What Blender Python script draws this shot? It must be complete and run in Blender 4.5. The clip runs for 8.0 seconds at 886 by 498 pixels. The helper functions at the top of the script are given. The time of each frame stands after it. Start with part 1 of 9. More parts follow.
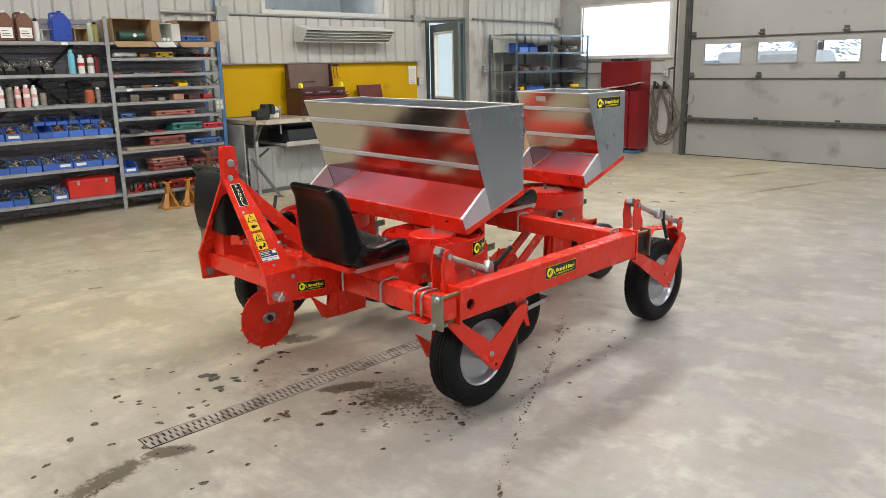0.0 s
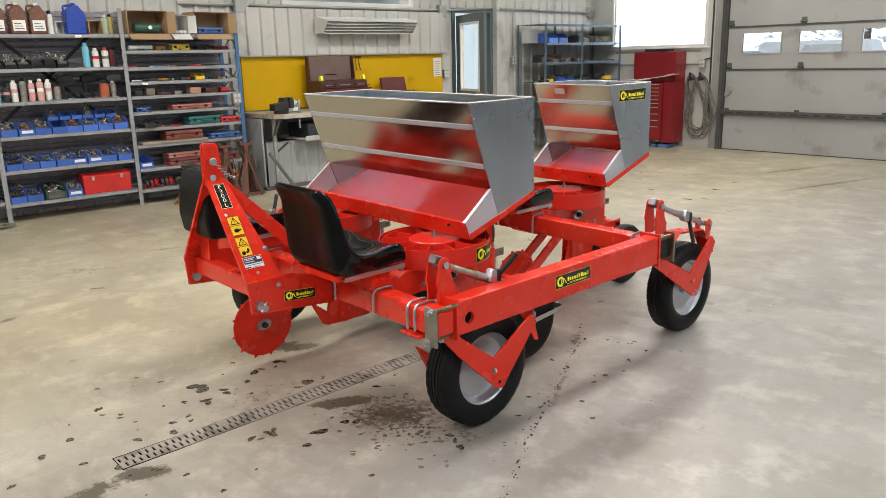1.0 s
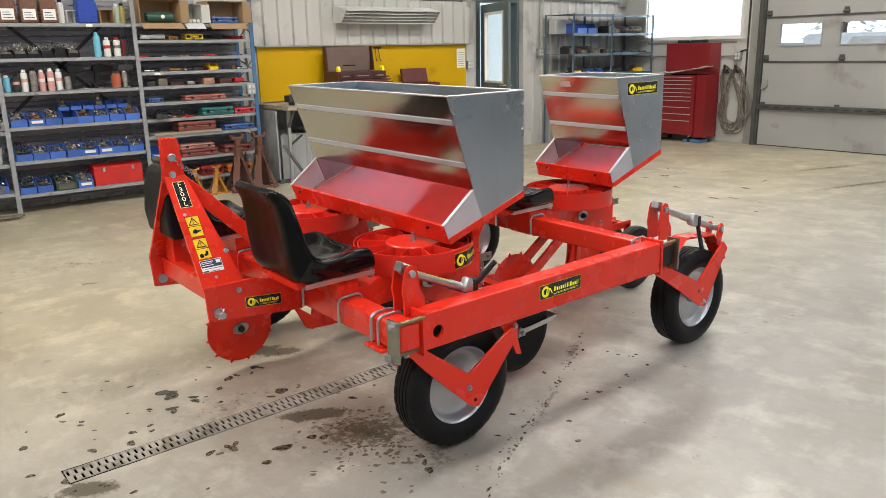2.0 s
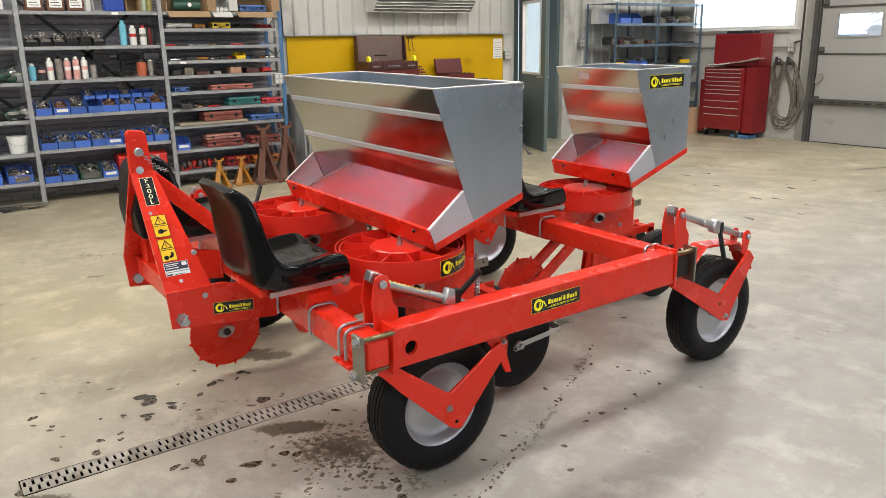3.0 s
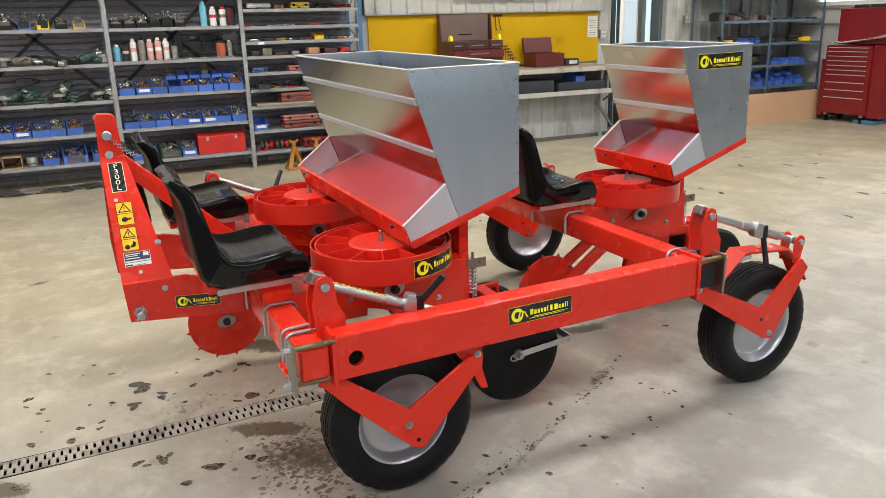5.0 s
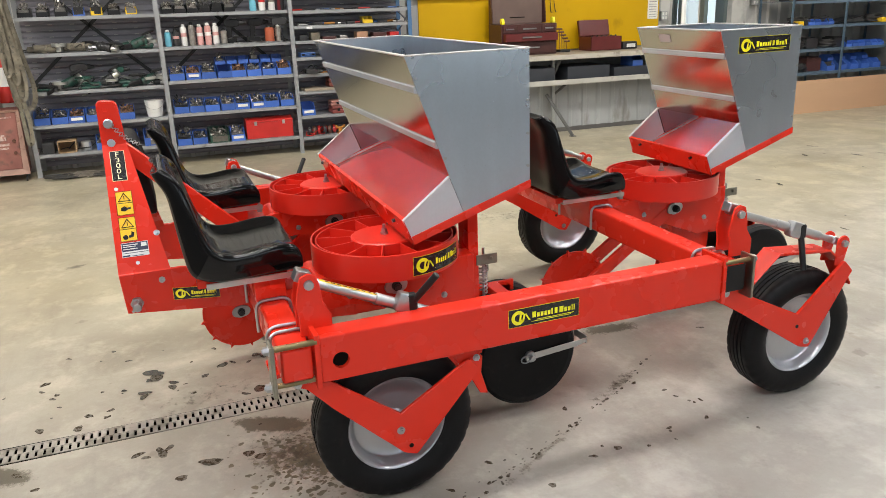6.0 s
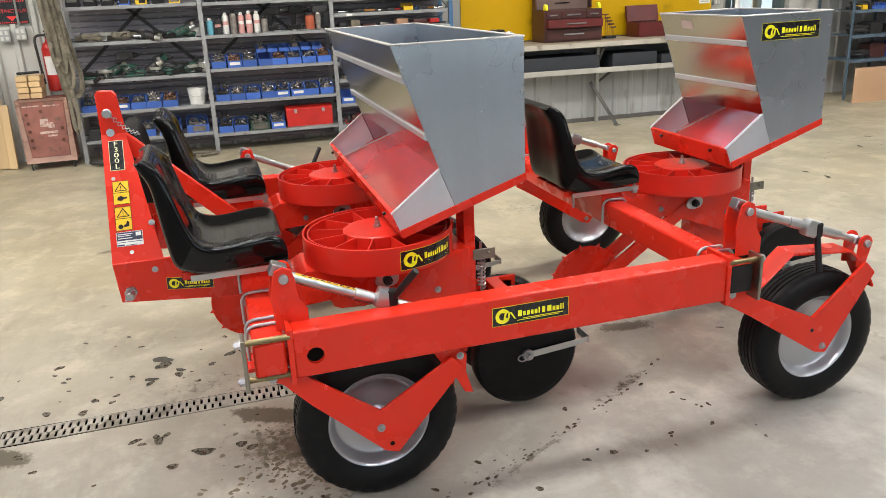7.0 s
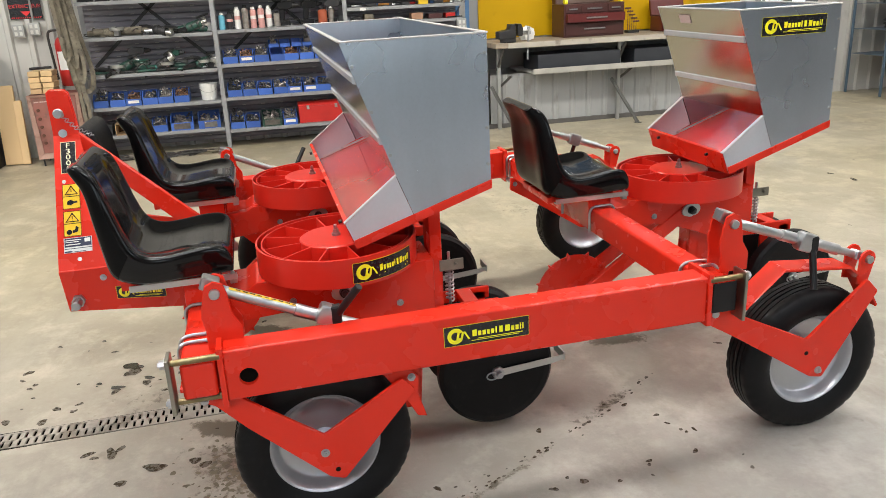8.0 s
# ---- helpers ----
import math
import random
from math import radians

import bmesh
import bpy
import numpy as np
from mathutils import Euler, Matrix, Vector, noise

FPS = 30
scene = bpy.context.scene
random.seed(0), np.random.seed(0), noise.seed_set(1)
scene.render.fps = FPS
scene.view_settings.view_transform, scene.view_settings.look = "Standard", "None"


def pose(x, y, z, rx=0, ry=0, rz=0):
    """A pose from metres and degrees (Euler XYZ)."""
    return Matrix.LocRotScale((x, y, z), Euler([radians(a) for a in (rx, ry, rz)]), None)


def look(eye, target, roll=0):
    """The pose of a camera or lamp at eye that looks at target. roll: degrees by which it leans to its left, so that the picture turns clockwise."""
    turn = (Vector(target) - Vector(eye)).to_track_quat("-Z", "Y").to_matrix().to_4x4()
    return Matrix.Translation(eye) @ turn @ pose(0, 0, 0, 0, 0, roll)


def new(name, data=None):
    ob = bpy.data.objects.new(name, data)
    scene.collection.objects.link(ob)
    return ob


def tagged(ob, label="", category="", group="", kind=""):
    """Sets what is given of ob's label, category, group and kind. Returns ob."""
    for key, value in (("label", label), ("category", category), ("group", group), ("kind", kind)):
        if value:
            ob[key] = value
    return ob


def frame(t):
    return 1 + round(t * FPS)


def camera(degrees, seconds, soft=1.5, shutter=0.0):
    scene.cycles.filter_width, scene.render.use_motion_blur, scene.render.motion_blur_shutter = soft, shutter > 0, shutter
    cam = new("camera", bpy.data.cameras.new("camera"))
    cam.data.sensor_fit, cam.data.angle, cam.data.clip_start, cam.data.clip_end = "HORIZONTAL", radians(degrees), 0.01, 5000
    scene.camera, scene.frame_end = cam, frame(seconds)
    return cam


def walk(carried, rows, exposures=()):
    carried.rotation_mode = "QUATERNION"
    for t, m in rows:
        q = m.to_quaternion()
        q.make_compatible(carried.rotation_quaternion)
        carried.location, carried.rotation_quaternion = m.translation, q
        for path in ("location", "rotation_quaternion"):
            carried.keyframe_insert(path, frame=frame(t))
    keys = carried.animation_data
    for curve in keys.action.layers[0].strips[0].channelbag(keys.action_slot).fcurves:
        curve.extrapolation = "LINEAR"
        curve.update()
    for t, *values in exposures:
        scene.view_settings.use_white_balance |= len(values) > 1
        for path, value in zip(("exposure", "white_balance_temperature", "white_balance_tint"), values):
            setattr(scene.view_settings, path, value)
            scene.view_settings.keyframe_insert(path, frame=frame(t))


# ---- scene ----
cam = camera(60.3, 8.0, soft=0.85)
PATH = [
    (0, (0.373, 0.248, 1.519), (-1.014, 1.611, 1.051), -1.1),
    (0.5, (0.336, 0.394, 1.508), (-1.082, 1.721, 1.033), -1.3),
    (1, (0.267, 0.559, 1.504), (-1.18, 1.852, 1.02), -1.4),
    (1.5, (0.261, 0.729, 1.499), (-1.215, 1.985, 1.007), -1.4),
    (3, (0.184, 1.256, 1.477), (-1.397, 2.364, 0.955), -1.0),
    (3.5, (0.177, 1.403, 1.476), (-1.446, 2.446, 0.949), -1.2),
    (4, (0.207, 1.573, 1.477), (-1.455, 2.548, 0.941), -1.3),
    (4.5, (0.213, 1.702, 1.465), (-1.484, 2.609, 0.917), -1.4),
    (6, (0.159, 2.066, 1.447), (-1.629, 2.736, 0.85), -2.0),
    (6.5, (0.183, 2.18, 1.45), (-1.627, 2.769, 0.838), -2.3),
    (7, (0.169, 2.291, 1.443), (-1.658, 2.813, 0.82), -2.5),
    (7.5, (0.108, 2.434, 1.439), (-1.732, 2.904, 0.811), -2.7),
    (8, (0.067, 2.56, 1.432), (-1.78, 2.991, 0.799), -2.7),
]
walk(cam, [(t, look(eye, target, roll)) for t, eye, target, roll in PATH],
     exposures=[(0, -0.20), (1.5, -0.13), (3, -0.08), (6, -0.01), (8, 0.03)])

# ---------------------------------------------------------------- world and light
world = bpy.data.worlds.new("sky")
scene.world = world
world.use_nodes = True
wn = world.node_tree
sky = wn.nodes.new("ShaderNodeTexSky")
sky.sky_type = "NISHITA"
sky.sun_disc = False
sky.sun_elevation = radians(35)
sky.sun_rotation = radians(200)
wn.links.new(sky.outputs[0], wn.nodes["Background"].inputs[0])
wn.nodes["Background"].inputs[1].default_value = 0.15
scene.view_settings.exposure = 0.0
sun = bpy.data.lights.new("sun", "SUN")
sun.energy, sun.angle, sun.color = 1.5, radians(12), (1.0, 0.97, 0.93)
sun_ob = new("sun", sun)
sun_ob.matrix_world = look((-3.4, -9.4, 7.0), (0, 0, 0))

WALL_X, WALL_Y, EAST, SOUTH, CEIL = -8.27, 11.62, 5.5, -5.5, 4.6


def area_lamp(name, m, sx, sy, watts, colour):
    d = bpy.data.lights.new(name, "AREA")
    d.shape, d.size, d.size_y, d.energy, d.color = "RECTANGLE", sx, sy, watts, colour
    ob = new(name, d)
    ob.matrix_world = m
    return ob


LAMP_SPOTS = [(x, y) for x in (-4.7, -1.9, 1.8) for y in (-2.5, 1.6, 5.6, 9.4)]
# rows unseen overhead; warm tint towards the shelving added for the yellow cast
LAMP_TINT = {-4.7: (1.0, 0.955, 0.88), -1.9: (1.0, 0.975, 0.95), 1.8: (0.97, 0.965, 1.0)}
for lx, ly in LAMP_SPOTS:
    # fitting at the south-west end is doubled to brighten the wall there
    area_lamp("tube_light", pose(lx, ly, CEIL - 0.16), 0.36, 2.3, (122 if lx < -4 else 82 if lx < 0 else 108) * (1.05 if lx < -4 and ly > 9 else 0.75 if ly > 9 else 2.0 if lx < -4 and ly < 0 else 1.0), LAMP_TINT[lx])

EAST_WINDOWS = [(-4.2, -2.2), (-0.9, 1.1), (2.4, 4.4), (5.7, 7.7)]
EAST_Z = (1.25, 2.75)
for wa, wb in EAST_WINDOWS:
    area_lamp("window_daylight", look((EAST + 0.05, (wa + wb) / 2, (EAST_Z[0] + EAST_Z[1]) / 2), (0, (wa + wb) / 2, (EAST_Z[0] + EAST_Z[1]) / 2)), wb - wa, EAST_Z[1] - EAST_Z[0], 18, (0.84, 0.93, 1.0))

# ---------------------------------------------------------------- materials
def material(name):
    m = bpy.data.materials.new(name)
    m.use_nodes = True
    return m, m.node_tree, m.node_tree.nodes["Principled BSDF"]


def surface(name, colour, rough=0.5, metal=0.0, vary=0.12, scale=6.0, grain=60.0, bump=0.05, coat=0.0, spread=0.0, second=None, amount=0.0, stretch=(1, 1, 1), rvary=0.12, spec=0.5, pieces=0.0):
    """A painted, plastic, metal or wooden surface: broad stains, fine grain, worn gloss, fine relief."""
    m, nt, b = material(name)
    N, L = nt.nodes.new, nt.links.new
    co = N("ShaderNodeTexCoord")
    mp = N("ShaderNodeMapping")
    mp.inputs["Scale"].default_value = stretch
    L(co.outputs["Object"], mp.inputs[0])
    big, fine = N("ShaderNodeTexNoise"), N("ShaderNodeTexNoise")
    big.inputs["Scale"].default_value, fine.inputs["Scale"].default_value = scale, grain
    big.inputs["Detail"].default_value, fine.inputs["Detail"].default_value = 6, 4
    L(mp.outputs[0], big.inputs["Vector"])
    L(mp.outputs[0], fine.inputs["Vector"])
    ramp = N("ShaderNodeMapRange")
    ramp.inputs["From Min"].default_value, ramp.inputs["From Max"].default_value = 0.3, 0.7
    ramp.inputs["To Min"].default_value, ramp.inputs["To Max"].default_value = 1 - vary, 1 + vary
    L(big.outputs[0], ramp.inputs[0])
    rgb = N("ShaderNodeRGB")
    rgb.outputs[0].default_value = (*colour, 1)
    base = rgb.outputs[0]
    if spread:
        info, hsv, mr = N("ShaderNodeObjectInfo"), N("ShaderNodeHueSaturation"), N("ShaderNodeMapRange")
        mr.inputs["To Min"].default_value, mr.inputs["To Max"].default_value = 1 - spread, 1 + spread
        L(info.outputs["Random"], mr.inputs[0])
        L(mr.outputs[0], hsv.inputs["Value"])
        L(base, hsv.inputs["Color"])
        base = hsv.outputs[0]
    if pieces:
        geo, hsv, mr = N("ShaderNodeNewGeometry"), N("ShaderNodeHueSaturation"), N("ShaderNodeMapRange")
        mr.inputs["To Min"].default_value, mr.inputs["To Max"].default_value = 1 - pieces, 1 + pieces
        L(geo.outputs["Random Per Island"], mr.inputs[0])
        L(mr.outputs[0], hsv.inputs["Value"])
        L(base, hsv.inputs["Color"])
        base = hsv.outputs[0]
    if second:
        mix, cut = N("ShaderNodeMix"), N("ShaderNodeMapRange")
        mix.data_type = "RGBA"
        cut.inputs["From Min"].default_value, cut.inputs["From Max"].default_value = 0.62 - amount, 0.74 - amount
        st = N("ShaderNodeTexNoise")
        st.inputs["Scale"].default_value, st.inputs["Detail"].default_value = scale * 2.3, 8
        L(mp.outputs[0], st.inputs["Vector"])
        L(st.outputs[0], cut.inputs[0])
        L(cut.outputs[0], mix.inputs["Factor"])
        L(base, mix.inputs["A"])
        mix.inputs["B"].default_value = (*second, 1)
        base = mix.outputs["Result"]
    mul = N("ShaderNodeVectorMath")
    mul.operation = "MULTIPLY"
    L(base, mul.inputs[0])
    L(ramp.outputs[0], mul.inputs[1])
    L(mul.outputs[0], b.inputs["Base Color"])
    rr = N("ShaderNodeMapRange")
    rr.inputs["To Min"].default_value, rr.inputs["To Max"].default_value = max(0.02, rough - rvary), min(1, rough + rvary)
    L(fine.outputs[0], rr.inputs[0])
    L(rr.outputs[0], b.inputs["Roughness"])
    b.inputs["Metallic"].default_value = metal
    b.inputs["Specular IOR Level"].default_value = spec
    b.inputs["Coat Weight"].default_value = coat
    b.inputs["Coat Roughness"].default_value = 0.08
    if bump:
        bp = N("ShaderNodeBump")
        bp.inputs["Strength"].default_value, bp.inputs["Distance"].default_value = bump, 0.004
        L(fine.outputs[0], bp.inputs["Height"])
        L(bp.outputs[0], b.inputs["Normal"])
    return m


RED = surface("red paint", (0.70, 0.026, 0.010), 0.27, 0, 0.025, 2.0, 9, 0.004, rvary=0.03, spec=0.36, coat=0.10)
# base darker than RED: the shade inside the trays is put into it
TRAY_RED = surface("glossy red tray enamel, darkened for shade", (0.46, 0.015, 0.010), 0.16, 0, 0.10, 4.0, 6, 0.006, rvary=0.07, spec=0.5, coat=0.45)
DRUM_RED = surface("red plastic drum", (0.64, 0.024, 0.013), 0.30, 0, 0.06, 4.0, 60, 0, rvary=0.03)
def galvanised(name, colour, rough, spangle, cloud, metal=1.0):
    """Hot-dip galvanised sheet: crystal spangle, cloudy dull patches, faint runs and water marks."""
    m, nt, b = material(name)
    N, L = nt.nodes.new, nt.links.new
    co = N("ShaderNodeTexCoord")

    def span(v, a0, a1, lo, hi):
        r = N("ShaderNodeMapRange")
        for k, q in (("From Min", a0), ("From Max", a1), ("To Min", lo), ("To Max", hi)):
            r.inputs[k].default_value = q
        L(v, r.inputs[0])
        return r.outputs[0]

    def noise_tex(scale, detail, stretch=(1, 1, 1)):
        mp, n = N("ShaderNodeMapping"), N("ShaderNodeTexNoise")
        mp.inputs["Scale"].default_value = stretch
        n.inputs["Scale"].default_value, n.inputs["Detail"].default_value = scale, detail
        L(co.outputs["Object"], mp.inputs[0])
        L(mp.outputs[0], n.inputs["Vector"])
        return n.outputs[0]

    def calc(op, a0, b0):
        x = N("ShaderNodeMath")
        x.operation = op
        L(a0, x.inputs[0])
        L(b0, x.inputs[1])
        return x.outputs[0]

    grain = noise_tex(110, 2)
    cloudy = noise_tex(2.6, 3)
    runs = noise_tex(11, 3, (1, 1, 0.14))
    f = calc("MULTIPLY", span(grain, 0.3, 0.7, 1 - spangle, 1 + spangle), span(cloudy, 0.25, 0.75, 1 - cloud, 1 + cloud))
    f = calc("MULTIPLY", f, span(runs, 0.35, 0.7, 1 - cloud * 0.5, 1 + cloud * 0.5))
    rgb, mul = N("ShaderNodeRGB"), N("ShaderNodeVectorMath")
    rgb.outputs[0].default_value = (*colour, 1)
    mul.operation = "MULTIPLY"
    L(rgb.outputs[0], mul.inputs[0])
    L(f, mul.inputs[1])
    L(mul.outputs[0], b.inputs["Base Color"])
    L(span(cloudy, 0.3, 0.7, rough - 0.03, rough + 0.03), b.inputs["Roughness"])
    b.inputs["Metallic"].default_value = metal
    return m


# tints of one sheet: blue daylight and overhead light are put into colour
SHEET = galvanised("galvanised sheet", (0.485, 0.545, 0.615), 0.29, 0.018, 0.06)
WING_SHEET = galvanised("dull galvanised sheet", (0.58, 0.61, 0.65), 0.40, 0.015, 0.05, 0.6)
BRIGHT_SHEET = galvanised("bright galvanised sheet", (0.48, 0.47, 0.44), 0.16, 0.015, 0.03)
# paled so folded edges seem to catch light; drawer pulls share it
EDGE = surface("pale metal for lit edges", (0.62, 0.62, 0.61), 0.38, 0.4, 0.05, 8, 40, 0, rvary=0.04)
ZINC = surface("zinc plated steel", (0.47, 0.48, 0.49), 0.33, 1.0, 0.06, 30, 60, 0, rvary=0.04)
ALUMINIUM = surface("plain aluminium", (0.55, 0.55, 0.53), 0.35, 0.9)
BRASSY = surface("yellow zinc plated steel", (0.26, 0.20, 0.105), 0.32, 1.0, 0.15, 20, 120, 0.03)
PLATE = surface("dull zinc plate", (0.29, 0.28, 0.235), 0.38, 1.0, 0.15, 20, 120, 0.03)
SEAT = surface("black moulded plastic", (0.004, 0.004, 0.0043), 0.085, 0, 0.2, 8, 10, 0.10, rvary=0.025, spec=0.33)
SEAT_BACK = surface("black moulded plastic, grained rear", (0.004, 0.004, 0.0042), 0.30, 0, 0.2, 8, 120, 0.06, rvary=0.06, spec=0.12)
PLASTIC = surface("black matt plastic", (0.006, 0.006, 0.007), 0.38, 0, 0.2, 10, 90, 0.02, spec=0.35)
RUBBER = surface("black rubber", (0.0045, 0.0045, 0.005), 0.48, 0, 0.25, 12, 90, 0.04, second=(0.010, 0.0095, 0.009), amount=0.0, spec=0.22)
RIM = surface("silver painted rim", (0.48, 0.495, 0.52), 0.33, 0.8, 0.05, 9, 12, 0.0, rvary=0.04)
DECAL_BLACK = surface("black sticker", (0.012, 0.012, 0.014), 0.25, 0, 0.05, 9, 90, 0)
DECAL_YELLOW = surface("yellow sticker print", (0.97, 0.88, 0.02), 0.3, 0, 0.03, 9, 90, 0)
SIGN_YELLOW = surface("amber warning sticker", (0.90, 0.56, 0.02), 0.3, 0, 0.03, 9, 90, 0)
CREAM = surface("cream sticker print", (0.84, 0.82, 0.50), 0.35, 0, 0.03, 9, 90, 0)
PALE = surface("white sticker print", (0.80, 0.80, 0.78), 0.35, 0, 0.03, 9, 90, 0)
WALL = surface("white ribbed steel cladding", (0.515, 0.512, 0.485), 0.42, 0, 0.05, 1.3, 30, 0.02, second=(0.37, 0.365, 0.35), amount=0.02)
# darker than WALL, for the sheet and panels at the bench
WALL_LOW = surface("scuffed darker grey cladding", (0.33, 0.34, 0.34), 0.5, 0, 0.10, 2.0, 30, 0.03, second=(0.22, 0.215, 0.20), amount=0.05, stretch=(1, 1, 0.5))
DOOR_PAINT = surface("white door panel", (0.32, 0.317, 0.305), 0.45, 0, 0.07, 1.1, 50, 0.03, second=(0.21, 0.20, 0.185), amount=0.0)
TRIM = surface("grey galvanised trim", (0.42, 0.43, 0.42), 0.45, 0.7, 0.12, 4, 60, 0.02)
RAIL = surface("dirty door rail steel", (0.09, 0.09, 0.086), 0.5, 0.4, 0.2, 5, 60, 0.03)
JAMB = surface("grimy jamb steel", (0.27, 0.265, 0.25), 0.5, 0.1, 0.2, 2.5, 60, 0.03, second=(0.12, 0.115, 0.105), amount=0.02, stretch=(1, 1, 0.4))
DARK_TRIM = surface("black seal and slot shade", (0.02, 0.02, 0.02), 0.6)
# lining for walls out of view, darkened to lower the bounced fill
WALL_BACK = surface("dark low-bounce lining", (0.13, 0.122, 0.112), 0.6, 0, 0.15, 1.5, 40, 0.04, stretch=(1, 1, 0.3))
# ceiling is out of view and kept dark to deepen the shadows
CEILING = surface("dark unseen ceiling", (0.16, 0.16, 0.157), 0.5, 0, 0.04, 1.0, 30, 0.02)
SHELF = surface("grey shelf steel", (0.30, 0.31, 0.32), 0.42, 0.25, 0.12, 5, 60, 0.03, second=(0.2, 0.19, 0.18), amount=0.0)
LOUVRE = surface("grey louvred back panel", (0.26, 0.253, 0.285), 0.42, 0.2, 0.10, 4, 60, 0.02)
BLUE_STEEL = surface("blue painted upright", (0.06, 0.15, 0.30), 0.42, 0, 0.12, 6, 60, 0.03)
BLUE_GREY = surface("blue grey painted shelving", (0.10, 0.15, 0.20), 0.42, 0.1, 0.12, 6, 60, 0.03)
BIN = surface("blue plastic bin", (0.048, 0.125, 0.45), 0.38, 0, 0.08, 6, 80, 0.02, spread=0.25)
BIN_GREEN = surface("dark green plastic", (0.018, 0.06, 0.045), 0.4, 0, 0.1, 6, 80, 0.02)
YELLOW = surface("yellow painted board", (0.60, 0.36, 0.003), 0.55, 0, 0.06, 1.6, 40, 0.02, second=(0.47, 0.28, 0.004), amount=-0.01, spec=0.2)
CHEST_RED = surface("red enamel chest", (0.21, 0.010, 0.014), 0.33, 0, 0.10, 3, 20, 0.0, rvary=0.05, coat=0.1)
DARK_RED = surface("dark red enamel", (0.20, 0.012, 0.012), 0.35, 0, 0.12, 5, 60, 0.02)
RED_BOX = surface("red painted tool box", (0.50, 0.022, 0.018), 0.4, 0, 0.12, 5, 60, 0.03)
MAROON = surface("dusty maroon enamel", (0.115, 0.016, 0.016), 0.38, 0, 0.18, 5, 60, 0.03)
BROWN = surface("dusty brown enamel", (0.065, 0.022, 0.020), 0.4, 0, 0.15, 5, 60, 0.03)
WOOD = surface("worn bench timber", (0.34, 0.285, 0.215), 0.6, 0, 0.15, 3, 60, 0.08, second=(0.2, 0.17, 0.14), amount=0.05, stretch=(1, 0.15, 1))
PINE = surface("sawn pine", (0.66, 0.47, 0.25), 0.6, 0, 0.10, 3, 50, 0.06, second=(0.45, 0.28, 0.12), amount=-0.03, stretch=(1, 1, 0.12), spread=0.1)
PLY = surface("plywood", (0.52, 0.33, 0.20), 0.6, 0, 0.08, 2, 40, 0.04, stretch=(1, 0.2, 1))
CARD = surface("brown cardboard", (0.40, 0.27, 0.15), 0.75, 0, 0.08, 5, 60, 0.04)
ORANGE = surface("orange painted steel", (0.40, 0.165, 0.02), 0.4, 0, 0.12, 8, 60, 0.03)
RUST = surface("rust brown steel", (0.13, 0.055, 0.035), 0.6, 0.2, 0.2, 8, 60, 0.05)
GREEN_TOOL = surface("green tool housing", (0.017, 0.068, 0.050), 0.45, 0, 0.2, 6, 60, 0.02, spread=0.3, second=(0.035, 0.035, 0.032), amount=0.07)
DARK_TOOL = surface("dark tool steel", (0.035, 0.035, 0.037), 0.42, 0.3, 0.25, 9, 60, 0.03)
STEEL_BITS = surface("loose steel hardware", (0.31, 0.29, 0.265), 0.33, 0.7, 0.3, 30, 120, 0.03, spread=0.2, pieces=0.7)
MIXED_BITS = surface("dark steel fittings", (0.16, 0.155, 0.15), 0.38, 0.6, 0.3, 30, 120, 0.03, spread=0.2, pieces=0.95)
BROWN_BITS = surface("rusty steel fittings", (0.24, 0.14, 0.085), 0.5, 0.4, 0.3, 30, 120, 0.03, spread=0.2, pieces=0.9)
CLEAR_JUG = surface("cloudy jug with brown oil", (0.16, 0.075, 0.05), 0.25, 0, 0.2, 4, 60, 0.0)
JUG_BLUE = surface("blue oil jug", (0.02, 0.06, 0.36), 0.3, 0, 0.08, 4, 60, 0.0)
CAN_CYAN = surface("light blue can", (0.16, 0.48, 0.62), 0.3, 0, 0.05, 4, 60, 0.0)
CAN_WHITE = surface("white can", (0.72, 0.72, 0.70), 0.3, 0, 0.08, 4, 60, 0.0)
CAN_PINK = surface("pale red can", (0.62, 0.32, 0.30), 0.3, 0, 0.08, 4, 60, 0.0)
TEAL = surface("teal plastic case", (0.02, 0.125, 0.12), 0.45, 0, 0.1, 4, 60, 0.02)
CASE_RED = surface("faded red plastic case", (0.19, 0.042, 0.036), 0.5, 0, 0.12, 4, 60, 0.02, spread=0.2)
CASE_BLUE = surface("blue plastic case", (0.04, 0.11, 0.32), 0.42, 0, 0.1, 4, 60, 0.02)
STRAP = surface("grey webbing strap", (0.165, 0.145, 0.108), 0.8, 0, 0.35, 14, 90, 0.10, second=(0.08, 0.072, 0.058), amount=0.06)
HOSE = surface("tan rubber hose", (0.145, 0.125, 0.10), 0.6, 0, 0.15, 12, 90, 0.03)
CABLE = surface("dark cable", (0.03, 0.028, 0.026), 0.5, 0, 0.15, 12, 90, 0.03)
DOOR_GREEN = surface("dark green painted door", (0.09, 0.12, 0.12), 0.4, 0, 0.08, 3, 50, 0.02)
PARCHMENT = surface("paper notice", (0.72, 0.71, 0.66), 0.7, 0, 0.05, 5, 60, 0)
ENAMEL_WHITE = surface("off white enamel", (0.66, 0.66, 0.63), 0.4, 0, 0.05, 5, 60, 0.01)
# near-black for discs and plates that stand for shade inside holes
HOLE = surface("dark hole shade", (0.006, 0.005, 0.004), 0.9, spec=0.05)


def glow(name, colour, strength):
    m, nt, b = material(name)
    b.inputs["Base Color"].default_value = (*colour, 1)
    b.inputs["Emission Color"].default_value = (*colour, 1)
    b.inputs["Emission Strength"].default_value = strength
    return m


TUBE = glow("lit fluorescent diffuser", (1.0, 0.96, 0.9), 6.0)


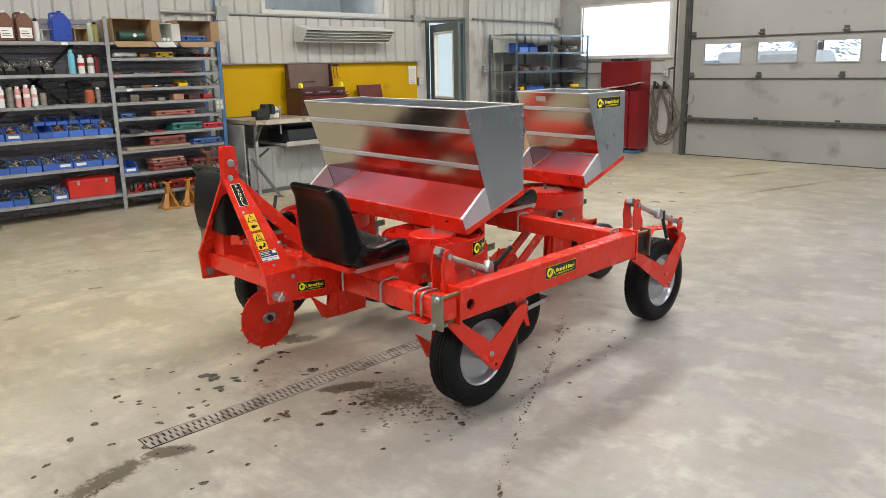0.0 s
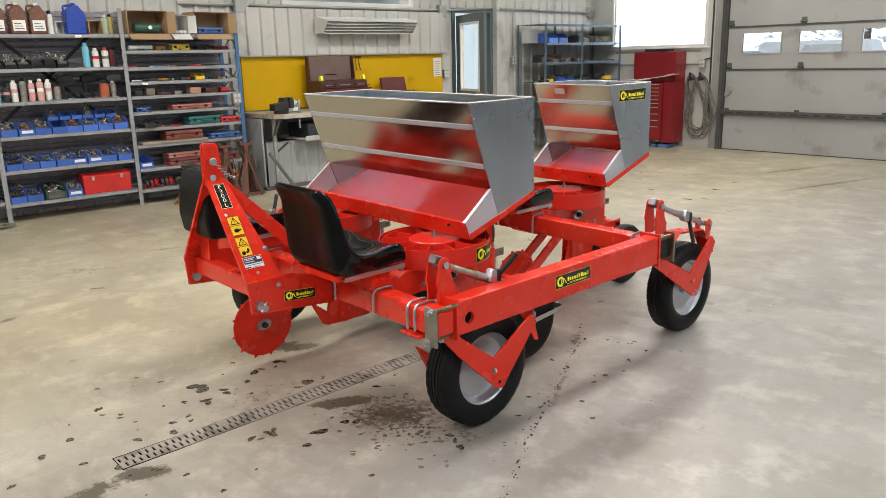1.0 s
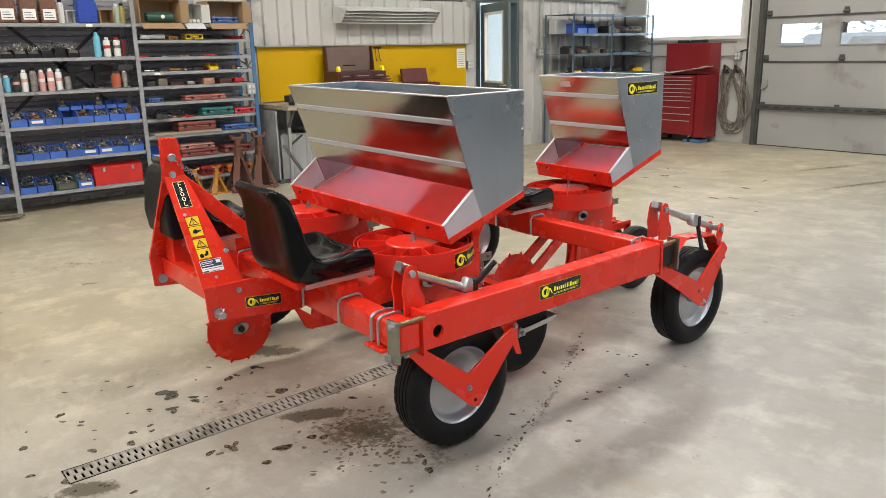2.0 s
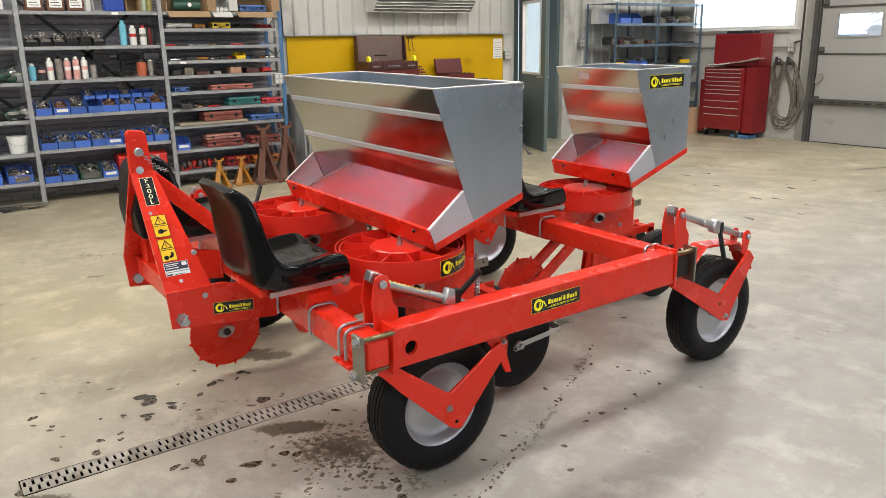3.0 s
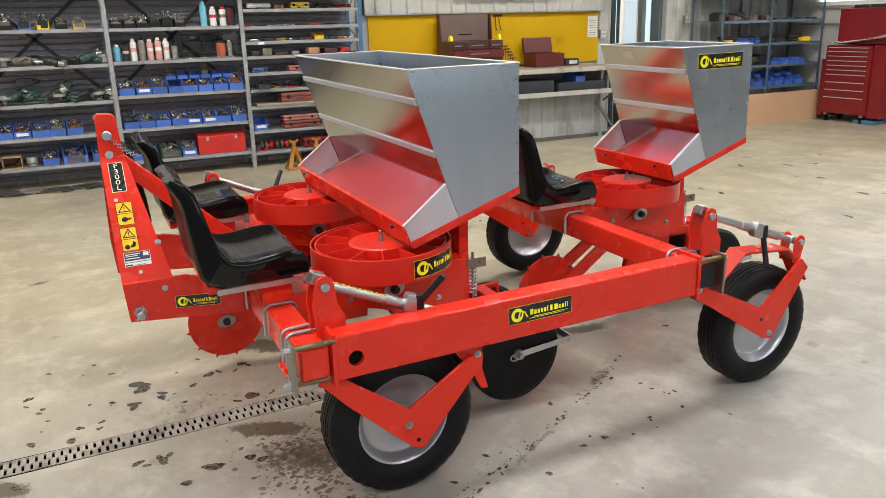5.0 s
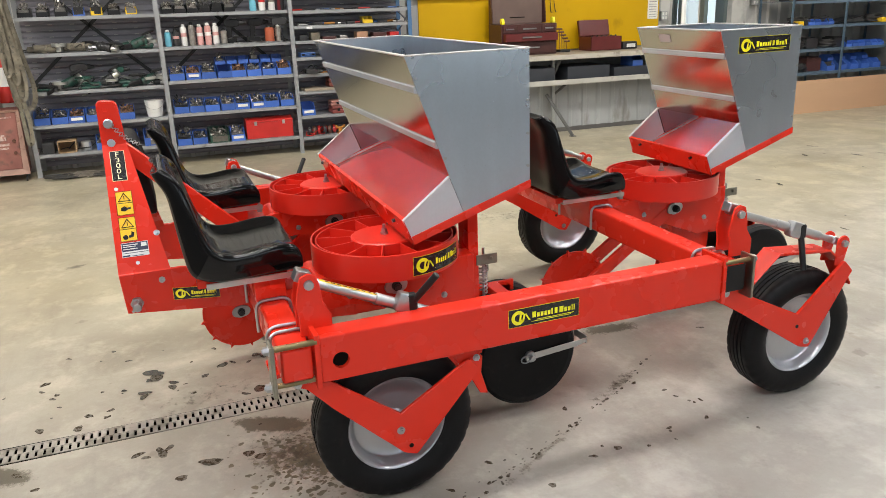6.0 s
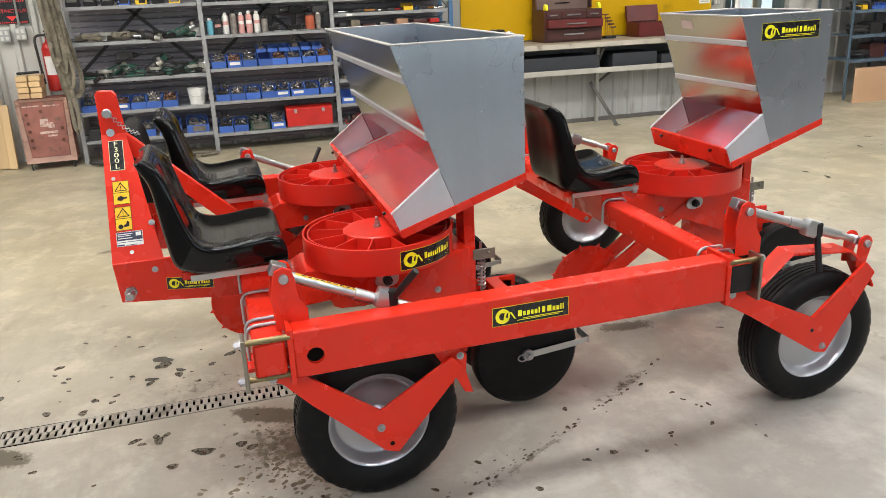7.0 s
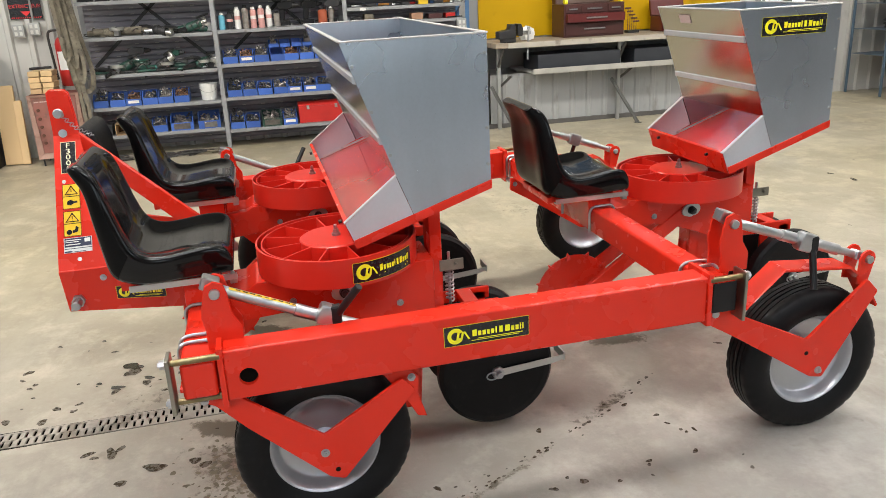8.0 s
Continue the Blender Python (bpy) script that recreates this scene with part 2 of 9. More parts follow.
def glass_material():
    m, nt, b = material("window glass")
    b.inputs["Base Color"].default_value = (0.95, 0.97, 0.97, 1)
    b.inputs["Transmission Weight"].default_value = 1.0
    b.inputs["Roughness"].default_value = 0.02
    b.inputs["IOR"].default_value = 1.45
    return m


GLASS = glass_material()


def concrete_material():
    """Power-trowelled concrete: pale, blotched, with damp and oil stains, tyre scuffs and grit."""
    m, nt, b = material("worn concrete floor")
    N, L = nt.nodes.new, nt.links.new
    co = N("ShaderNodeTexCoord")

    def noise_tex(scale, detail=6, rough=0.55, stretch=None, warp=None):
        n = N("ShaderNodeTexNoise")
        n.inputs["Scale"].default_value, n.inputs["Detail"].default_value, n.inputs["Roughness"].default_value = scale, detail, rough
        src = co.outputs["Object"]
        if stretch:
            mp = N("ShaderNodeMapping")
            mp.inputs["Scale"].default_value = stretch[:3]
            mp.inputs["Rotation"].default_value[2] = stretch[3]
            L(src, mp.inputs[0])
            src = mp.outputs[0]
        L(src, n.inputs["Vector"])
        return n.outputs[0]

    def cut(v, a, bb, lo=0.0, hi=1.0):
        r = N("ShaderNodeMapRange")
        for k, q in (("From Min", a), ("From Max", bb), ("To Min", lo), ("To Max", hi)):
            r.inputs[k].default_value = q
        L(v, r.inputs[0])
        return r.outputs[0]

    def mix(f, a, bb):
        x = N("ShaderNodeMix")
        x.data_type = "RGBA"
        L(f, x.inputs["Factor"])
        for k, q in (("A", a), ("B", bb)):
            if isinstance(q, tuple):
                x.inputs[k].default_value = (*q, 1)
            else:
                L(q, x.inputs[k])
        return x.outputs["Result"]

    def times(a, bb):
        x = N("ShaderNodeMath")
        x.operation = "MULTIPLY"
        L(a, x.inputs[0])
        L(bb, x.inputs[1])
        return x.outputs[0]

    c = mix(cut(noise_tex(0.55, 5), 0.35, 0.65), (0.255, 0.240, 0.216), (0.362, 0.345, 0.316))
    c = mix(cut(noise_tex(2.4, 8, 0.65), 0.44, 0.66, 0, 0.70), c, (0.265, 0.243, 0.212))
    c = mix(cut(noise_tex(7.5, 8, 0.7), 0.48, 0.68, 0, 0.38), c, (0.25, 0.228, 0.196))
    c = mix(cut(noise_tex(1.25, 7, 0.68), 0.46, 0.61, 0, 0.62), c, (0.215, 0.196, 0.170))
    c = mix(cut(noise_tex(4.2, 7, 0.66), 0.50, 0.66, 0, 0.42), c, (0.52, 0.495, 0.45))
    c = mix(cut(noise_tex(3.1, 8, 0.6, (1.0, 0.35, 1, 0.5)), 0.58, 0.75, 0, 0.45), c, (0.56, 0.54, 0.50))
    c = mix(cut(noise_tex(45, 6, 0.7), 0.45, 0.75, 0, 0.25), c, (0.24, 0.22, 0.195))
    c = mix(cut(noise_tex(17, 7, 0.75), 0.54, 0.70, 0, 0.10), c, (0.60, 0.575, 0.53))
    spots = times(cut(noise_tex(9, 3, 0.5), 0.68, 0.73), cut(noise_tex(0.8, 3), 0.45, 0.6))
    c = mix(cut(spots, 0, 1, 0, 0.55), c, (0.14, 0.12, 0.10))
    tyre = times(cut(noise_tex(5.0, 6, 0.6, (0.16, 1.6, 1, 0.30)), 0.56, 0.72), cut(noise_tex(0.5, 3), 0.5, 0.66))
    c = mix(cut(tyre, 0, 1, 0, 0.6), c, (0.17, 0.155, 0.14))
    # clay dust towards the shelving; the brighter warm light there is painted in too
    sep = N("ShaderNodeSeparateXYZ")
    L(co.outputs["Object"], sep.inputs[0])
    dust_and_light = times(cut(sep.outputs[0], -1.6, -4.2), cut(noise_tex(0.7, 6, 0.6), 0.25, 0.62, 0.55, 1.0))
    tinted = N("ShaderNodeMix")
    tinted.data_type, tinted.blend_type = "RGBA", "MULTIPLY"
    L(dust_and_light, tinted.inputs["Factor"])
    L(c, tinted.inputs["A"])
    tinted.inputs["B"].default_value = (1.27, 1.19, 0.91, 1)
    c = tinted.outputs["Result"]
    # boot and tyre prints in the dust
    prints = times(cut(noise_tex(6.0, 5, 0.65, (0.5, 1.6, 1, -0.35)), 0.54, 0.66), cut(noise_tex(1.3, 4), 0.46, 0.6))
    c = mix(cut(prints, 0, 1, 0, 0.42), c, (0.23, 0.195, 0.14))
    pits = cut(noise_tex(95, 3, 0.6), 0.66, 0.74)
    c = mix(cut(pits, 0, 1, 0, 0.22), c, (0.16, 0.14, 0.12))
    # water blown and dripped off the machine: dense at each patch's middle, breaking up into specks
    gritty = noise_tex(26, 8, 0.75)
    wet = None
    for px, py, rx, ry, turn, dense in ((-2.42, 2.335, 0.19, 0.07, 1.07, 0.95), (-2.16, 2.43, 0.40, 0.29, 1.0, 0.55), (-2.46, 1.435, 0.14, 0.075, 0.95, 0.85), (-2.43, 1.17, 0.40, 0.10, 1.85, 0.66), (-3.165, 2.55, 0.17, 0.085, 1.1, 0.78), (-3.25, 2.48, 0.16, 0.09, 1.2, 0.80), (-2.62, 3.92, 0.20, 0.07, 1.45, 0.78), (-1.80, 2.50, 0.20, 0.14, 0.4, 0.46), (-2.75, 2.10, 0.60, 0.30, 1.9, 0.36), (-2.15, 3.65, 0.42, 0.06, 2.1, 0.46), (-1.82, 3.12, 0.50, 0.035, 2.08, 0.48), (-5.6, 2.2, 1.6, 0.45, 1.2, 0.34), (-4.6, 4.4, 1.4, 0.5, 0.9, 0.36), (-3.05, 9.40, 1.75, 0.10, 1.30, 0.57), (-3.85, 10.1, 1.30, 0.12, 1.28, 0.54), (-4.55, 9.0, 0.40, 0.10, 1.22, 0.46), (-3.55, 10.9, 0.80, 0.25, 0.10, 0.44), (-5.82, 2.93, 0.42, 0.07, 1.25, 0.46), (-5.64, 2.23, 0.40, 0.08, 0.90, 0.46), (-5.09, 2.15, 0.16, 0.06, 1.25, 0.50), (-4.81, 1.52, 0.10, 0.06, 2.1, 0.60), (-2.37, 6.84, 0.35, 0.05, 1.3, 0.40)):
        mp = N("ShaderNodeMapping")
        mp.vector_type = "TEXTURE"
        mp.inputs["Location"].default_value = (px, py, 0)
        mp.inputs["Rotation"].default_value = (0, 0, turn)
        mp.inputs["Scale"].default_value = (rx, ry, 1)
        L(co.outputs["Object"], mp.inputs[0])
        far = N("ShaderNodeVectorMath")
        far.operation = "LENGTH"
        L(mp.outputs[0], far.inputs[0])
        near = cut(far.outputs["Value"], 0.0, 1.35, dense, 0.0)
        x = N("ShaderNodeMath")
        x.operation = "ADD"
        L(gritty, x.inputs[0])
        L(near, x.inputs[1])
        one = cut(x.outputs[0], 0.84, 0.99)
        if wet is None:
            wet = one
        else:
            y = N("ShaderNodeMath")
            y.operation = "MAXIMUM"
            L(wet, y.inputs[0])
            L(one, y.inputs[1])
            wet = y.outputs[0]
    c = mix(cut(wet, 0, 1, 0, 0.90), c, (0.068, 0.055, 0.034))
    L(c, b.inputs["Base Color"])
    L(cut(noise_tex(1.7, 6), 0.35, 0.7, 0.30, 0.52), b.inputs["Roughness"])
    bp = N("ShaderNodeBump")
    bp.inputs["Strength"].default_value, bp.inputs["Distance"].default_value = 0.12, 0.004
    L(noise_tex(60, 6, 0.7), bp.inputs["Height"])
    L(bp.outputs[0], b.inputs["Normal"])
    return m


CONCRETE = concrete_material()


def stain_material(name, colour, rough):
    m = surface(name, colour, rough, 0, 0.25, 12, 80, 0.02)
    return m


WET = stain_material("damp oil stain", (0.066, 0.053, 0.036), 0.28)
PUDDLE = surface("standing water", (0.05, 0.045, 0.035), 0.04, 0, 0.1, 9, 30, 0.05, rvary=0.01)
DAMP = stain_material("drying damp patch", (0.13, 0.108, 0.072), 0.42)

# ---------------------------------------------------------------- mesh helpers
def box(bm, x0, x1, y0, y1, z0, z1, bevel=0.0, seg=2, m=None):
    vs = [bm.verts.new((x, y, z)) for x in (x0, x1) for y in (y0, y1) for z in (z0, z1)]
    fs = [bm.faces.new([vs[i] for i in q]) for q in ((0, 1, 3, 2), (4, 6, 7, 5), (0, 4, 5, 1), (2, 3, 7, 6), (0, 2, 6, 4), (1, 5, 7, 3))]
    if m is not None:
        bmesh.ops.transform(bm, matrix=m, verts=vs)
    if bevel:
        es = {e for f in fs for e in f.edges}
        bmesh.ops.bevel(bm, geom=list(es), offset=bevel, segments=seg, profile=0.5, affect="EDGES", clamp_overlap=True)


def prism(bm, poly, a, b, axis="x", bevel=0.0, seg=2):
    """poly: outline in the two other axes, in order; extruded from a to b along axis."""
    def at(p, t):
        return {"x": (t, p[0], p[1]), "y": (p[0], t, p[1]), "z": (p[0], p[1], t)}[axis]
    lo = [bm.verts.new(at(p, a)) for p in poly]
    hi = [bm.verts.new(at(p, b)) for p in poly]
    fs = [bm.faces.new(lo), bm.faces.new(hi[::-1])]
    n = len(poly)
    for i in range(n):
        fs.append(bm.faces.new((lo[i], hi[i], hi[(i + 1) % n], lo[(i + 1) % n])))
    bmesh.ops.recalc_face_normals(bm, faces=fs)
    if bevel:
        es = {e for f in fs for e in f.edges}
        bmesh.ops.bevel(bm, geom=list(es), offset=bevel, segments=seg, profile=0.5, affect="EDGES", clamp_overlap=True)


def rounded(poly, r, steps=4):
    """Outline with every outward corner turned into a short curve."""
    n = len(poly)
    area = sum(poly[i][0] * poly[(i + 1) % n][1] - poly[(i + 1) % n][0] * poly[i][1] for i in range(n))
    out = []
    for i in range(n):
        a, b, c = (Vector(poly[i - 1]), Vector(poly[i]), Vector(poly[(i + 1) % n]))
        turn = (b.x - a.x) * (c.y - b.y) - (b.y - a.y) * (c.x - b.x)
        k = min(r, (a - b).length * 0.45, (c - b).length * 0.45) * (1.0 if turn * area > 0 else 0.6)
        s, e = b + (a - b).normalized() * k, b + (c - b).normalized() * k
        for j in range(steps + 1):
            t = j / steps
            out.append(tuple(s * (1 - t) ** 2 + b * 2 * t * (1 - t) + e * t * t))
    return out


def basis(d):
    d = Vector(d).normalized()
    u = d.cross(Vector((0, 0, 1)))
    if u.length < 1e-3:
        u = d.cross(Vector((0, 1, 0)))
    u.normalize()
    return d, u, d.cross(u).normalized()


def rings(bm, loops, close_ends=True, closed=False):
    n = len(loops[0])
    for a, b in zip(loops, loops[1:] + ([loops[0]] if closed else [])):
        for i in range(n):
            bm.faces.new((a[i], a[(i + 1) % n], b[(i + 1) % n], b[i]))
    if close_ends and not closed:
        bm.faces.new(loops[0][::-1])
        bm.faces.new(loops[-1])


def cyl(bm, p0, p1, r, seg=16, r2=None, cap=True, chamfer=0.0):
    p0, p1 = Vector(p0), Vector(p1)
    d, u, v = basis(p1 - p0)
    r2 = r if r2 is None else r2
    stations = [(p0, r), (p1, r2)]
    if chamfer:
        stations = [(p0, r - chamfer), (p0 + d * chamfer, r), (p1 - d * chamfer, r2), (p1, r2 - chamfer)]
    loops = []
    for p, q in stations:
        loops.append([bm.verts.new(p + q * (math.cos(2 * math.pi * i / seg) * u + math.sin(2 * math.pi * i / seg) * v)) for i in range(seg)])
    rings(bm, loops, cap)


def lathe(bm, profile, centre, axis, seg=48, closed=True):
    """profile: (distance along axis, radius) pairs; closed joins the last to the first."""
    d, u, v = basis(axis)
    c = Vector(centre)
    loops = []
    for h, r in profile:
        loops.append([bm.verts.new(c + d * h + r * (math.cos(2 * math.pi * i / seg) * u + math.sin(2 * math.pi * i / seg) * v)) for i in range(seg)])
    rings(bm, loops, False, closed)
    bmesh.ops.recalc_face_normals(bm, faces=bm.faces[:])


def tube(bm, pts, r, seg=8):
    pts = [Vector(p) for p in pts]
    loops, last = [], None
    for i, p in enumerate(pts):
        d = (pts[min(i + 1, len(pts) - 1)] - pts[max(i - 1, 0)]).normalized()
        if last is None:
            _, u, v = basis(d)
        else:
            u = (last - d * last.dot(d)).normalized()
            v = d.cross(u)
        last = u
        loops.append([bm.verts.new(p + r * (math.cos(2 * math.pi * k / seg) * u + math.sin(2 * math.pi * k / seg) * v)) for k in range(seg)])
    rings(bm, loops)


def arc(pts, steps=6):
    """Rounds a polyline's corners: each inner point becomes a short curve."""
    pts = [Vector(p) for p in pts]
    out = [pts[0]]
    for a, b, c in zip(pts, pts[1:], pts[2:]):
        s, e = b + (a - b) * 0.3, b + (c - b) * 0.3
        for k in range(steps + 1):
            t = k / steps
            out.append(s * (1 - t) ** 2 + b * 2 * t * (1 - t) + e * t * t)
    out.append(pts[-1])
    return out


def spline(pts, steps=6):
    """Catmull-Rom through the points."""
    pts = [Vector(p) for p in pts]
    q = [pts[0]] + pts + [pts[-1]]
    out = []
    for a, b, c, d in zip(q, q[1:], q[2:], q[3:]):
        for k in range(steps):
            t = k / steps
            out.append(0.5 * (2 * b + (c - a) * t + (2 * a - 5 * b + 4 * c - d) * t * t + (3 * b - a - 3 * c + d) * t ** 3))
    out.append(pts[-1])
    return out


def smooth(me, angle=35, flat_faces=True):
    """Smooth shading up to an angle; large faces keep their own direction and only the rounded edges turn."""
    for p in me.polygons:
        p.use_smooth = True
    me.set_sharp_from_angle(angle=radians(angle))
    if not flat_faces or len(me.polygons) > 4000:
        return
    limit = math.cos(radians(angle))
    nrm = [p.normal.copy() for p in me.polygons]
    area = [p.area for p in me.polygons]
    round_vert = [[] for _ in me.vertices]
    for p in me.polygons:
        for v in p.vertices:
            round_vert[v].append(p.index)
    out = [None] * len(me.loops)
    for p in me.polygons:
        n0 = nrm[p.index]
        for li in p.loop_indices:
            s = Vector((0, 0, 0))
            for q in round_vert[me.loops[li].vertex_index]:
                if nrm[q].dot(n0) > limit:
                    s += nrm[q] * area[q]
            out[li] = s.normalized() if s.length > 1e-12 else n0
    me.normals_split_custom_set(out)


def mesh(name, bm, mat, sharp=35):
    me = bpy.data.meshes.new(name)
    bmesh.ops.recalc_face_normals(bm, faces=bm.faces[:])
    bm.to_mesh(me)
    bm.free()
    me.materials.append(mat)
    smooth(me, sharp, sharp < 60)
    return me


def part(name, bm, mat, parent, label="", sharp=35):
    """Links a bmesh, given in the parent's frame, as one mesh under a thing or a part."""
    ob = new(name, bm if isinstance(bm, bpy.types.Mesh) else mesh(name, bm, mat, sharp))
    ob.parent = parent
    return tagged(ob, label)


def thing(name, bm, mat, label, category, m=None, group="", kind="", sharp=35):
    ob = new(name, mesh(name, bm, mat, sharp))
    if m is not None:
        ob.matrix_world = m
    return tagged(ob, label, category, group, kind)


def base(name, label, category, m=None, group="", kind=""):
    ob = new(name)
    ob.empty_display_size = 0.1
    if m is not None:
        ob.matrix_world = m
    return tagged(ob, label, category, group, kind)


B = bmesh.new


def fz(x, y):
    """The slab falls gently to the drain."""
    a = min(max((y - 1.5) / 2.6, 0), 1) * 0.018 + min(max((y - 4.0) / 5.0, 0), 1) * 0.042
    b = min(max((-3.4 - x) / 4.0, 0), 1) * 0.06
    return max(a, b)

# ---------------------------------------------------------------- the hall
DRAIN = (-2.655, -2.540, 1.39, 3.05)


def build_floor():
    xs = sorted({round(WALL_X - 0.2 + i * 0.4, 3) for i in range(36)} | {DRAIN[0], DRAIN[1]})
    ys = sorted({round(SOUTH - 0.1 + i * 0.4, 3) for i in range(44)} | {DRAIN[2], DRAIN[3]})
    bm = B()
    vs = {(i, j): bm.verts.new((x, y, fz(x, y))) for i, x in enumerate(xs) for j, y in enumerate(ys)}
    for i in range(len(xs) - 1):
        for j in range(len(ys) - 1):
            cx, cy = (xs[i] + xs[i + 1]) / 2, (ys[j] + ys[j + 1]) / 2
            if DRAIN[0] < cx < DRAIN[1] and DRAIN[2] < cy < DRAIN[3]:
                continue
            bm.faces.new((vs[i, j], vs[i + 1, j], vs[i + 1, j + 1], vs[i, j + 1]))
    thing("floor", bm, CONCRETE, "pale worn concrete slab with damp stains and tyre scuffs", "floor", kind="structure")


build_floor()


def ribbed(bm, u0, u1, z0, z1, place, pitch=0.19, depth=0.030):
    """Trapezoid-ribbed sheet from u0 to u1; place(u, out, z) gives the corner."""
    pts, u = [], u0
    while u < u1 - 1e-6:
        for du, out in ((0, 0), (pitch * 0.62, 0), (pitch * 0.70, depth), (pitch * 0.90, depth), (pitch * 0.98, 0)):
            if u + du <= u1:
                pts.append((u + du, out))
        u += pitch
    pts.append((u1, 0))
    for (a, oa), (b, ob_) in zip(pts, pts[1:]):
        bm.faces.new([bm.verts.new(place(*q)) for q in ((a, oa, z0), (b, ob_, z0), (b, ob_, z1), (a, oa, z1))])
    bmesh.ops.remove_doubles(bm, verts=bm.verts[:], dist=0.0005)


# west wall, with the office door's opening and a high window
DOOR_Y = (8.50, 9.29)
DOOR_TOP = 2.16
JOG_X = -8.15
HIGH_WIN = (5.68, 7.66, 2.24, 3.3)


def west_wall():
    bm = B()
    x0, x1 = WALL_X - 0.2, WALL_X
    for a, b, c, d in ((SOUTH, HIGH_WIN[0], -0.1, CEIL), (HIGH_WIN[0], HIGH_WIN[1], -0.1, HIGH_WIN[2]), (HIGH_WIN[0], HIGH_WIN[1], HIGH_WIN[3], CEIL),
                       (HIGH_WIN[1], DOOR_Y[0], -0.1, CEIL), (DOOR_Y[0], DOOR_Y[1], DOOR_TOP, CEIL)):
        box(bm, x0, x1, a, b, c, d)
    box(bm, x0, JOG_X, DOOR_Y[1], WALL_Y + 0.2, -0.1, CEIL)
    w = thing("wall_west", bm, WALL, "white steel-clad workshop wall", "wall", kind="structure")
    for n, (a, b, c, d) in enumerate(((0.2, HIGH_WIN[0] - 0.06, 0.0, CEIL), (HIGH_WIN[0] - 0.06, HIGH_WIN[1] + 0.06, 0.0, HIGH_WIN[2] - 0.06), (HIGH_WIN[1] + 0.06, DOOR_Y[0] - 0.07, 0, CEIL),
                                       (DOOR_Y[0] - 0.07, DOOR_Y[1] + 0.07, DOOR_TOP + 0.07, CEIL), (DOOR_Y[1] + 0.07, WALL_Y - 0.03, 0, CEIL))):
        bm = B()
        wx = JOG_X if a > DOOR_Y[1] else WALL_X
        ribbed(bm, a, b, c, d, lambda u, o, z: (wx + 0.003 + o, u, z))
        part("cladding_sheet", bm, WALL, w, sharp=20)


west_wall()


def north_wall():
    """The wall with the overhead door and the strip window."""
    bm = B()
    y0, y1 = WALL_Y, WALL_Y + 0.2
    GD = (-5.62, -1.0, 3.1)
    WN = (-7.66, -6.0, 1.63, 2.43)
    for a, b, c, d in ((WALL_X - 0.2, WN[0], -0.1, CEIL), (WN[0], WN[1], -0.1, WN[2]), (WN[0], WN[1], WN[3], CEIL), (WN[1], GD[0], -0.1, CEIL),
                       (GD[0], GD[1], GD[2], CEIL), (GD[1], EAST + 0.2, -0.1, CEIL)):
        box(bm, a, b, y0, y1, c, d)
    thing("wall_north", bm, WALL, "white painted wall round the overhead door", "wall", kind="structure")
    bm = B()
    f = 0.035
    for a, b, c, d in ((WN[0] - f, WN[1] + f, WN[3], WN[3] + f), (WN[0] - f, WN[1] + f, WN[2] - f, WN[2]), (WN[0] - f, WN[0], WN[2], WN[3]), (WN[1], WN[1] + f, WN[2], WN[3])):
        box(bm, a, b, y0 - 0.025, y0 + 0.03, c, d, 0.004)
    win = thing("window_1", bm, ENAMEL_WHITE, "white framed window, bright daylight outside", "window", kind="structure")
    bm = B()
    box(bm, WN[0], WN[1], y0 + 0.09, y0 + 0.098, WN[2], WN[3])
    g = part("pane", bm, GLASS, win)
    g.visible_shadow = False
    bm = B()
    box(bm, WN[0] - 0.1, WN[1] + 0.1, y0 - 0.05, y0 - 0.026, WN[2] - f - 0.02, WN[2] - f, 0.003)
    part("window_sill", bm, ENAMEL_WHITE, win)
    # overhead door: four sections with panes in the second from the top
    d = base("door_2", "closed white sectional overhead door with small panes", "garage door", kind="structure")
    seams = (0.035, 0.60, 1.255, 1.86, 2.48, 3.1)
    panes = [(-5.37 + 0.82 * i, -4.80 + 0.82 * i) for i in range(6) if -4.80 + 0.82 * i < -1.1]
    for k, (a, b) in enumerate(zip(seams, seams[1:])):
        bm = B()
        yy = y0 - 0.045
        if k == 2:
            zb, zt = 1.475, 1.755
            box(bm, GD[0], GD[1], yy, yy + 0.04, a + 0.0015, zb, 0.001)
            box(bm, GD[0], GD[1], yy, yy + 0.04, zt, b - 0.0015, 0.001)
            xs = [GD[0]] + [v for p in panes for v in p] + [GD[1]]
            for i in range(0, len(xs), 2):
                box(bm, xs[i], xs[i + 1], yy, yy + 0.04, zb, zt)
        else:
            box(bm, GD[0], GD[1], yy, yy + 0.04, a + 0.0015, b - 0.0015, 0.001)
        sec = part("door_section", bm, DOOR_PAINT, d)
        if k == 2:
            for p in panes:
                bm = B()
                box(bm, p[0], p[1], yy + 0.015, yy + 0.021, zb, zt)
                g = part("pane", bm, GLASS, sec)
                g.visible_shadow = False
                bm = B()
                for q in ((p[0] - 0.018, p[1] + 0.018, zt, zt + 0.018), (p[0] - 0.018, p[1] + 0.018, zb - 0.018, zb), (p[0] - 0.018, p[0], zb, zt), (p[1], p[1] + 0.018, zb, zt)):
                    box(bm, q[0], q[1], yy - 0.012, yy - 0.001, q[2], q[3], 0.002)
                part("pane_frame", bm, DOOR_PAINT, sec)
        if k:
            bm = B()
            box(bm, GD[0], GD[1], yy - 0.012, yy - 0.001, a - 0.022, a + 0.002, 0.002)
            part("seam_rail", bm, RAIL, d)
            for i in range(5):
                hx = GD[0] + 0.08 if i == 0 else -4.49 + 1.14 * (i - 1)
                if hx > GD[1]:
                    continue
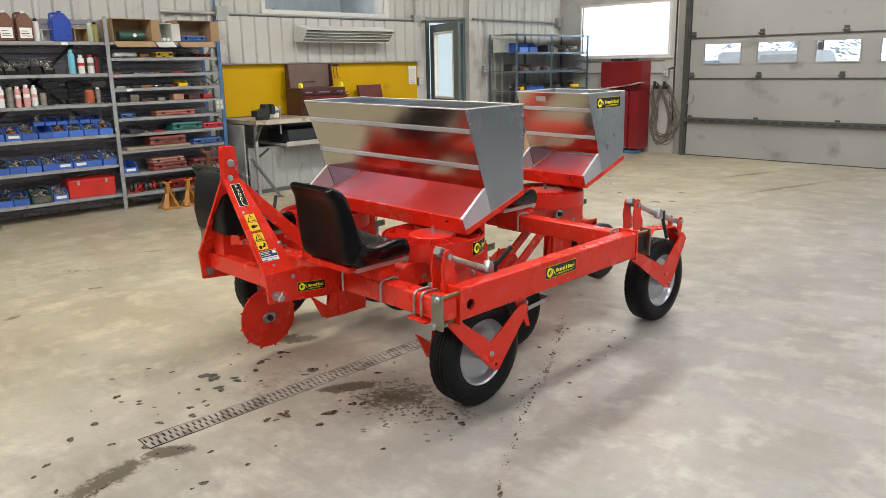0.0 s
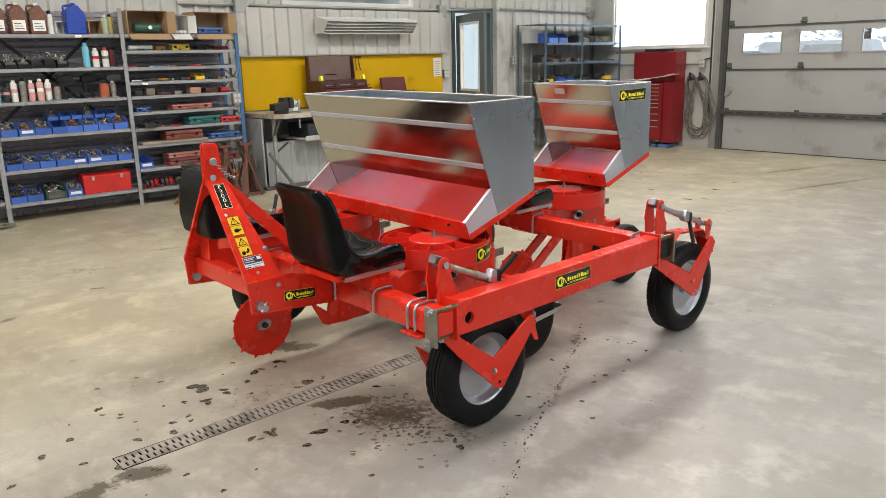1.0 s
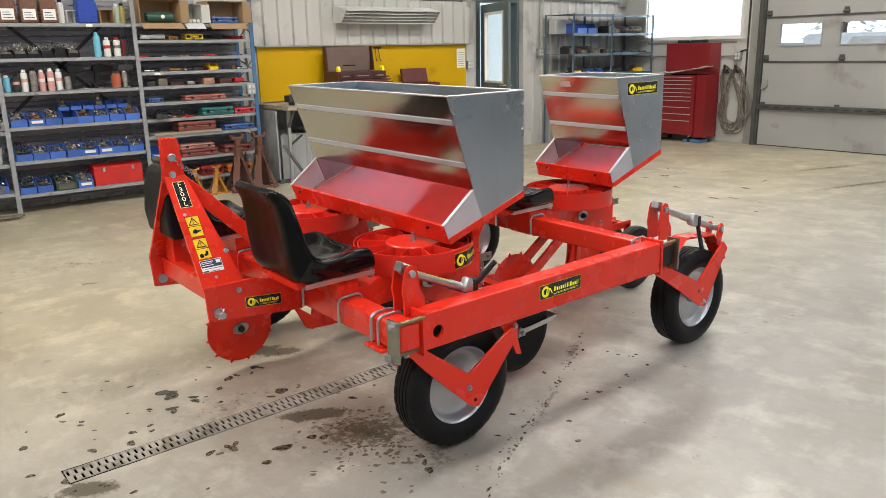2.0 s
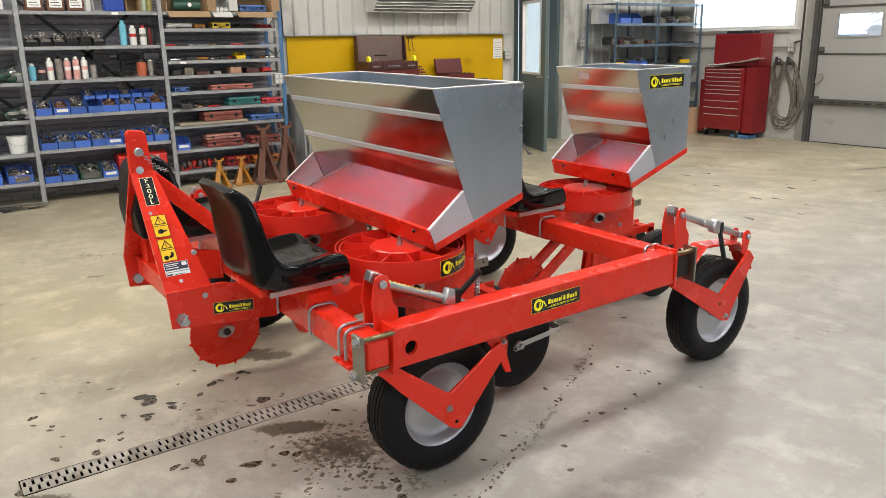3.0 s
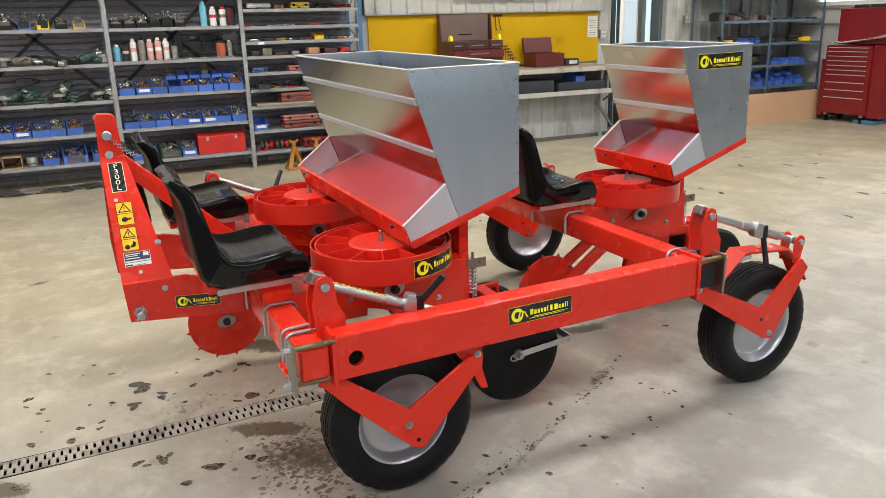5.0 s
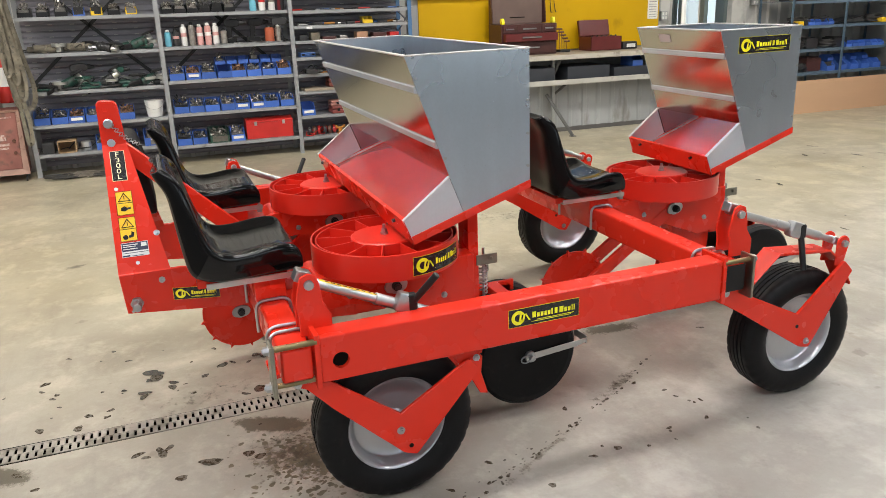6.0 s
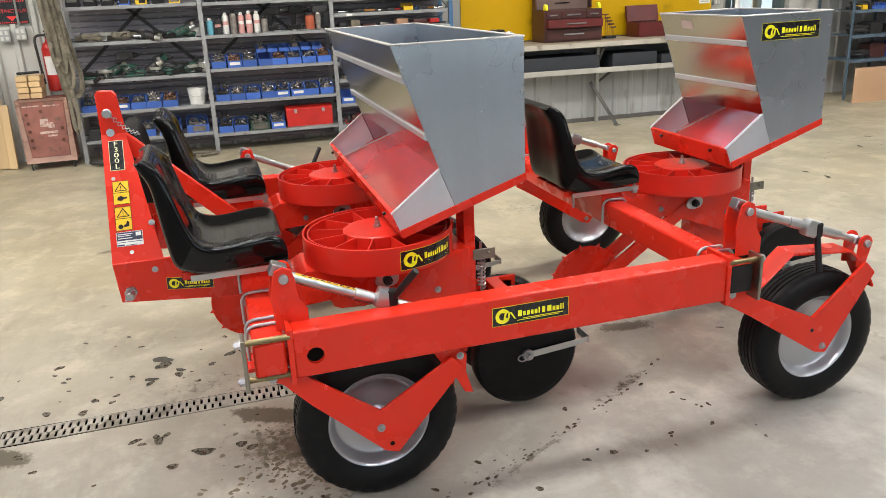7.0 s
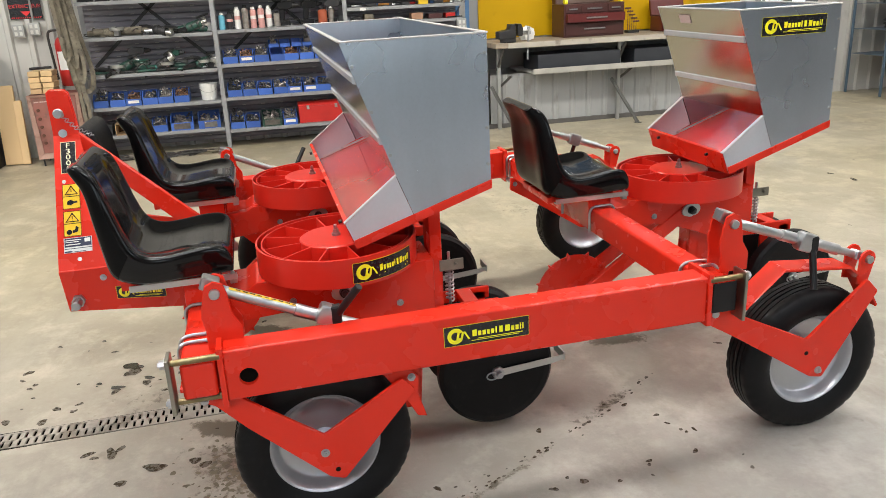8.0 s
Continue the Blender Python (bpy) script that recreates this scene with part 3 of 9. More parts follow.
                bm = B()
                box(bm, hx - 0.035, hx + 0.035, yy - 0.022, yy - 0.013, a - 0.02, a + 0.085, 0.003)
                cyl(bm, (hx - 0.045, yy - 0.028, a + 0.03), (hx + 0.045, yy - 0.028, a + 0.03), 0.012, 8)
                part("hinge", bm, RAIL, d)
    # strengthening rail low on the door; black strips stand for shade in its slots
    bm = B()
    a = 0.62
    box(bm, GD[0], GD[1], y0 - 0.10, y0 - 0.058, a + 0.028, a + 0.036)
    box(bm, GD[0], GD[1], y0 - 0.10, y0 - 0.092, a - 0.035, a + 0.028, 0.002)
    rail = part("strut_rail", bm, RAIL, d)
    bm = B()
    x = GD[0] + 0.1
    while x < GD[1] - 0.15:
        box(bm, x, x + 0.10, y0 - 0.103, y0 - 0.1005, a - 0.012, a + 0.006)
        x += 0.16
    part("slot", bm, DARK_TRIM, rail)
    bm = B()
    box(bm, GD[0], GD[1], y0 - 0.05, y0 - 0.01, 0.05, 0.072)
    part("bottom_seal", bm, DARK_TRIM, d)
    bm = B()
    box(bm, GD[0] - 0.06, GD[0] - 0.004, y0 - 0.10, y0 - 0.001, 0.05, GD[2], 0.003)
    box(bm, GD[0] - 0.004, GD[0] + 0.02, y0 - 0.075, y0 - 0.055, 0.05, GD[2])
    part("track", bm, RAIL, d)
    bm = B()
    box(bm, GD[0] - 0.015, GD[0] + 0.03, y0 - 0.052, y0 - 0.046, 0.05, GD[2])
    part("side_seal", bm, DARK_TRIM, d)
    bm = B()
    box(bm, GD[0] - 0.20, GD[0] - 0.062, y0 - 0.04, y0 - 0.001, 0.05, GD[2], 0.004)
    thing("trim", bm, JAMB, "grimy grey steel jamb beside the overhead door", "trim", kind="structure")
    bm = B()
    prism(bm, [(GD[0] + 0.03, 0.86), (GD[0] + 0.10, 0.87), (GD[0] + 0.14, 0.93), (GD[0] + 0.12, 1.0), (GD[0] + 0.05, 1.0)], y0 - 0.075, y0 - 0.05, "y", 0.006)
    part("latch", bm, TRIM, d)


north_wall()
def east_wall():
    """Dark wall behind the camera that cuts bounced light, with four large windows."""
    bm = B()
    ys = [SOUTH] + [v for w in EAST_WINDOWS for v in w] + [WALL_Y]
    for k in range(0, len(ys), 2):
        box(bm, EAST, EAST + 0.2, ys[k], ys[k + 1], -0.1, CEIL)
    for a, b in EAST_WINDOWS:
        box(bm, EAST, EAST + 0.2, a, b, -0.1, EAST_Z[0])
        box(bm, EAST, EAST + 0.2, a, b, EAST_Z[1], CEIL)
    thing("wall_east", bm, WALL_BACK, "unseen dark wall with large windows, cuts bounced light", "wall", kind="structure")
    for n, (a, b) in enumerate(EAST_WINDOWS):
        bm = B()
        for y0, y1, z0, z1 in ((a - 0.06, b + 0.06, EAST_Z[1], EAST_Z[1] + 0.06), (a - 0.06, b + 0.06, EAST_Z[0] - 0.06, EAST_Z[0]), (a - 0.06, a, *EAST_Z), (b, b + 0.06, *EAST_Z), ((a + b) / 2 - 0.03, (a + b) / 2 + 0.03, *EAST_Z)):
            box(bm, EAST - 0.03, EAST + 0.03, y0, y1, z0, z1, 0.004)
        thing("window_%d" % (n + 3), bm, ENAMEL_WHITE, "white framed window with daylight outside", "window", kind="structure")


east_wall()
bm = B()
box(bm, WALL_X - 0.2, EAST + 0.2, SOUTH - 0.2, SOUTH, -0.1, CEIL)
thing("wall_south", bm, WALL_BACK, "unseen dark wall that cuts bounced light", "wall", kind="structure")
bm = B()
box(bm, WALL_X - 0.2, EAST + 0.2, SOUTH - 0.2, WALL_Y + 0.2, CEIL, CEIL + 0.15)
thing("ceiling", bm, CEILING, "unseen ceiling, dark to cut bounced light", "ceiling", kind="structure")
for lx, ly in LAMP_SPOTS:
    f = base("ceiling_light", "long fluorescent ceiling fitting, switched on", "ceiling light", pose(lx, ly, CEIL), "ceiling lights")
    bm = B()
    box(bm, -0.16, 0.16, -1.2, 1.2, -0.07, 0.0, 0.004)
    part("housing", bm, ENAMEL_WHITE, f)
    bm = B()
    for o in (-0.07, 0.07):
        cyl(bm, (o, -1.17, -0.10), (o, 1.17, -0.10), 0.018, 10)
    part("tube", bm, TUBE, f)

# outdoors, seen only through panes: snow-pale yard under a white sky
bm = B()
box(bm, -60, 60, WALL_Y + 0.25, 120, -0.2, -0.1)
thing("ground", bm, surface("snowy yard", (0.75, 0.76, 0.78), 0.8, 0, 0.08, 0.4, 8, 0), "pale snow-covered yard outside", "ground", kind="structure")
bm = B()
box(bm, -45, 40, 60, 60.2, -1, 30)
thing("backdrop", bm, glow("white overcast sky", (0.88, 0.94, 1.0), 0.98), "white overcast sky beyond the yard", "backdrop", kind="structure")
bm = B()
box(bm, -14.2, -14.0, -2, 26, -0.1, 5)
thing("backdrop", bm, glow("bright entrance daylight", (0.78, 0.88, 0.87), 0.58), "bright daylight beyond the office entrance", "backdrop", kind="structure")


def parked_car(x, y, yaw, paint, label, L=4.4, H=1.62, van=False):
    c = base("parked_car", label, "car", pose(x, y, -0.1, 0, 0, yaw))
    h = L / 2
    roof = [(-h, 0.35), (h, 0.35), (h, 0.80), (h * 0.92, 0.95), (h * 0.55, 1.02)] + ([(h * 0.38, H), (-h * 0.95, H), (-h, H * 0.95)] if van else [(h * 0.22, H), (-h * 0.42, H), (-h * 0.78, 1.05), (-h * 0.98, 0.98)])
    bm = B()
    prism(bm, rounded(roof, 0.10), -0.86, 0.86, "y", 0.05, 2)
    part("body", bm, paint, c)
    for s in (-1, 1):
        bm = B()
        prism(bm, [(h * 0.46, 1.04), (h * 0.22, H - 0.12), (-h * 0.38, H - 0.12), (-h * 0.60, 1.04)], s * 0.850, s * 0.866, "y")
        # side windows lightened to grey for the daylight glare outside
        part("side_window", bm, TRIM, c)
        for wx in (-h * 0.62, h * 0.62):
            bm = B()
            lathe(bm, [(-0.1, 0.18), (-0.1, 0.31), (-0.07, 0.33), (0.07, 0.33), (0.1, 0.31), (0.1, 0.18)], (wx, s * 0.80, 0.33), (0, 1, 0), 24)
            part("wheel", bm, RUBBER, c)


parked_car(-12.3, 25.0, 4, surface("pale blue car paint", (0.22, 0.30, 0.42), 0.3), "pale blue car parked in the snowy yard")
parked_car(-9.7, 26.5, 8, surface("white van paint", (0.62, 0.64, 0.66), 0.35), "white van parked in the snowy yard", 4.6, 1.88, True)


def conifer(x, y, h, seed):
    t = base("tree", "conifer at the yard's edge, paled for daylight glare", "tree", pose(x, y, -0.1))
    bm = B()
    cyl(bm, (0, 0, 0), (0, 0, h * 0.95), 0.16, 10, 0.03)
    part("trunk", bm, surface("conifer bark", (0.09, 0.07, 0.055), 0.8), t)
    rnd = random.Random(seed)
    bm = B()
    for k in range(620):
        f = rnd.random() ** 0.8
        z, r = h * (0.10 + 0.88 * f), (1 - f) * h * 0.27 * (0.45 + 0.6 * rnd.random()) + 0.05
        a = rnd.uniform(0, 6.28)
        p = Vector((r * math.cos(a), r * math.sin(a), z - r * 0.25))
        d = Vector((math.cos(a), math.sin(a), -0.35 + rnd.uniform(-0.2, 0.2))).normalized()
        u = Vector((-math.sin(a), math.cos(a), 0)) * rnd.uniform(0.07, 0.15)
        L = rnd.uniform(0.25, 0.5)
        w = Vector((0, 0, rnd.uniform(0.03, 0.07)))
        q = [bm.verts.new(v) for v in (p - d * L * 0.5, p + u, p + d * L * 0.5, p - u, p + w)]
        for i in range(4):
            bm.faces.new((q[i], q[(i + 1) % 4], q[4]))
        bm.faces.new((q[3], q[2], q[1], q[0]))
    # crown painted near white to stand for overexposed daylight
    part("crown", bm, surface("glare-paled needles", (0.66, 0.70, 0.72), 0.7, 0, 0.1, 3, 40, 0, second=(0.74, 0.76, 0.78), amount=0.02, pieces=0.25), t)


conifer(-10.6, 31.0, 7.5, 4)
conifer(-14.5, 34.0, 8.5, 9)
area_lamp("window_daylight", pose(-6.83, WALL_Y + 0.06, 2.03, 90, 0, 0), 1.6, 0.78, 150, (0.86, 0.93, 1.0))

# ---------------------------------------------------------------- the transplanter
CX = -2.69           # its centre line
FRONT, REAR = 2.342, 3.835   # the two tool bars
PIVOT = Vector((CX, 3.1, 0.0))
SLOPE_Y, SLOPE_X = 0.012, -0.013


LIFT = SLOPE_Y * (PIVOT.y - 2.4) + SLOPE_X * (PIVOT.x + 1.72)
machine = base("transplanter", "new red three-row seedling transplanter with galvanised hoppers", "farm machine", Matrix.Translation(PIVOT + Vector((0, 0, LIFT))))
# the bars follow the slab's fall, the uprights stand plumb
SHIFT = Matrix(((1, 0, 0, 0), (0, 1, 0, 0), (SLOPE_X, SLOPE_Y, 1, 0), (0, 0, 0, 1))) @ Matrix.Translation(-PIVOT)


ROW = [Vector((0, 0, 0))]   # how far the row being built sits from the front rows' pattern


def mpart(name, bm, mat, parent=None, label="", sharp=35):
    """A part given in the machine's own level frame."""
    if not isinstance(bm, bpy.types.Mesh):
        bmesh.ops.transform(bm, matrix=SHIFT @ Matrix.Translation(ROW[0]), verts=bm.verts[:])
    return part(name, bm, mat, parent or machine, label, sharp)


def flip(x):
    return 2 * CX - x


def bolt(bm, p, axis, r=0.011, h=0.009):
    p, a = Vector(p), Vector(axis).normalized()
    r, h = r * 0.80, h * 0.75
    cyl(bm, p, p + a * 0.002, r * 1.3, 12)
    cyl(bm, p + a * 0.002, p + a * (0.002 + h), r, 6)
    cyl(bm, p + a * (0.002 + h), p + a * (0.006 + h), r * 0.55, 8)


def bolts(spots, axis, parent, mat=None, r=0.011):
    for p in spots:
        bm = B()
        bolt(bm, p, axis, r)
        mpart("bolt", bm, mat or ZINC, parent)


def ubolt(x, y0, y1, z0, z1, parent, r=0.0052):
    bm = B()
    tube(bm, arc([(x, y0, z0 + 0.008), (x, y0, z1), (x, y1, z1), (x, y1, z0 + 0.008)], 6), r, 8)
    mpart("u_bolt", bm, ZINC, parent, "bright zinc U-bolt")


# ---- frame
bm = B()
box(bm, flip(-1.724), -1.724, 2.301, 2.387, 0.503, 0.600, 0.010, 3)
front_bar = mpart("front_bar", bm, RED)
bm = B()
box(bm, flip(-1.73), -1.73, 3.762, 3.844, 0.503, 0.600, 0.010, 3)
rear_bar = mpart("rear_bar", bm, RED)
bm = B()
box(bm, -1.7295, -1.7235, 3.765, 3.841, 0.506, 0.597, 0.003)
mpart("end_cap", bm, PLASTIC, rear_bar, "black plastic end cap")
bm = B()
box(bm, -3.6565, -3.6505, 3.765, 3.841, 0.506, 0.597, 0.003)
mpart("end_cap", bm, PLASTIC, rear_bar, "black plastic end cap")


def decal(parent, place, w, h, strip=True):
    """Black sticker with a yellow border, ring emblem and a line of print shown as bars; place(u, v, out) maps it onto its surface."""
    def quad(bm, u0, u1, v0, v1, out, n=1):
        for i in range(n):
            a, b = u0 + (u1 - u0) * i / n, u0 + (u1 - u0) * (i + 1) / n
            bm.faces.new([bm.verts.new(place(u, v, out)) for u, v in ((a, v0), (b, v0), (b, v1), (a, v1))])
    bm = B()
    quad(bm, -w / 2, w / 2, -h / 2, h / 2, 0.0012, 8)
    st = mpart("sticker", bm, DECAL_YELLOW, parent, "black and yellow maker's sticker")
    bm = B()
    e = h * 0.022
    quad(bm, -w / 2 + e, w / 2 - e, -h / 2 + e, h / 2 - e, 0.0018, 8)
    mpart("sticker_ground", bm, DECAL_BLACK, st)
    bm = B()
    c, ro, ri = -w / 2 + h * 0.55, h * 0.39, h * 0.20
    n = 20
    for i in range(n):
        a0, a1 = math.pi * 2 * (0.08 + 0.84 * i / n), math.pi * 2 * (0.08 + 0.84 * (i + 1) / n)
        bm.faces.new([bm.verts.new(place(c + r * math.cos(t), r * math.sin(t), 0.0024)) for r, t in ((ri, a0), (ro, a0), (ro, a1), (ri, a1))])
    # peak beside the ring
    for u in (0.0, 0.20):
        bm.faces.new([bm.verts.new(place(c + h * (0.02 + u + d), v * h, 0.0024)) for d, v in ((0.0, -0.22), (0.11, -0.22), (0.19, 0.18), (0.08, 0.18))])
    bm.faces.new([bm.verts.new(place(c + h * (0.36 + d), v * h, 0.0024)) for d, v in ((0.0, 0.18), (0.10, 0.18), (0.34, -0.22), (0.24, -0.22))])
    # the name, as plain bars
    u = -w / 2 + h * 1.35
    end = w / 2 - h * 0.22
    k = 0
    spans = (1.0, 0.75, 0.75, 0.65, 0.75, 0.35, 0.0, 0.8, 0.0, 1.1, 0.75, 0.75, 0.3, 0.3)
    unit = (end - u) / (sum(spans) + 0.28 * len(spans))
    for s in spans:
        if s:
            top = 0.20 if s in (1.0, 1.1, 0.35, 0.3, 0.8) else 0.12
            quad(bm, u, u + s * unit, -0.12 * h, top * h, 0.0024)
        u += (s + 0.28) * unit
    if strip:
        quad(bm, -w / 2 + h * 1.6, w / 2 - h * 0.3, -0.27 * h, -0.235 * h, 0.0024)
        quad(bm, -w / 2 + h * 1.3, w / 2 - h * 0.5, -0.34 * h, -0.31 * h, 0.0024)
    mpart("sticker_print", bm, DECAL_YELLOW, st)


def bored(bm, p0, p1, r):
    """The same solid with a round hole sunk into it from p1 down to p0."""
    solid, cutter = bpy.data.meshes.new("solid"), bpy.data.meshes.new("cutter")
    bmesh.ops.recalc_face_normals(bm, faces=bm.faces[:])
    bm.to_mesh(solid)
    bm.free()
    bm = B()
    cyl(bm, p0, p1, r, 32)
    bmesh.ops.recalc_face_normals(bm, faces=bm.faces[:])
    bm.to_mesh(cutter)
    bm.free()
    a, b = bpy.data.objects.new("solid", solid), bpy.data.objects.new("cutter", cutter)
    for ob in (a, b):
        scene.collection.objects.link(ob)
    cut = a.modifiers.new("bore", "BOOLEAN")
    cut.operation, cut.object, cut.solver = "DIFFERENCE", b, "EXACT"
    bpy.context.view_layer.update()
    done = bpy.data.meshes.new_from_object(a.evaluated_get(bpy.context.evaluated_depsgraph_get()))
    out = B()
    out.from_mesh(done)
    for ob in (a, b):
        bpy.data.objects.remove(ob)
    return out


def side_beam(near):
    f = (lambda x: x) if near else flip
    bm = B()
    box(bm, min(f(-1.722), f(-1.802)), max(f(-1.722), f(-1.802)), 2.405, 3.746, 0.485, 0.622, 0.007, 3)
    if near:
        bm = bored(bm, (-1.760, 2.463, 0.545), (-1.700, 2.463, 0.545), 0.0235)
    ob = mpart("side_beam", bm, RED)
    for y0, y1 in ((2.392, 2.407), (3.744, 3.759)):
        bm = B()
        box(bm, min(f(-1.716), f(-1.83)), max(f(-1.716), f(-1.83)), y0, y1, 0.472, 0.632, 0.003)
        mpart("end_flange", bm, RED, ob)
    if near:
        # black disc sunk in the hole for the darkness inside the tube
        bm = B()
        cyl(bm, (-1.742, 2.463, 0.545), (-1.736, 2.463, 0.545), 0.0232, 24)
        mpart("bore", bm, HOLE, ob, "dark disc for the shade inside the beam's hole")
        decal(ob, lambda u, v, o: (-1.722 + o, 3.087 + u, 0.565 + v), 0.238, 0.058)
    # clamps that hold the beam to the bars
    for y0, y1, s in ((2.272, 2.284, -1), (3.850, 3.861, 1)):
        bm = B()
        box(bm, min(f(-1.70), f(-1.764)), max(f(-1.70), f(-1.764)), y0, y1, 0.478, 0.628, 0.004)
        mpart("clamp_plate", bm, PLATE, ob, "dull zinc clamp plate")
        for x, z in ((-1.722, 0.612), (-1.748, 0.492)):
            if s > 0 and z < 0.6:
                continue
            bm = B()
            ya, yb = (y0, 2.40) if s < 0 else (3.75, y1)
            cyl(bm, (f(x), ya, z), (f(x), yb, z), 0.0085, 12)
            rod = mpart("clamp_bolt", bm, BRASSY, ob, "yellow zinc clamp rod")
            bm = B()
            bolt(bm, (f(x), y0 if s < 0 else y1, z), (0, s, 0), 0.015, 0.016)
            mpart("bolt_head", bm, ZINC, rod)
    return ob


side_beam(True)
side_beam(False)


# ---- ground wheels with their arms and height screws
def strip_path(pts, w):
    """Outline of a flat bar of width w that follows pts (two legs, mitred)."""
    p = [Vector(q) for q in pts]
    left, right = [], []
    for i, q in enumerate(p):
        if i == 0:
            d = (p[1] - q).normalized()
            n = Vector((-d.y, d.x)) * w / 2
        elif i == len(p) - 1:
            d = (q - p[i - 1]).normalized()
            n = Vector((-d.y, d.x)) * w / 2
        else:
            d0, d1 = (q - p[i - 1]).normalized(), (p[i + 1] - q).normalized()
            n0, n1 = Vector((-d0.y, d0.x)), Vector((-d1.y, d1.x))
            mm = (n0 + n1).normalized()
            n = mm * (w / 2 / max(0.35, mm.dot(n0)))
        left.append(q + n)
        right.append(q - n)
    return [tuple(v) for v in left + right[::-1]]


def ground_wheel(yc, zc, xo, s, R=0.240, name="ground_wheel"):
    """xo: the outer face of the tyre; s: +1 when that face looks to +x."""
    w = 0.135
    c = (xo - s * w / 2, yc, zc)
    bm = B()
    h = w / 2
    ri = 0.150
    outline = [(-h * 0.62, ri), (-h * 0.80, ri + 0.004), (-h * 0.98, ri + 0.026), (-h, ri + 0.045), (-h * 0.97, R - 0.028), (-h * 0.84, R - 0.009), (-h * 0.70, R - 0.002)]
    tread = []
    for k in range(5):
        a = -h * 0.70 + k * h * 0.28
        tread += [(a, R), (a + h * 0.22, R + 0.001 * (2 - abs(k - 2))), (a + h * 0.228, R - 0.0028), (a + h * 0.272, R - 0.0028)]
    mir = [(-a, r) for a, r in outline[::-1]]
    prof = outline + tread[:-2] + mir
    lathe(bm, prof, c, (1, 0, 0), 144, True)
    for v in bm.verts:
        a, r = abs(v.co.x - c[0]), math.hypot(v.co.y - yc, v.co.z - zc)
        k = round(math.atan2(v.co.z - zc, v.co.y - yc) / (2 * math.pi) * 144)
        if a > h * 0.50 and r > R - 0.012 and k % 4 == 0:
            q = (r - 0.0026) / r
            v.co.y, v.co.z = yc + (v.co.y - yc) * q, zc + (v.co.z - zc) * q
    tyre = mpart(name, bm, RUBBER, None, "small black ribbed tyre on a silver rim", 30)
    bm = B()
    o = s
    lathe(bm, [(o * h * 0.72, 0.158), (o * h * 0.78, 0.152), (o * h * 0.74, 0.146), (o * h * 0.55, 0.138), (o * h * 0.30, 0.132), (o * h * 0.18, 0.125), (o * h * 0.10, 0.10), (o * h * 0.22, 0.06),
               (o * h * 0.26, 0.035), (o * h * 0.70, 0.033), (o * h * 0.72, 0.0), (-o * h * 0.2, 0.0), (-o * h * 0.2, 0.10), (-o * h * 0.45, 0.135), (-o * h * 0.78, 0.148), (-o * h * 0.72, 0.158)], c, (1, 0, 0), 64, True)
    mpart("rim", bm, RIM, tyre, "silver painted steel rim", 40)
    bm = B()
    bolt(bm, (xo - s * 0.006, yc, zc), (s, 0, 0), 0.016, 0.01)
    mpart("hub_nut", bm, ZINC, tyre)
    return tyre


def wheel_arm(outline, pivot, bolt_at, hole_at, xo, s):
    """Flat bent arm that widens towards its elbow."""
    bm = B()
    prism(bm, rounded(outline, 0.008), xo, xo - s * 0.012, "x", 0.0015, 1)
    arm = mpart("wheel_arm", bm, RED, None, "bent red steel wheel arm")
    bm = B()
    q = (xo, *pivot)
    cyl(bm, (xo + s * 0.002, q[1], q[2]), (xo - s * 0.16, q[1], q[2]), 0.012, 12)
    mpart("pivot_pin", bm, ZINC, arm)
    bm = B()
    bolt(bm, (xo, *bolt_at), (s, 0, 0), 0.012, 0.008)
    mpart("axle_bolt", bm, ZINC, arm)
    bm = B()
    # flat dark disc drawn as the shade of an empty hole
    cyl(bm, (xo - s * 0.002, *hole_at), (xo + s * 0.0012, *hole_at), 0.007, 12)
    mpart("spare_hole_disc", bm, HOLE, arm)
    bm = B()
    cyl(bm, (xo - s * 0.012, *bolt_at), (xo - s * 0.16, *bolt_at), 0.013, 12)
    mpart("axle", bm, ZINC, arm)
    return arm


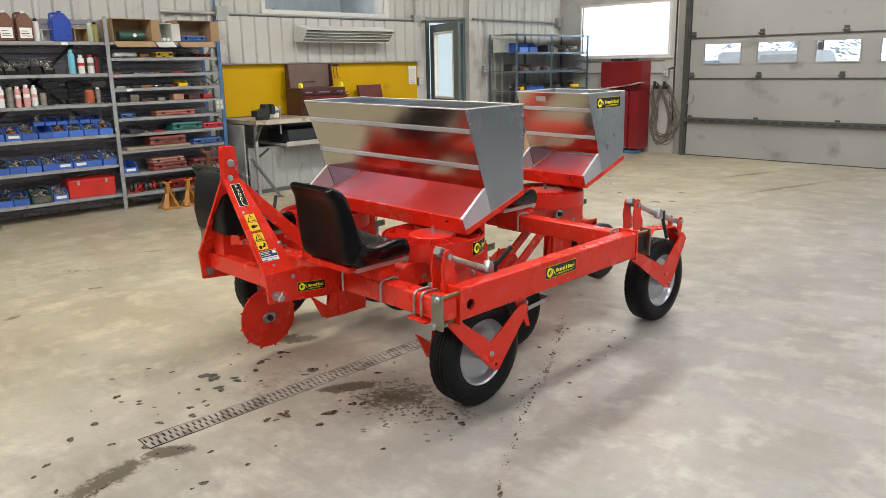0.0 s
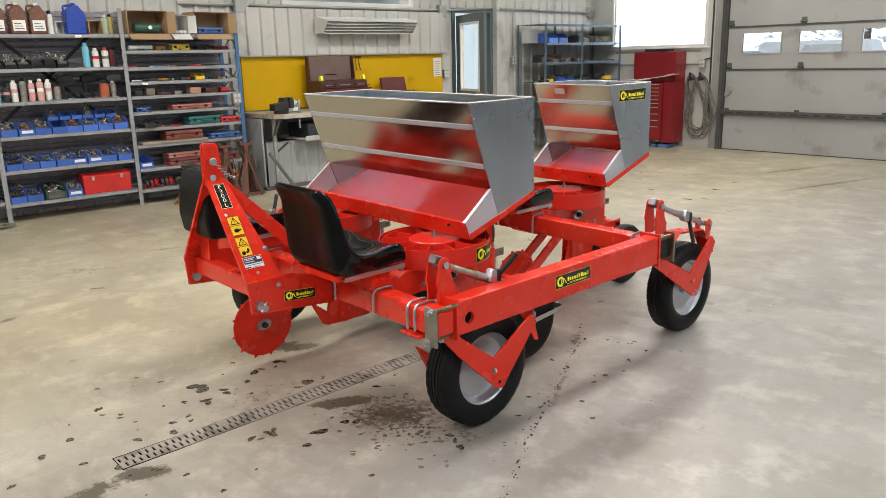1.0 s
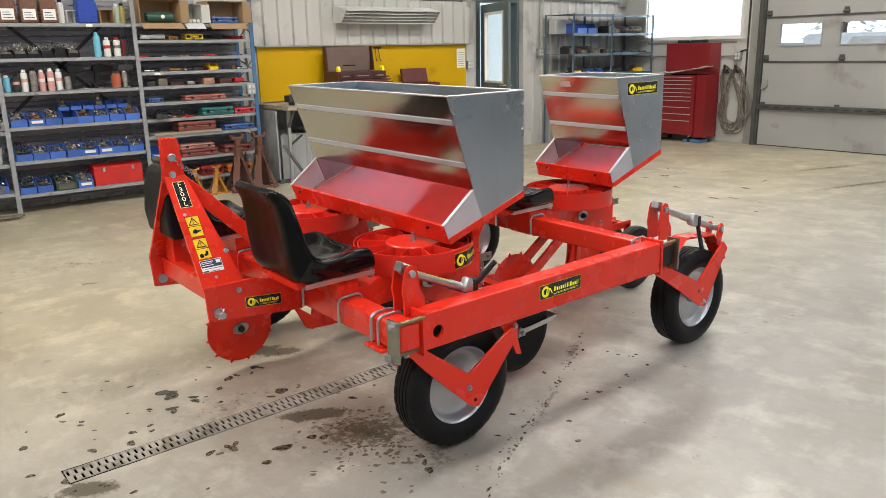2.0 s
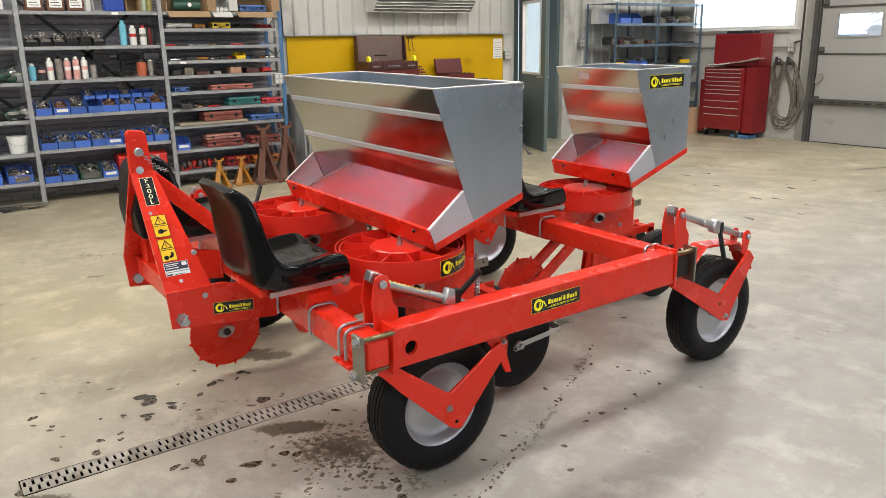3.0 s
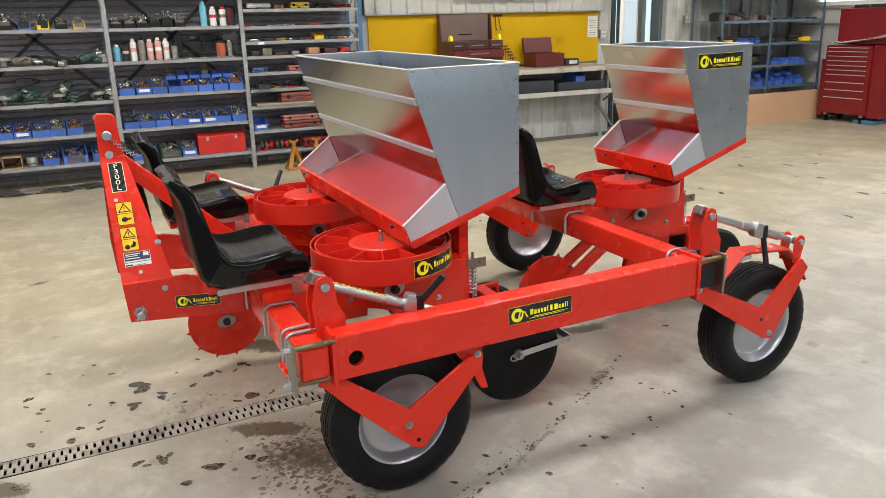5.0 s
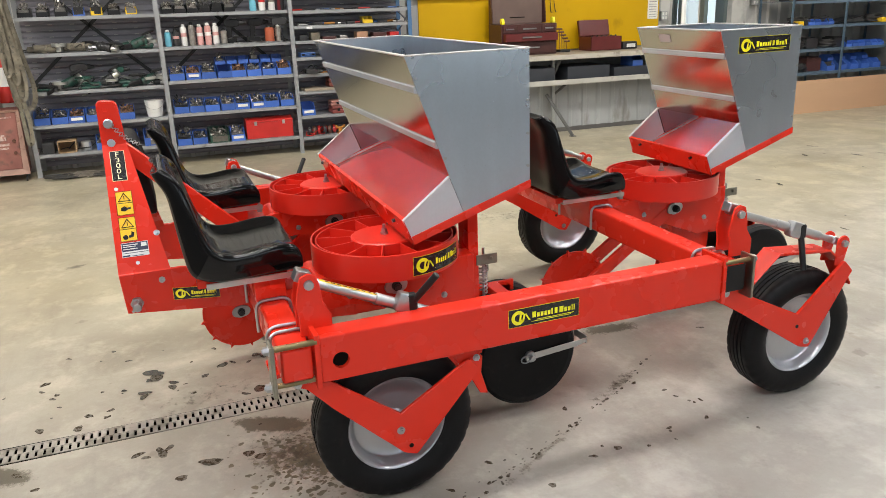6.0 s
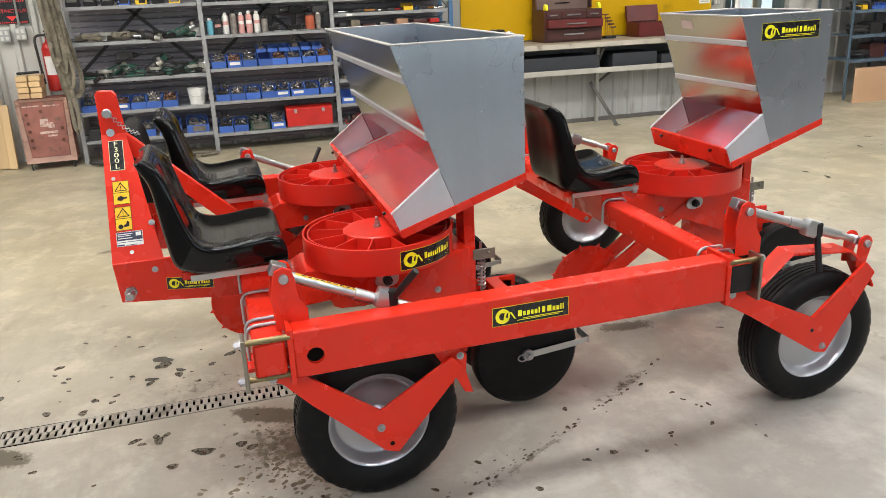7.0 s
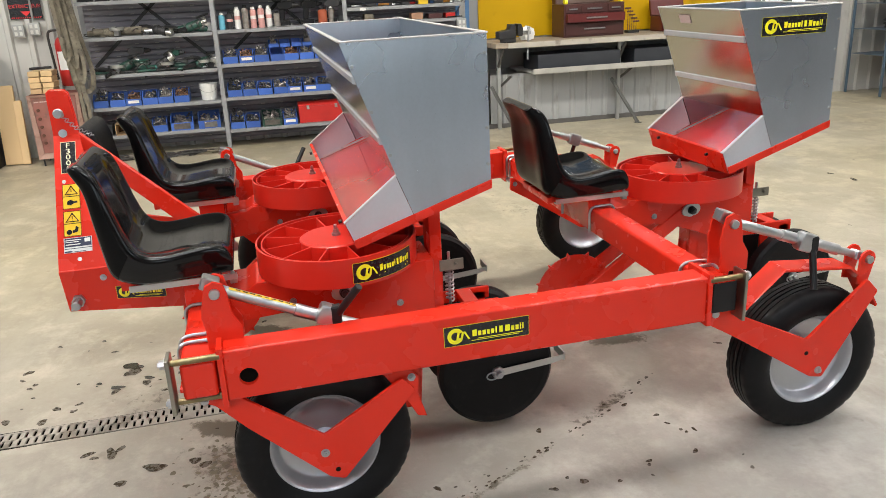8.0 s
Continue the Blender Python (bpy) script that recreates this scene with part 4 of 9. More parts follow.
def screw_jack(pivot, end, xo, s, rear, label="zinc height screw with a black crank handle"):
    """Clevis on the frame, telescopic screw and folded crank."""
    py, pz = pivot
    ey, ez = end
    xm = xo - s * 0.035
    jack = None
    for k, x in enumerate((xo, xo - s * 0.062)):
        bm = B()
        yb = py + 0.012
        prism(bm, [(yb - 0.045, 0.602), (yb - 0.045, 0.655), (py - 0.040, 0.690), (py - 0.030, pz - 0.005), (py - 0.022, pz + 0.022), (py, pz + 0.031), (py + 0.022, pz + 0.022), (py + 0.030, pz - 0.005),
                   (py + 0.036, 0.690), (yb + 0.045, 0.655), (yb + 0.045, 0.602)], x, x - s * 0.008, "x", 0.0015, 1)
        ob = mpart("jack_bracket", bm, RED)
        jack = jack or ob
    bm = B()
    cyl(bm, (xo + s * 0.012, py, pz), (xo - s * 0.082, py, pz), 0.0135, 16, chamfer=0.002)
    mpart("pivot_pin", bm, ZINC, jack)
    bm = B()
    d = (Vector((0, ey, ez)) - Vector((0, py, pz))).normalized()
    a = Vector((xm, py, pz))
    e = Vector((xm, ey, ez))
    box(bm, -0.02, 0.02, -0.022, 0.022, -0.017, 0.017, 0.003, 1, Matrix.Translation(a - d * 0.012 + Vector((0, 0, 0.012))) @ Matrix.Rotation(math.atan2(d.z, d.y), 4, "X"))
    cyl(bm, a, a + (e - a) * 0.40, 0.0145, 18, chamfer=0.002)
    cyl(bm, a + (e - a) * 0.38, a + (e - a) * 0.82, 0.0175, 18, chamfer=0.002)
    cyl(bm, a + (e - a) * 0.80, e, 0.012, 14)
    box(bm, -0.018, 0.018, -0.03, 0.02, -0.014, 0.014, 0.003, 1, Matrix.Translation(e) @ Matrix.Rotation(math.atan2(d.z, d.y), 4, "X"))
    scr = mpart("height_screw", bm, ZINC, None, label)
    if not rear:
        # yellow instruction strip along the tube's outer top
        bm = B()
        for f0, f1, mat in ((0.06, 0.40, 0),):
            v = d.cross(Vector((1, 0, 0)))
            if v.z < 0:
                v = -v
            for k in range(3):
                q = [radians(52 + 9 * k), radians(61 + 9 * k)]
                pts = [a + (e - a) * f + (Vector((s * math.cos(t), 0, 0)) + v * math.sin(t)) * 0.0152 for f, t in ((f0, q[0]), (f1, q[0]), (f1, q[1]), (f0, q[1]))]
                bm.faces.new([bm.verts.new(p) for p in pts])
        strip = mpart("tube_sticker", bm, SIGN_YELLOW, scr, "yellow printed strip")
        bm = B()
        for j in range(9):
            f0 = 0.09 + 0.034 * j
            pts = [a + (e - a) * f + (Vector((s * math.cos(t), 0, 0)) + v * math.sin(t)) * 0.0156 for f, t in ((f0, radians(60)), (f0 + 0.022, radians(60)), (f0 + 0.022, radians(71)), (f0, radians(71)))]
            bm.faces.new([bm.verts.new(p) for p in pts])
        mpart("strip_print", bm, DECAL_BLACK, strip)
    # ratchet block and handle
    bm = B()
    r0 = a + (e - a) * 0.55
    h0 = r0 + Vector((s * 0.022, 0.02, 0.012 if not rear else -0.012))
    box(bm, -0.010, 0.03, -0.032, 0.032, -0.022, 0.036, 0.010, 2, Matrix.Translation(r0 + Vector((s * 0.004, 0, -0.008 * (1 if rear else -1)))) @ Matrix.Rotation(math.atan2(d.z, d.y), 4, "X"))
    mpart("ratchet", bm, ZINC, scr)
    bm = B()
    h1 = h0 + (Vector((s * 0.055, 0.060, 0.095)) if not rear else Vector((s * 0.045, -0.015, -0.125)))
    cyl(bm, h0, h1, 0.0105, 12, chamfer=0.002)
    box(bm, -0.014, 0.014, -0.014, 0.014, -0.02, 0.03, 0.004, 1, Matrix.Translation(h0))
    mpart("crank_handle", bm, PLASTIC, scr, "black crank handle")
    bm = B()
    for x in (xo, xo - s * 0.062):
        prism(bm, [(ey + 0.028 * math.cos(t), ez + 0.028 * math.sin(t)) for t in [k * math.pi / 7 for k in range(0, 8)]] + [(ey - 0.030, ez - 0.08), (ey + 0.006, ez - 0.085)], x, x - s * 0.008, "x", 0.0015, 1)
    mpart("lower_clevis", bm, RED, scr)
    bm = B()
    cyl(bm, (xo + s * 0.012, ey, ez), (xo - s * 0.08, ey, ez), 0.0125, 16, chamfer=0.002)
    mpart("clevis_pin", bm, ZINC, scr)
    return scr


def yoke(pts, x0, x1):
    bm = B()
    prism(bm, [tuple(p) for p in pts] + [(p[0] - 0.004, p[1] - 0.009) for p in pts[::-1]], x0, x1, "x", 0.002, 1)
    mpart("arm_yoke", bm, RED, None, "bent red band over the tyre")


FRONT_ARM = [(2.325, 0.482), (2.371, 0.457), (2.439, 0.381), (2.641, 0.186), (2.680, 0.172), (2.891, 0.408), (2.856, 0.447), (2.635, 0.318), (2.480, 0.434), (2.400, 0.498), (2.335, 0.515)]
REAR_ARM = [(3.775, 0.457), (3.870, 0.400), (4.152, 0.216), (4.196, 0.207), (4.366, 0.475), (4.325, 0.518), (4.129, 0.348), (3.985, 0.418), (3.900, 0.460), (3.815, 0.512), (3.780, 0.515)]
for s, f in ((1, lambda x: x), (-1, flip)):
    z1, z2 = (0.255, 0.240)
    yo = 0.0 if s > 0 else -0.04
    ground_wheel(2.638, z1, f(-1.795), s, 0.2445)
    wheel_arm(FRONT_ARM, (2.345, 0.494), (2.632, 0.264), (2.662, 0.206), -1.757 if s > 0 else -3.440, 1)
    bm = B()
    gx = f(-1.772)
    prism(bm, [(2.800, 0.470), (2.880, 0.466), (2.905, 0.440), (2.900, 0.386), (2.922, 0.312), (2.896, 0.318), (2.868, 0.372), (2.835, 0.420)], gx, gx - s * 0.010, "x", 0.0015, 1)
    box(bm, min(gx - s * 0.010, gx - s * 0.075), max(gx - s * 0.010, gx - s * 0.075), 2.845, 2.900, 0.455, 0.464, 0.001, 1)
    gs = mpart("arm_gusset", bm, RED, None, "small red gusset with a pointed scraper")
    bolts([(gx, 2.884, 0.440)], (s, 0, 0), gs)
    bolts([(f(-1.757), 2.345, 0.478)], (s, 0, 0), gs)
    screw_jack((2.404, 0.750), (2.905, 0.525), f(-1.790), s, False)
    yoke([(2.52, 0.44), (2.58, 0.525), (2.83, 0.50), (2.93, 0.43)], f(-1.945), f(-2.005))
    ground_wheel(4.199 + yo, z2, f(-1.795), s, 0.243)
    wheel_arm([(y + yo, z) for y, z in REAR_ARM], (3.800 + yo, 0.485), (4.179 + yo, 0.235), (4.130 + yo, 0.301), -1.757 if s > 0 else -3.440, 1)
    screw_jack((3.856, 0.748), (4.340, 0.573), f(-1.785), s, True)
    yoke([(3.905 + yo, 0.452), (4.052 + yo, 0.578), (4.285 + yo, 0.556), (4.345 + yo, 0.505), (4.400 + yo, 0.412)], f(-1.786), f(-1.872))

# ---- three-point hitch
def leaning_plate(s):
    """One cheek of the mast: upright foot, leaning middle, upright head. s=+1: the +x cheek."""
    f = (lambda x: x) if s > 0 else flip
    bm = B()
    t = 0.012
    # foot, with the arm that runs back to the bar
    prism(bm, [(1.912, 0.528), (2.300, 0.490), (2.300, 0.610), (2.10, 0.662), (1.902, 0.662)], f(-2.393), f(-2.393 - t), "x", 0.002, 1)
    lo = [(f(-2.399), 1.902, 0.660), (f(-2.399), 2.062, 0.660)]
    hi = [(f(-2.674), 1.901, 1.040), (f(-2.674), 1.980, 1.040)]
    o = Vector((-s * 0.0105, 0, -0.006))
    quad = [Vector(p) for p in (lo[0], lo[1], hi[1], hi[0])]
    a = [bm.verts.new(p) for p in quad]
    b = [bm.verts.new(p + o) for p in quad]
    bm.faces.new(a)
    bm.faces.new(b[::-1])
    for i in range(4):
        bm.faces.new((a[i], b[i], b[(i + 1) % 4], a[(i + 1) % 4]))
    prism(bm, [(1.901, 1.038), (1.980, 1.038), (1.968, 1.172), (1.958, 1.184), (1.912, 1.188), (1.902, 1.178)], f(-2.674), f(-2.674 - t), "x", 0.002, 1)
    ob = mpart("mast_cheek", bm, RED, hitch if s < 0 else None, "red hitch cheek plate")
    return ob


hitch = leaning_plate(1)
leaning_plate(-1)
bm = B()
box(bm, -2.982, -2.406, 1.95, 2.00, 0.575, 0.655, 0.006)
mpart("cross_tube", bm, RED, hitch)
bm = B()
box(bm, -2.6945, -2.6855, 1.905, 1.965, 1.015, 1.165, 0.001)
mpart("head_spacer", bm, RED, hitch)
bm = B()
m = Matrix.Translation((CX, 0, 0))
prism(bm, [(1.955, 1.010), (1.972, 1.050), (2.345, 0.690), (2.345, 0.600), (2.30, 0.600), (2.30, 0.650), (1.96, 0.985)], CX - 0.012, CX + 0.012, "x", 0.003, 1)
mpart("back_stay", bm, RED, hitch, "slanting red stay to the front bar")
bm = B()
cyl(bm, (-2.657, 1.932, 1.113), (-2.735, 1.932, 1.113), 0.0115, 16, chamfer=0.002)
cyl(bm, (-2.652, 1.932, 1.113), (-2.666, 1.932, 1.113), 0.016, 16, chamfer=0.003)
mpart("top_pin", bm, ZINC, hitch)
bm = B()
for k in range(14):
    t = k / 13
    p = Vector((-2.655, 1.943 + 0.080 * t, 1.105 - 0.070 * t - 0.010 * math.sin(math.pi * t)))
    m = Matrix.Translation(p) @ Matrix.Rotation(math.radians(90 * (k % 2)), 4, "Y") @ Matrix.Rotation(math.radians(45), 4, "X")
    pts = [m @ Vector((0, 0.0075 * math.cos(a), 0.0042 * math.sin(a))) for a in [2 * math.pi * j / 8 for j in range(9)]]
    tube(bm, pts, 0.0013, 5)
mpart("pin_chain", bm, ZINC, hitch, "short zinc chain on the top pin")
# discs draw drilled holes; the pale ones stand for lit floor seen through
for p, ax, r in (((-2.674, 1.928, 1.160), (1, 0, 0), 0.0085), ((-2.399 - 0.275 * 0.645, 1.928, 0.660 + 0.380 * 0.645), (0.81, 0, 0.586), 0.0065), ((-2.399 - 0.275 * 0.075, 1.965, 0.660 + 0.380 * 0.075), (0.81, 0, 0.586), 0.0065)):
    bm = B()
    q = Vector(p)
    n = Vector(ax)
    cyl(bm, q - n * 0.004, q + n * 0.0006, r, 16)
    if ax[2] == 0:
        tube(bm, [q + n * 0.0008 + Vector((0, r * math.cos(a), r * math.sin(a))) for a in [math.pi * j / 8 for j in range(17)]], 0.0012, 6)
    mpart("drilled_hole" if ax[2] == 0 else "through_hole_disc", bm, RED if ax[2] == 0 else ALUMINIUM, hitch)
bolts([(-2.672, 1.932, 1.046)], (1, 0, 0.1), hitch, r=0.013)
bolts([(-2.381, 2.031, 0.632)], (1, 0, 0.0), hitch, r=0.010)
bolts([(-2.477, 2.035, 0.765)], (1, 0, 0.72), hitch, r=0.010)
for x, d in ((-2.393, 1), (-2.987, -1)):
    bm = B()
    cyl(bm, (x, 1.945, 0.562), (x + d * 0.055, 1.945, 0.562), 0.0145, 18, chamfer=0.003)
    cyl(bm, (x, 1.945, 0.562), (x + d * 0.014, 1.945, 0.562), 0.021, 6)
    cyl(bm, (x + d * 0.045, 1.93, 0.548), (x + d * 0.045, 1.955, 0.585), 0.004, 8)
    mpart("lower_pin", bm, ZINC, hitch, "zinc lower link pin")
    bm = B()
    cyl(bm, (x - d * 0.012, 1.945, 0.562), (x - d * 0.030, 1.945, 0.562), 0.021, 6)
    mpart("pin_nut", bm, ZINC, hitch)
decal(hitch, lambda u, v, o: (-2.393 + o, 2.133 + u, 0.565 + v - 0.10 * u), 0.148, 0.042)
LEAN = Vector((-0.275, 0, 0.380)).normalized()
LN = Vector((0.380, 0, 0.275)).normalized()


def on_cheek(u, v, o):
    """u along y, v up the leaning cheek from its foot."""
    p = Vector((-2.399, 0, 0.660)) + LEAN * v + LN * (o + 0.0004)
    return (p.x, u, p.z)


def sheet(pts, place, o):
    bm = B()
    bm.faces.new([bm.verts.new(place(u, v, o)) for u, v in pts])
    return bm


def rect(u0, u1, v0, v1):
    return [(u0, v0), (u1, v0), (u1, v1), (u0, v1)]


def cheek_text(txt, u, v, size):
    cu = bpy.data.curves.new("model_mark", "FONT")
    cu.body, cu.size, cu.align_x, cu.align_y = txt, size, "CENTER", "CENTER"
    tmp = bpy.data.objects.new("model_mark", cu)
    scene.collection.objects.link(tmp)
    bpy.context.view_layer.update()
    me = bpy.data.meshes.new_from_object(tmp.evaluated_get(bpy.context.evaluated_depsgraph_get()))
    bpy.data.objects.remove(tmp)
    for q in me.vertices:
        q.co = SHIFT @ Vector(on_cheek(u + 1.3 * q.co.x, v + q.co.y, 0.0024))
    me.materials.append(CREAM)
    return me


mark = mpart("model_sticker", sheet(rect(1.921, 1.968, 0.331, 0.443), on_cheek, 0.0010), CREAM, hitch, "black sticker with the model mark")
mpart("sticker_ground", sheet(rect(1.9228, 1.9662, 0.3328, 0.4412), on_cheek, 0.0016), DECAL_BLACK, mark)
for k, ch in enumerate("F300L"):
    part("letter", cheek_text(ch, 1.9445, 0.4285 - k * 0.0208, 0.0245), CREAM, mark)
for k, v0 in enumerate((0.2065, 0.1130)):
    sg = mpart("warning_sticker", sheet(rect(1.9225, 1.9745, v0, v0 + 0.085), on_cheek, 0.0010), SIGN_YELLOW, hitch, "amber warning sticker with a triangle")
    bm = B()

    def ink(pts):
        bm.faces.new([bm.verts.new(on_cheek(u, v0 + v, 0.0020)) for u, v in pts])
    ink(rect(1.9240, 1.9730, 0.0415, 0.0435))
    for q in (rect(1.9225, 1.9745, 0.0, 0.0014), rect(1.9225, 1.9745, 0.0836, 0.085), rect(1.9225, 1.9238, 0.0014, 0.0836), rect(1.9732, 1.9745, 0.0014, 0.0836)):
        ink(q)
    tri = [(1.9485, 0.0805), (1.9280, 0.048), (1.9690, 0.048)]
    inn = [(1.9485, 0.0745), (1.9327, 0.0508), (1.9643, 0.0508)]
    for i in range(3):
        ink((tri[i], tri[(i + 1) % 3], inn[(i + 1) % 3], inn[i]))
    ink(rect(1.9473, 1.9497, 0.0575, 0.068))
    ink(rect(1.9473, 1.9497, 0.0532, 0.0555))
    if k == 0:
        ink([(1.9345, 0.016), (1.9465, 0.012), (1.9565, 0.018), (1.9665, 0.019), (1.9655, 0.026), (1.9545, 0.025), (1.9465, 0.031), (1.9365, 0.026)])
    else:
        ink([(1.9385 + 0.0085 * math.cos(t), 0.014 + 0.0085 * math.sin(t)) for t in [2 * math.pi * j / 12 for j in range(12)]])
        ink([(1.9495, 0.010), (1.9635, 0.014), (1.9665, 0.028), (1.9585, 0.033), (1.9555, 0.022), (1.9485, 0.019)])
    mpart("sticker_print", bm, DECAL_BLACK, sg)
pl = mpart("type_plate", sheet(rect(1.921, 2.004, 0.058, 0.108), on_cheek, 0.0010), PALE, hitch, "dark blue type plate with white print")
bm = B()
for q in (rect(1.9225, 2.0025, 0.0775, 0.1065), rect(1.9225, 2.0025, 0.0705, 0.0725), rect(1.9225, 1.945, 0.0595, 0.0645), rect(1.950, 1.985, 0.0595, 0.0615)):
    bm.faces.new([bm.verts.new(on_cheek(u, v, 0.0016)) for u, v in q])
ground = mpart("plate_ground", bm, surface("dark blue print", (0.02, 0.025, 0.07), 0.4), pl)
bm = B()
for q in (rect(1.926, 1.972, 0.098, 0.101), rect(1.926, 1.966, 0.092, 0.0945), rect(1.926, 1.970, 0.0835, 0.0865), rect(1.982, 1.999, 0.090, 0.103)):
    bm.faces.new([bm.verts.new(on_cheek(u, v, 0.0022)) for u, v in q])
mpart("plate_print", bm, PALE, ground)
# black moulded cover standing on the cross tube behind the mast
bm = B()
prism(bm, [(1.930, 0.770), (2.048, 0.760), (2.040, 0.860), (2.020, 1.000), (2.004, 1.040), (1.975, 1.052), (1.945, 1.035), (1.928, 0.980), (1.915, 0.860)], -3.020, -2.745, "x", 0.022, 3)
cv = mpart("moulded_cover", bm, RUBBER, hitch, "black moulded plastic cover behind the mast", 50)
bm = B()
box(bm, -2.93, -2.84, 1.96, 2.00, 0.650, 0.775, 0.003)
mpart("cover_bracket", bm, RED, cv)


# ---- seedling hoppers
def hopper(x0, x1, oy, mark):
    """x0: the +x side. Side outline in (y, z): top front, top rear, foot rear, seam foot, knee, lip."""
    A, Bk, C, S, G, D, E = [(y + oy, z) for y, z in ((2.795, 1.309), (3.210, 1.311), (3.212, 0.884), (2.975, 0.806), (2.928, 0.930), (2.768, 0.806), (2.797, 0.727))]
    bm = B()
    # tray floor, front lip with a folded edge, and the red strips along both sides
    floor_pts = [E, (C[0], C[1] - 0.018), (C[0], C[1] - 0.013), (E[0] + 0.004, E[1] + 0.005)]
    prism(bm, floor_pts, x0 - 0.003, x1 + 0.003, "x")
    lip = [E, D, (D[0] + 0.012, D[1] + 0.004), (D[0] + 0.012, D[1] + 0.001), (D[0] + 0.004, D[1] - 0.003), (E[0] + 0.005, E[1] + 0.004)]
    tray = mpart("hopper", bm, TRAY_RED, None, "galvanised seedling hopper over a red tray", 20)
    bm = B()
    prism(bm, lip, x0 - 0.003, x1 + 0.003, "x")
    mpart("tray_lip", bm, RED, tray, "", 20)
    for x, s in ((x0, 1), (x1, -1)):
        bm = B()
        prism(bm, [(E[0] + 0.002, E[1]), (C[0] + 0.002, C[1] - 0.020), (C[0] + 0.002, C[1] + 0.006), (E[0] - 0.006, E[1] + 0.026)], x + s * 0.0035, x + s * 0.0065, "x")
        mpart("tray_side", bm, RED, tray, "", 20)
    for x, s in ((x0, 1), (x1, -1)):
        bm = B()
        prism(bm, [A, Bk, C, S, G], x, x + s * 0.003, "x")
        pn = mpart("side_panel", bm, SHEET, tray, "galvanised side panel", 20)
        bm = B()
        prism(bm, [(G[0] - 0.0015, G[1] - 0.001), (S[0] - 0.0015, S[1]), (E[0] + 0.002, E[1] + 0.004), (D[0] + 0.002, D[1] - 0.001)], x, x + s * 0.003, "x")
        mpart("side_wing", bm, WING_SHEET, tray, "", 20)
        # folded bead on the wing's upper edge
        bm = B()
        d = Vector((D[0] - G[0], D[1] - G[1])).normalized()
        n = Vector((-d.y, d.x))
        if n.y < 0:
            n = -n
        prism(bm, [G, D, (D[0] + n.x * 0.003, D[1] + n.y * 0.003), (G[0] + n.x * 0.003, G[1] + n.y * 0.003)], x - s * 0.012, x + s * 0.004, "x")
        mpart("wing_bead", bm, EDGE, tray, "", 20)
        for q0, q1, cnt in ((A, G, 3), (Bk, C, 4)):
            for i in range(cnt):
                f = (i + 0.5) / cnt
                y, z = q0[0] + (q1[0] - q0[0]) * f, q0[1] + (q1[1] - q0[1]) * f
                bm = B()
                out = 0.008 if q0 is A else -0.008
                cyl(bm, (x + s * 0.002, y + out, z), (x + s * 0.007, y + out, z), 0.0048, 8)
                mpart("rivet", bm, ZINC, pn)
    # front panel with two stiffening ribs
    bm = B()
    prism(bm, [(A[0], A[1]), (G[0], G[1]), (G[0] + 0.003, G[1]), (A[0] + 0.003, A[1])], x0 - 0.001, x1 + 0.001, "x")
    fp = mpart("front_panel", bm, BRIGHT_SHEET, tray, "sloping galvanised front panel", 20)
    for f in (0.265, 0.725):
        y, z = A[0] + (G[0] - A[0]) * f, A[1] + (G[1] - A[1]) * f
        bm = B()
        prism(bm, [(y - 0.0035, z + 0.012), (y - 0.009, z + 0.009), (y - 0.006, z - 0.009), (y + 0.004, z - 0.012)], x0 - 0.004, x1 + 0.004, "x")
        mpart("rib", bm, WING_SHEET, fp, "", 20)
    bm = B()
    prism(bm, [(Bk[0] - 0.003, Bk[1]), (Bk[0], Bk[1]), (C[0], C[1] - 0.01), (C[0] - 0.003, C[1] - 0.01)], x0 - 0.001, x1 + 0.001, "x")
    mpart("rear_panel", bm, SHEET, tray, "", 20)
    # rolled top edge
    bm = B()
    zt = A[1] + 0.001
    for a, b, c, d in ((x1 - 0.004, x0 + 0.004, A[0] - 0.004, A[0] + 0.010), (x1 - 0.004, x0 + 0.004, Bk[0] - 0.010, Bk[0] + 0.004), (x0 - 0.009, x0 + 0.005, A[0], Bk[0]), (x1 - 0.005, x1 + 0.009, A[0], Bk[0])):
        box(bm, a, b, c, d, zt, zt + 0.005, 0.0015, 1)
    mpart("top_edge", bm, EDGE, tray, "folded top edge, paled to look lit")
    # angle strip in the tray and two small catches
    fl = lambda y: E[1] + (C[1] - 0.013 - E[1]) * (y - E[0]) / (C[0] - E[0])
    ya, yb = D[0] + 0.055, C[0] - 0.04
    bm = B()
    prism(bm, [(ya, fl(ya) + 0.004), (yb, fl(yb) + 0.004), (yb, fl(yb) + 0.013), (ya, fl(ya) + 0.013)], x1 + 0.0010, x1 + 0.0035, "x")
    mpart("corner_strip", bm, EDGE, tray, "folded strip along the tray corner, paled to look lit", 20)
    for xw in (x0 - 0.0015, x1 + 0.0015):
        bm = B()
        cyl(bm, (xw, G[0], G[1]), (xw, S[0], S[1] + 0.003), 0.0016, 6)
        mpart("wing_seam", bm, DARK_TOOL, tray, "dark seam between panel and wing")
    for f in (0.25, 0.75):
        bm = B()
        y = ya + (yb - ya) * f
        cyl(bm, (x1 + 0.003, y, fl(y) + 0.011), (x1 + 0.012, y, fl(y) + 0.011), 0.005, 8)
        mpart("strip_bolt", bm, ZINC, tray)
    for i in range(2):
        bm = B()
        xx = x0 - 0.10 - i * (x0 - x1 - 0.2)
        cyl(bm, (xx, D[0] + 0.002, D[1] - 0.02), (xx, D[0] - 0.008, D[1] - 0.022), 0.006, 8)
        mpart("catch", bm, PLASTIC, tray)
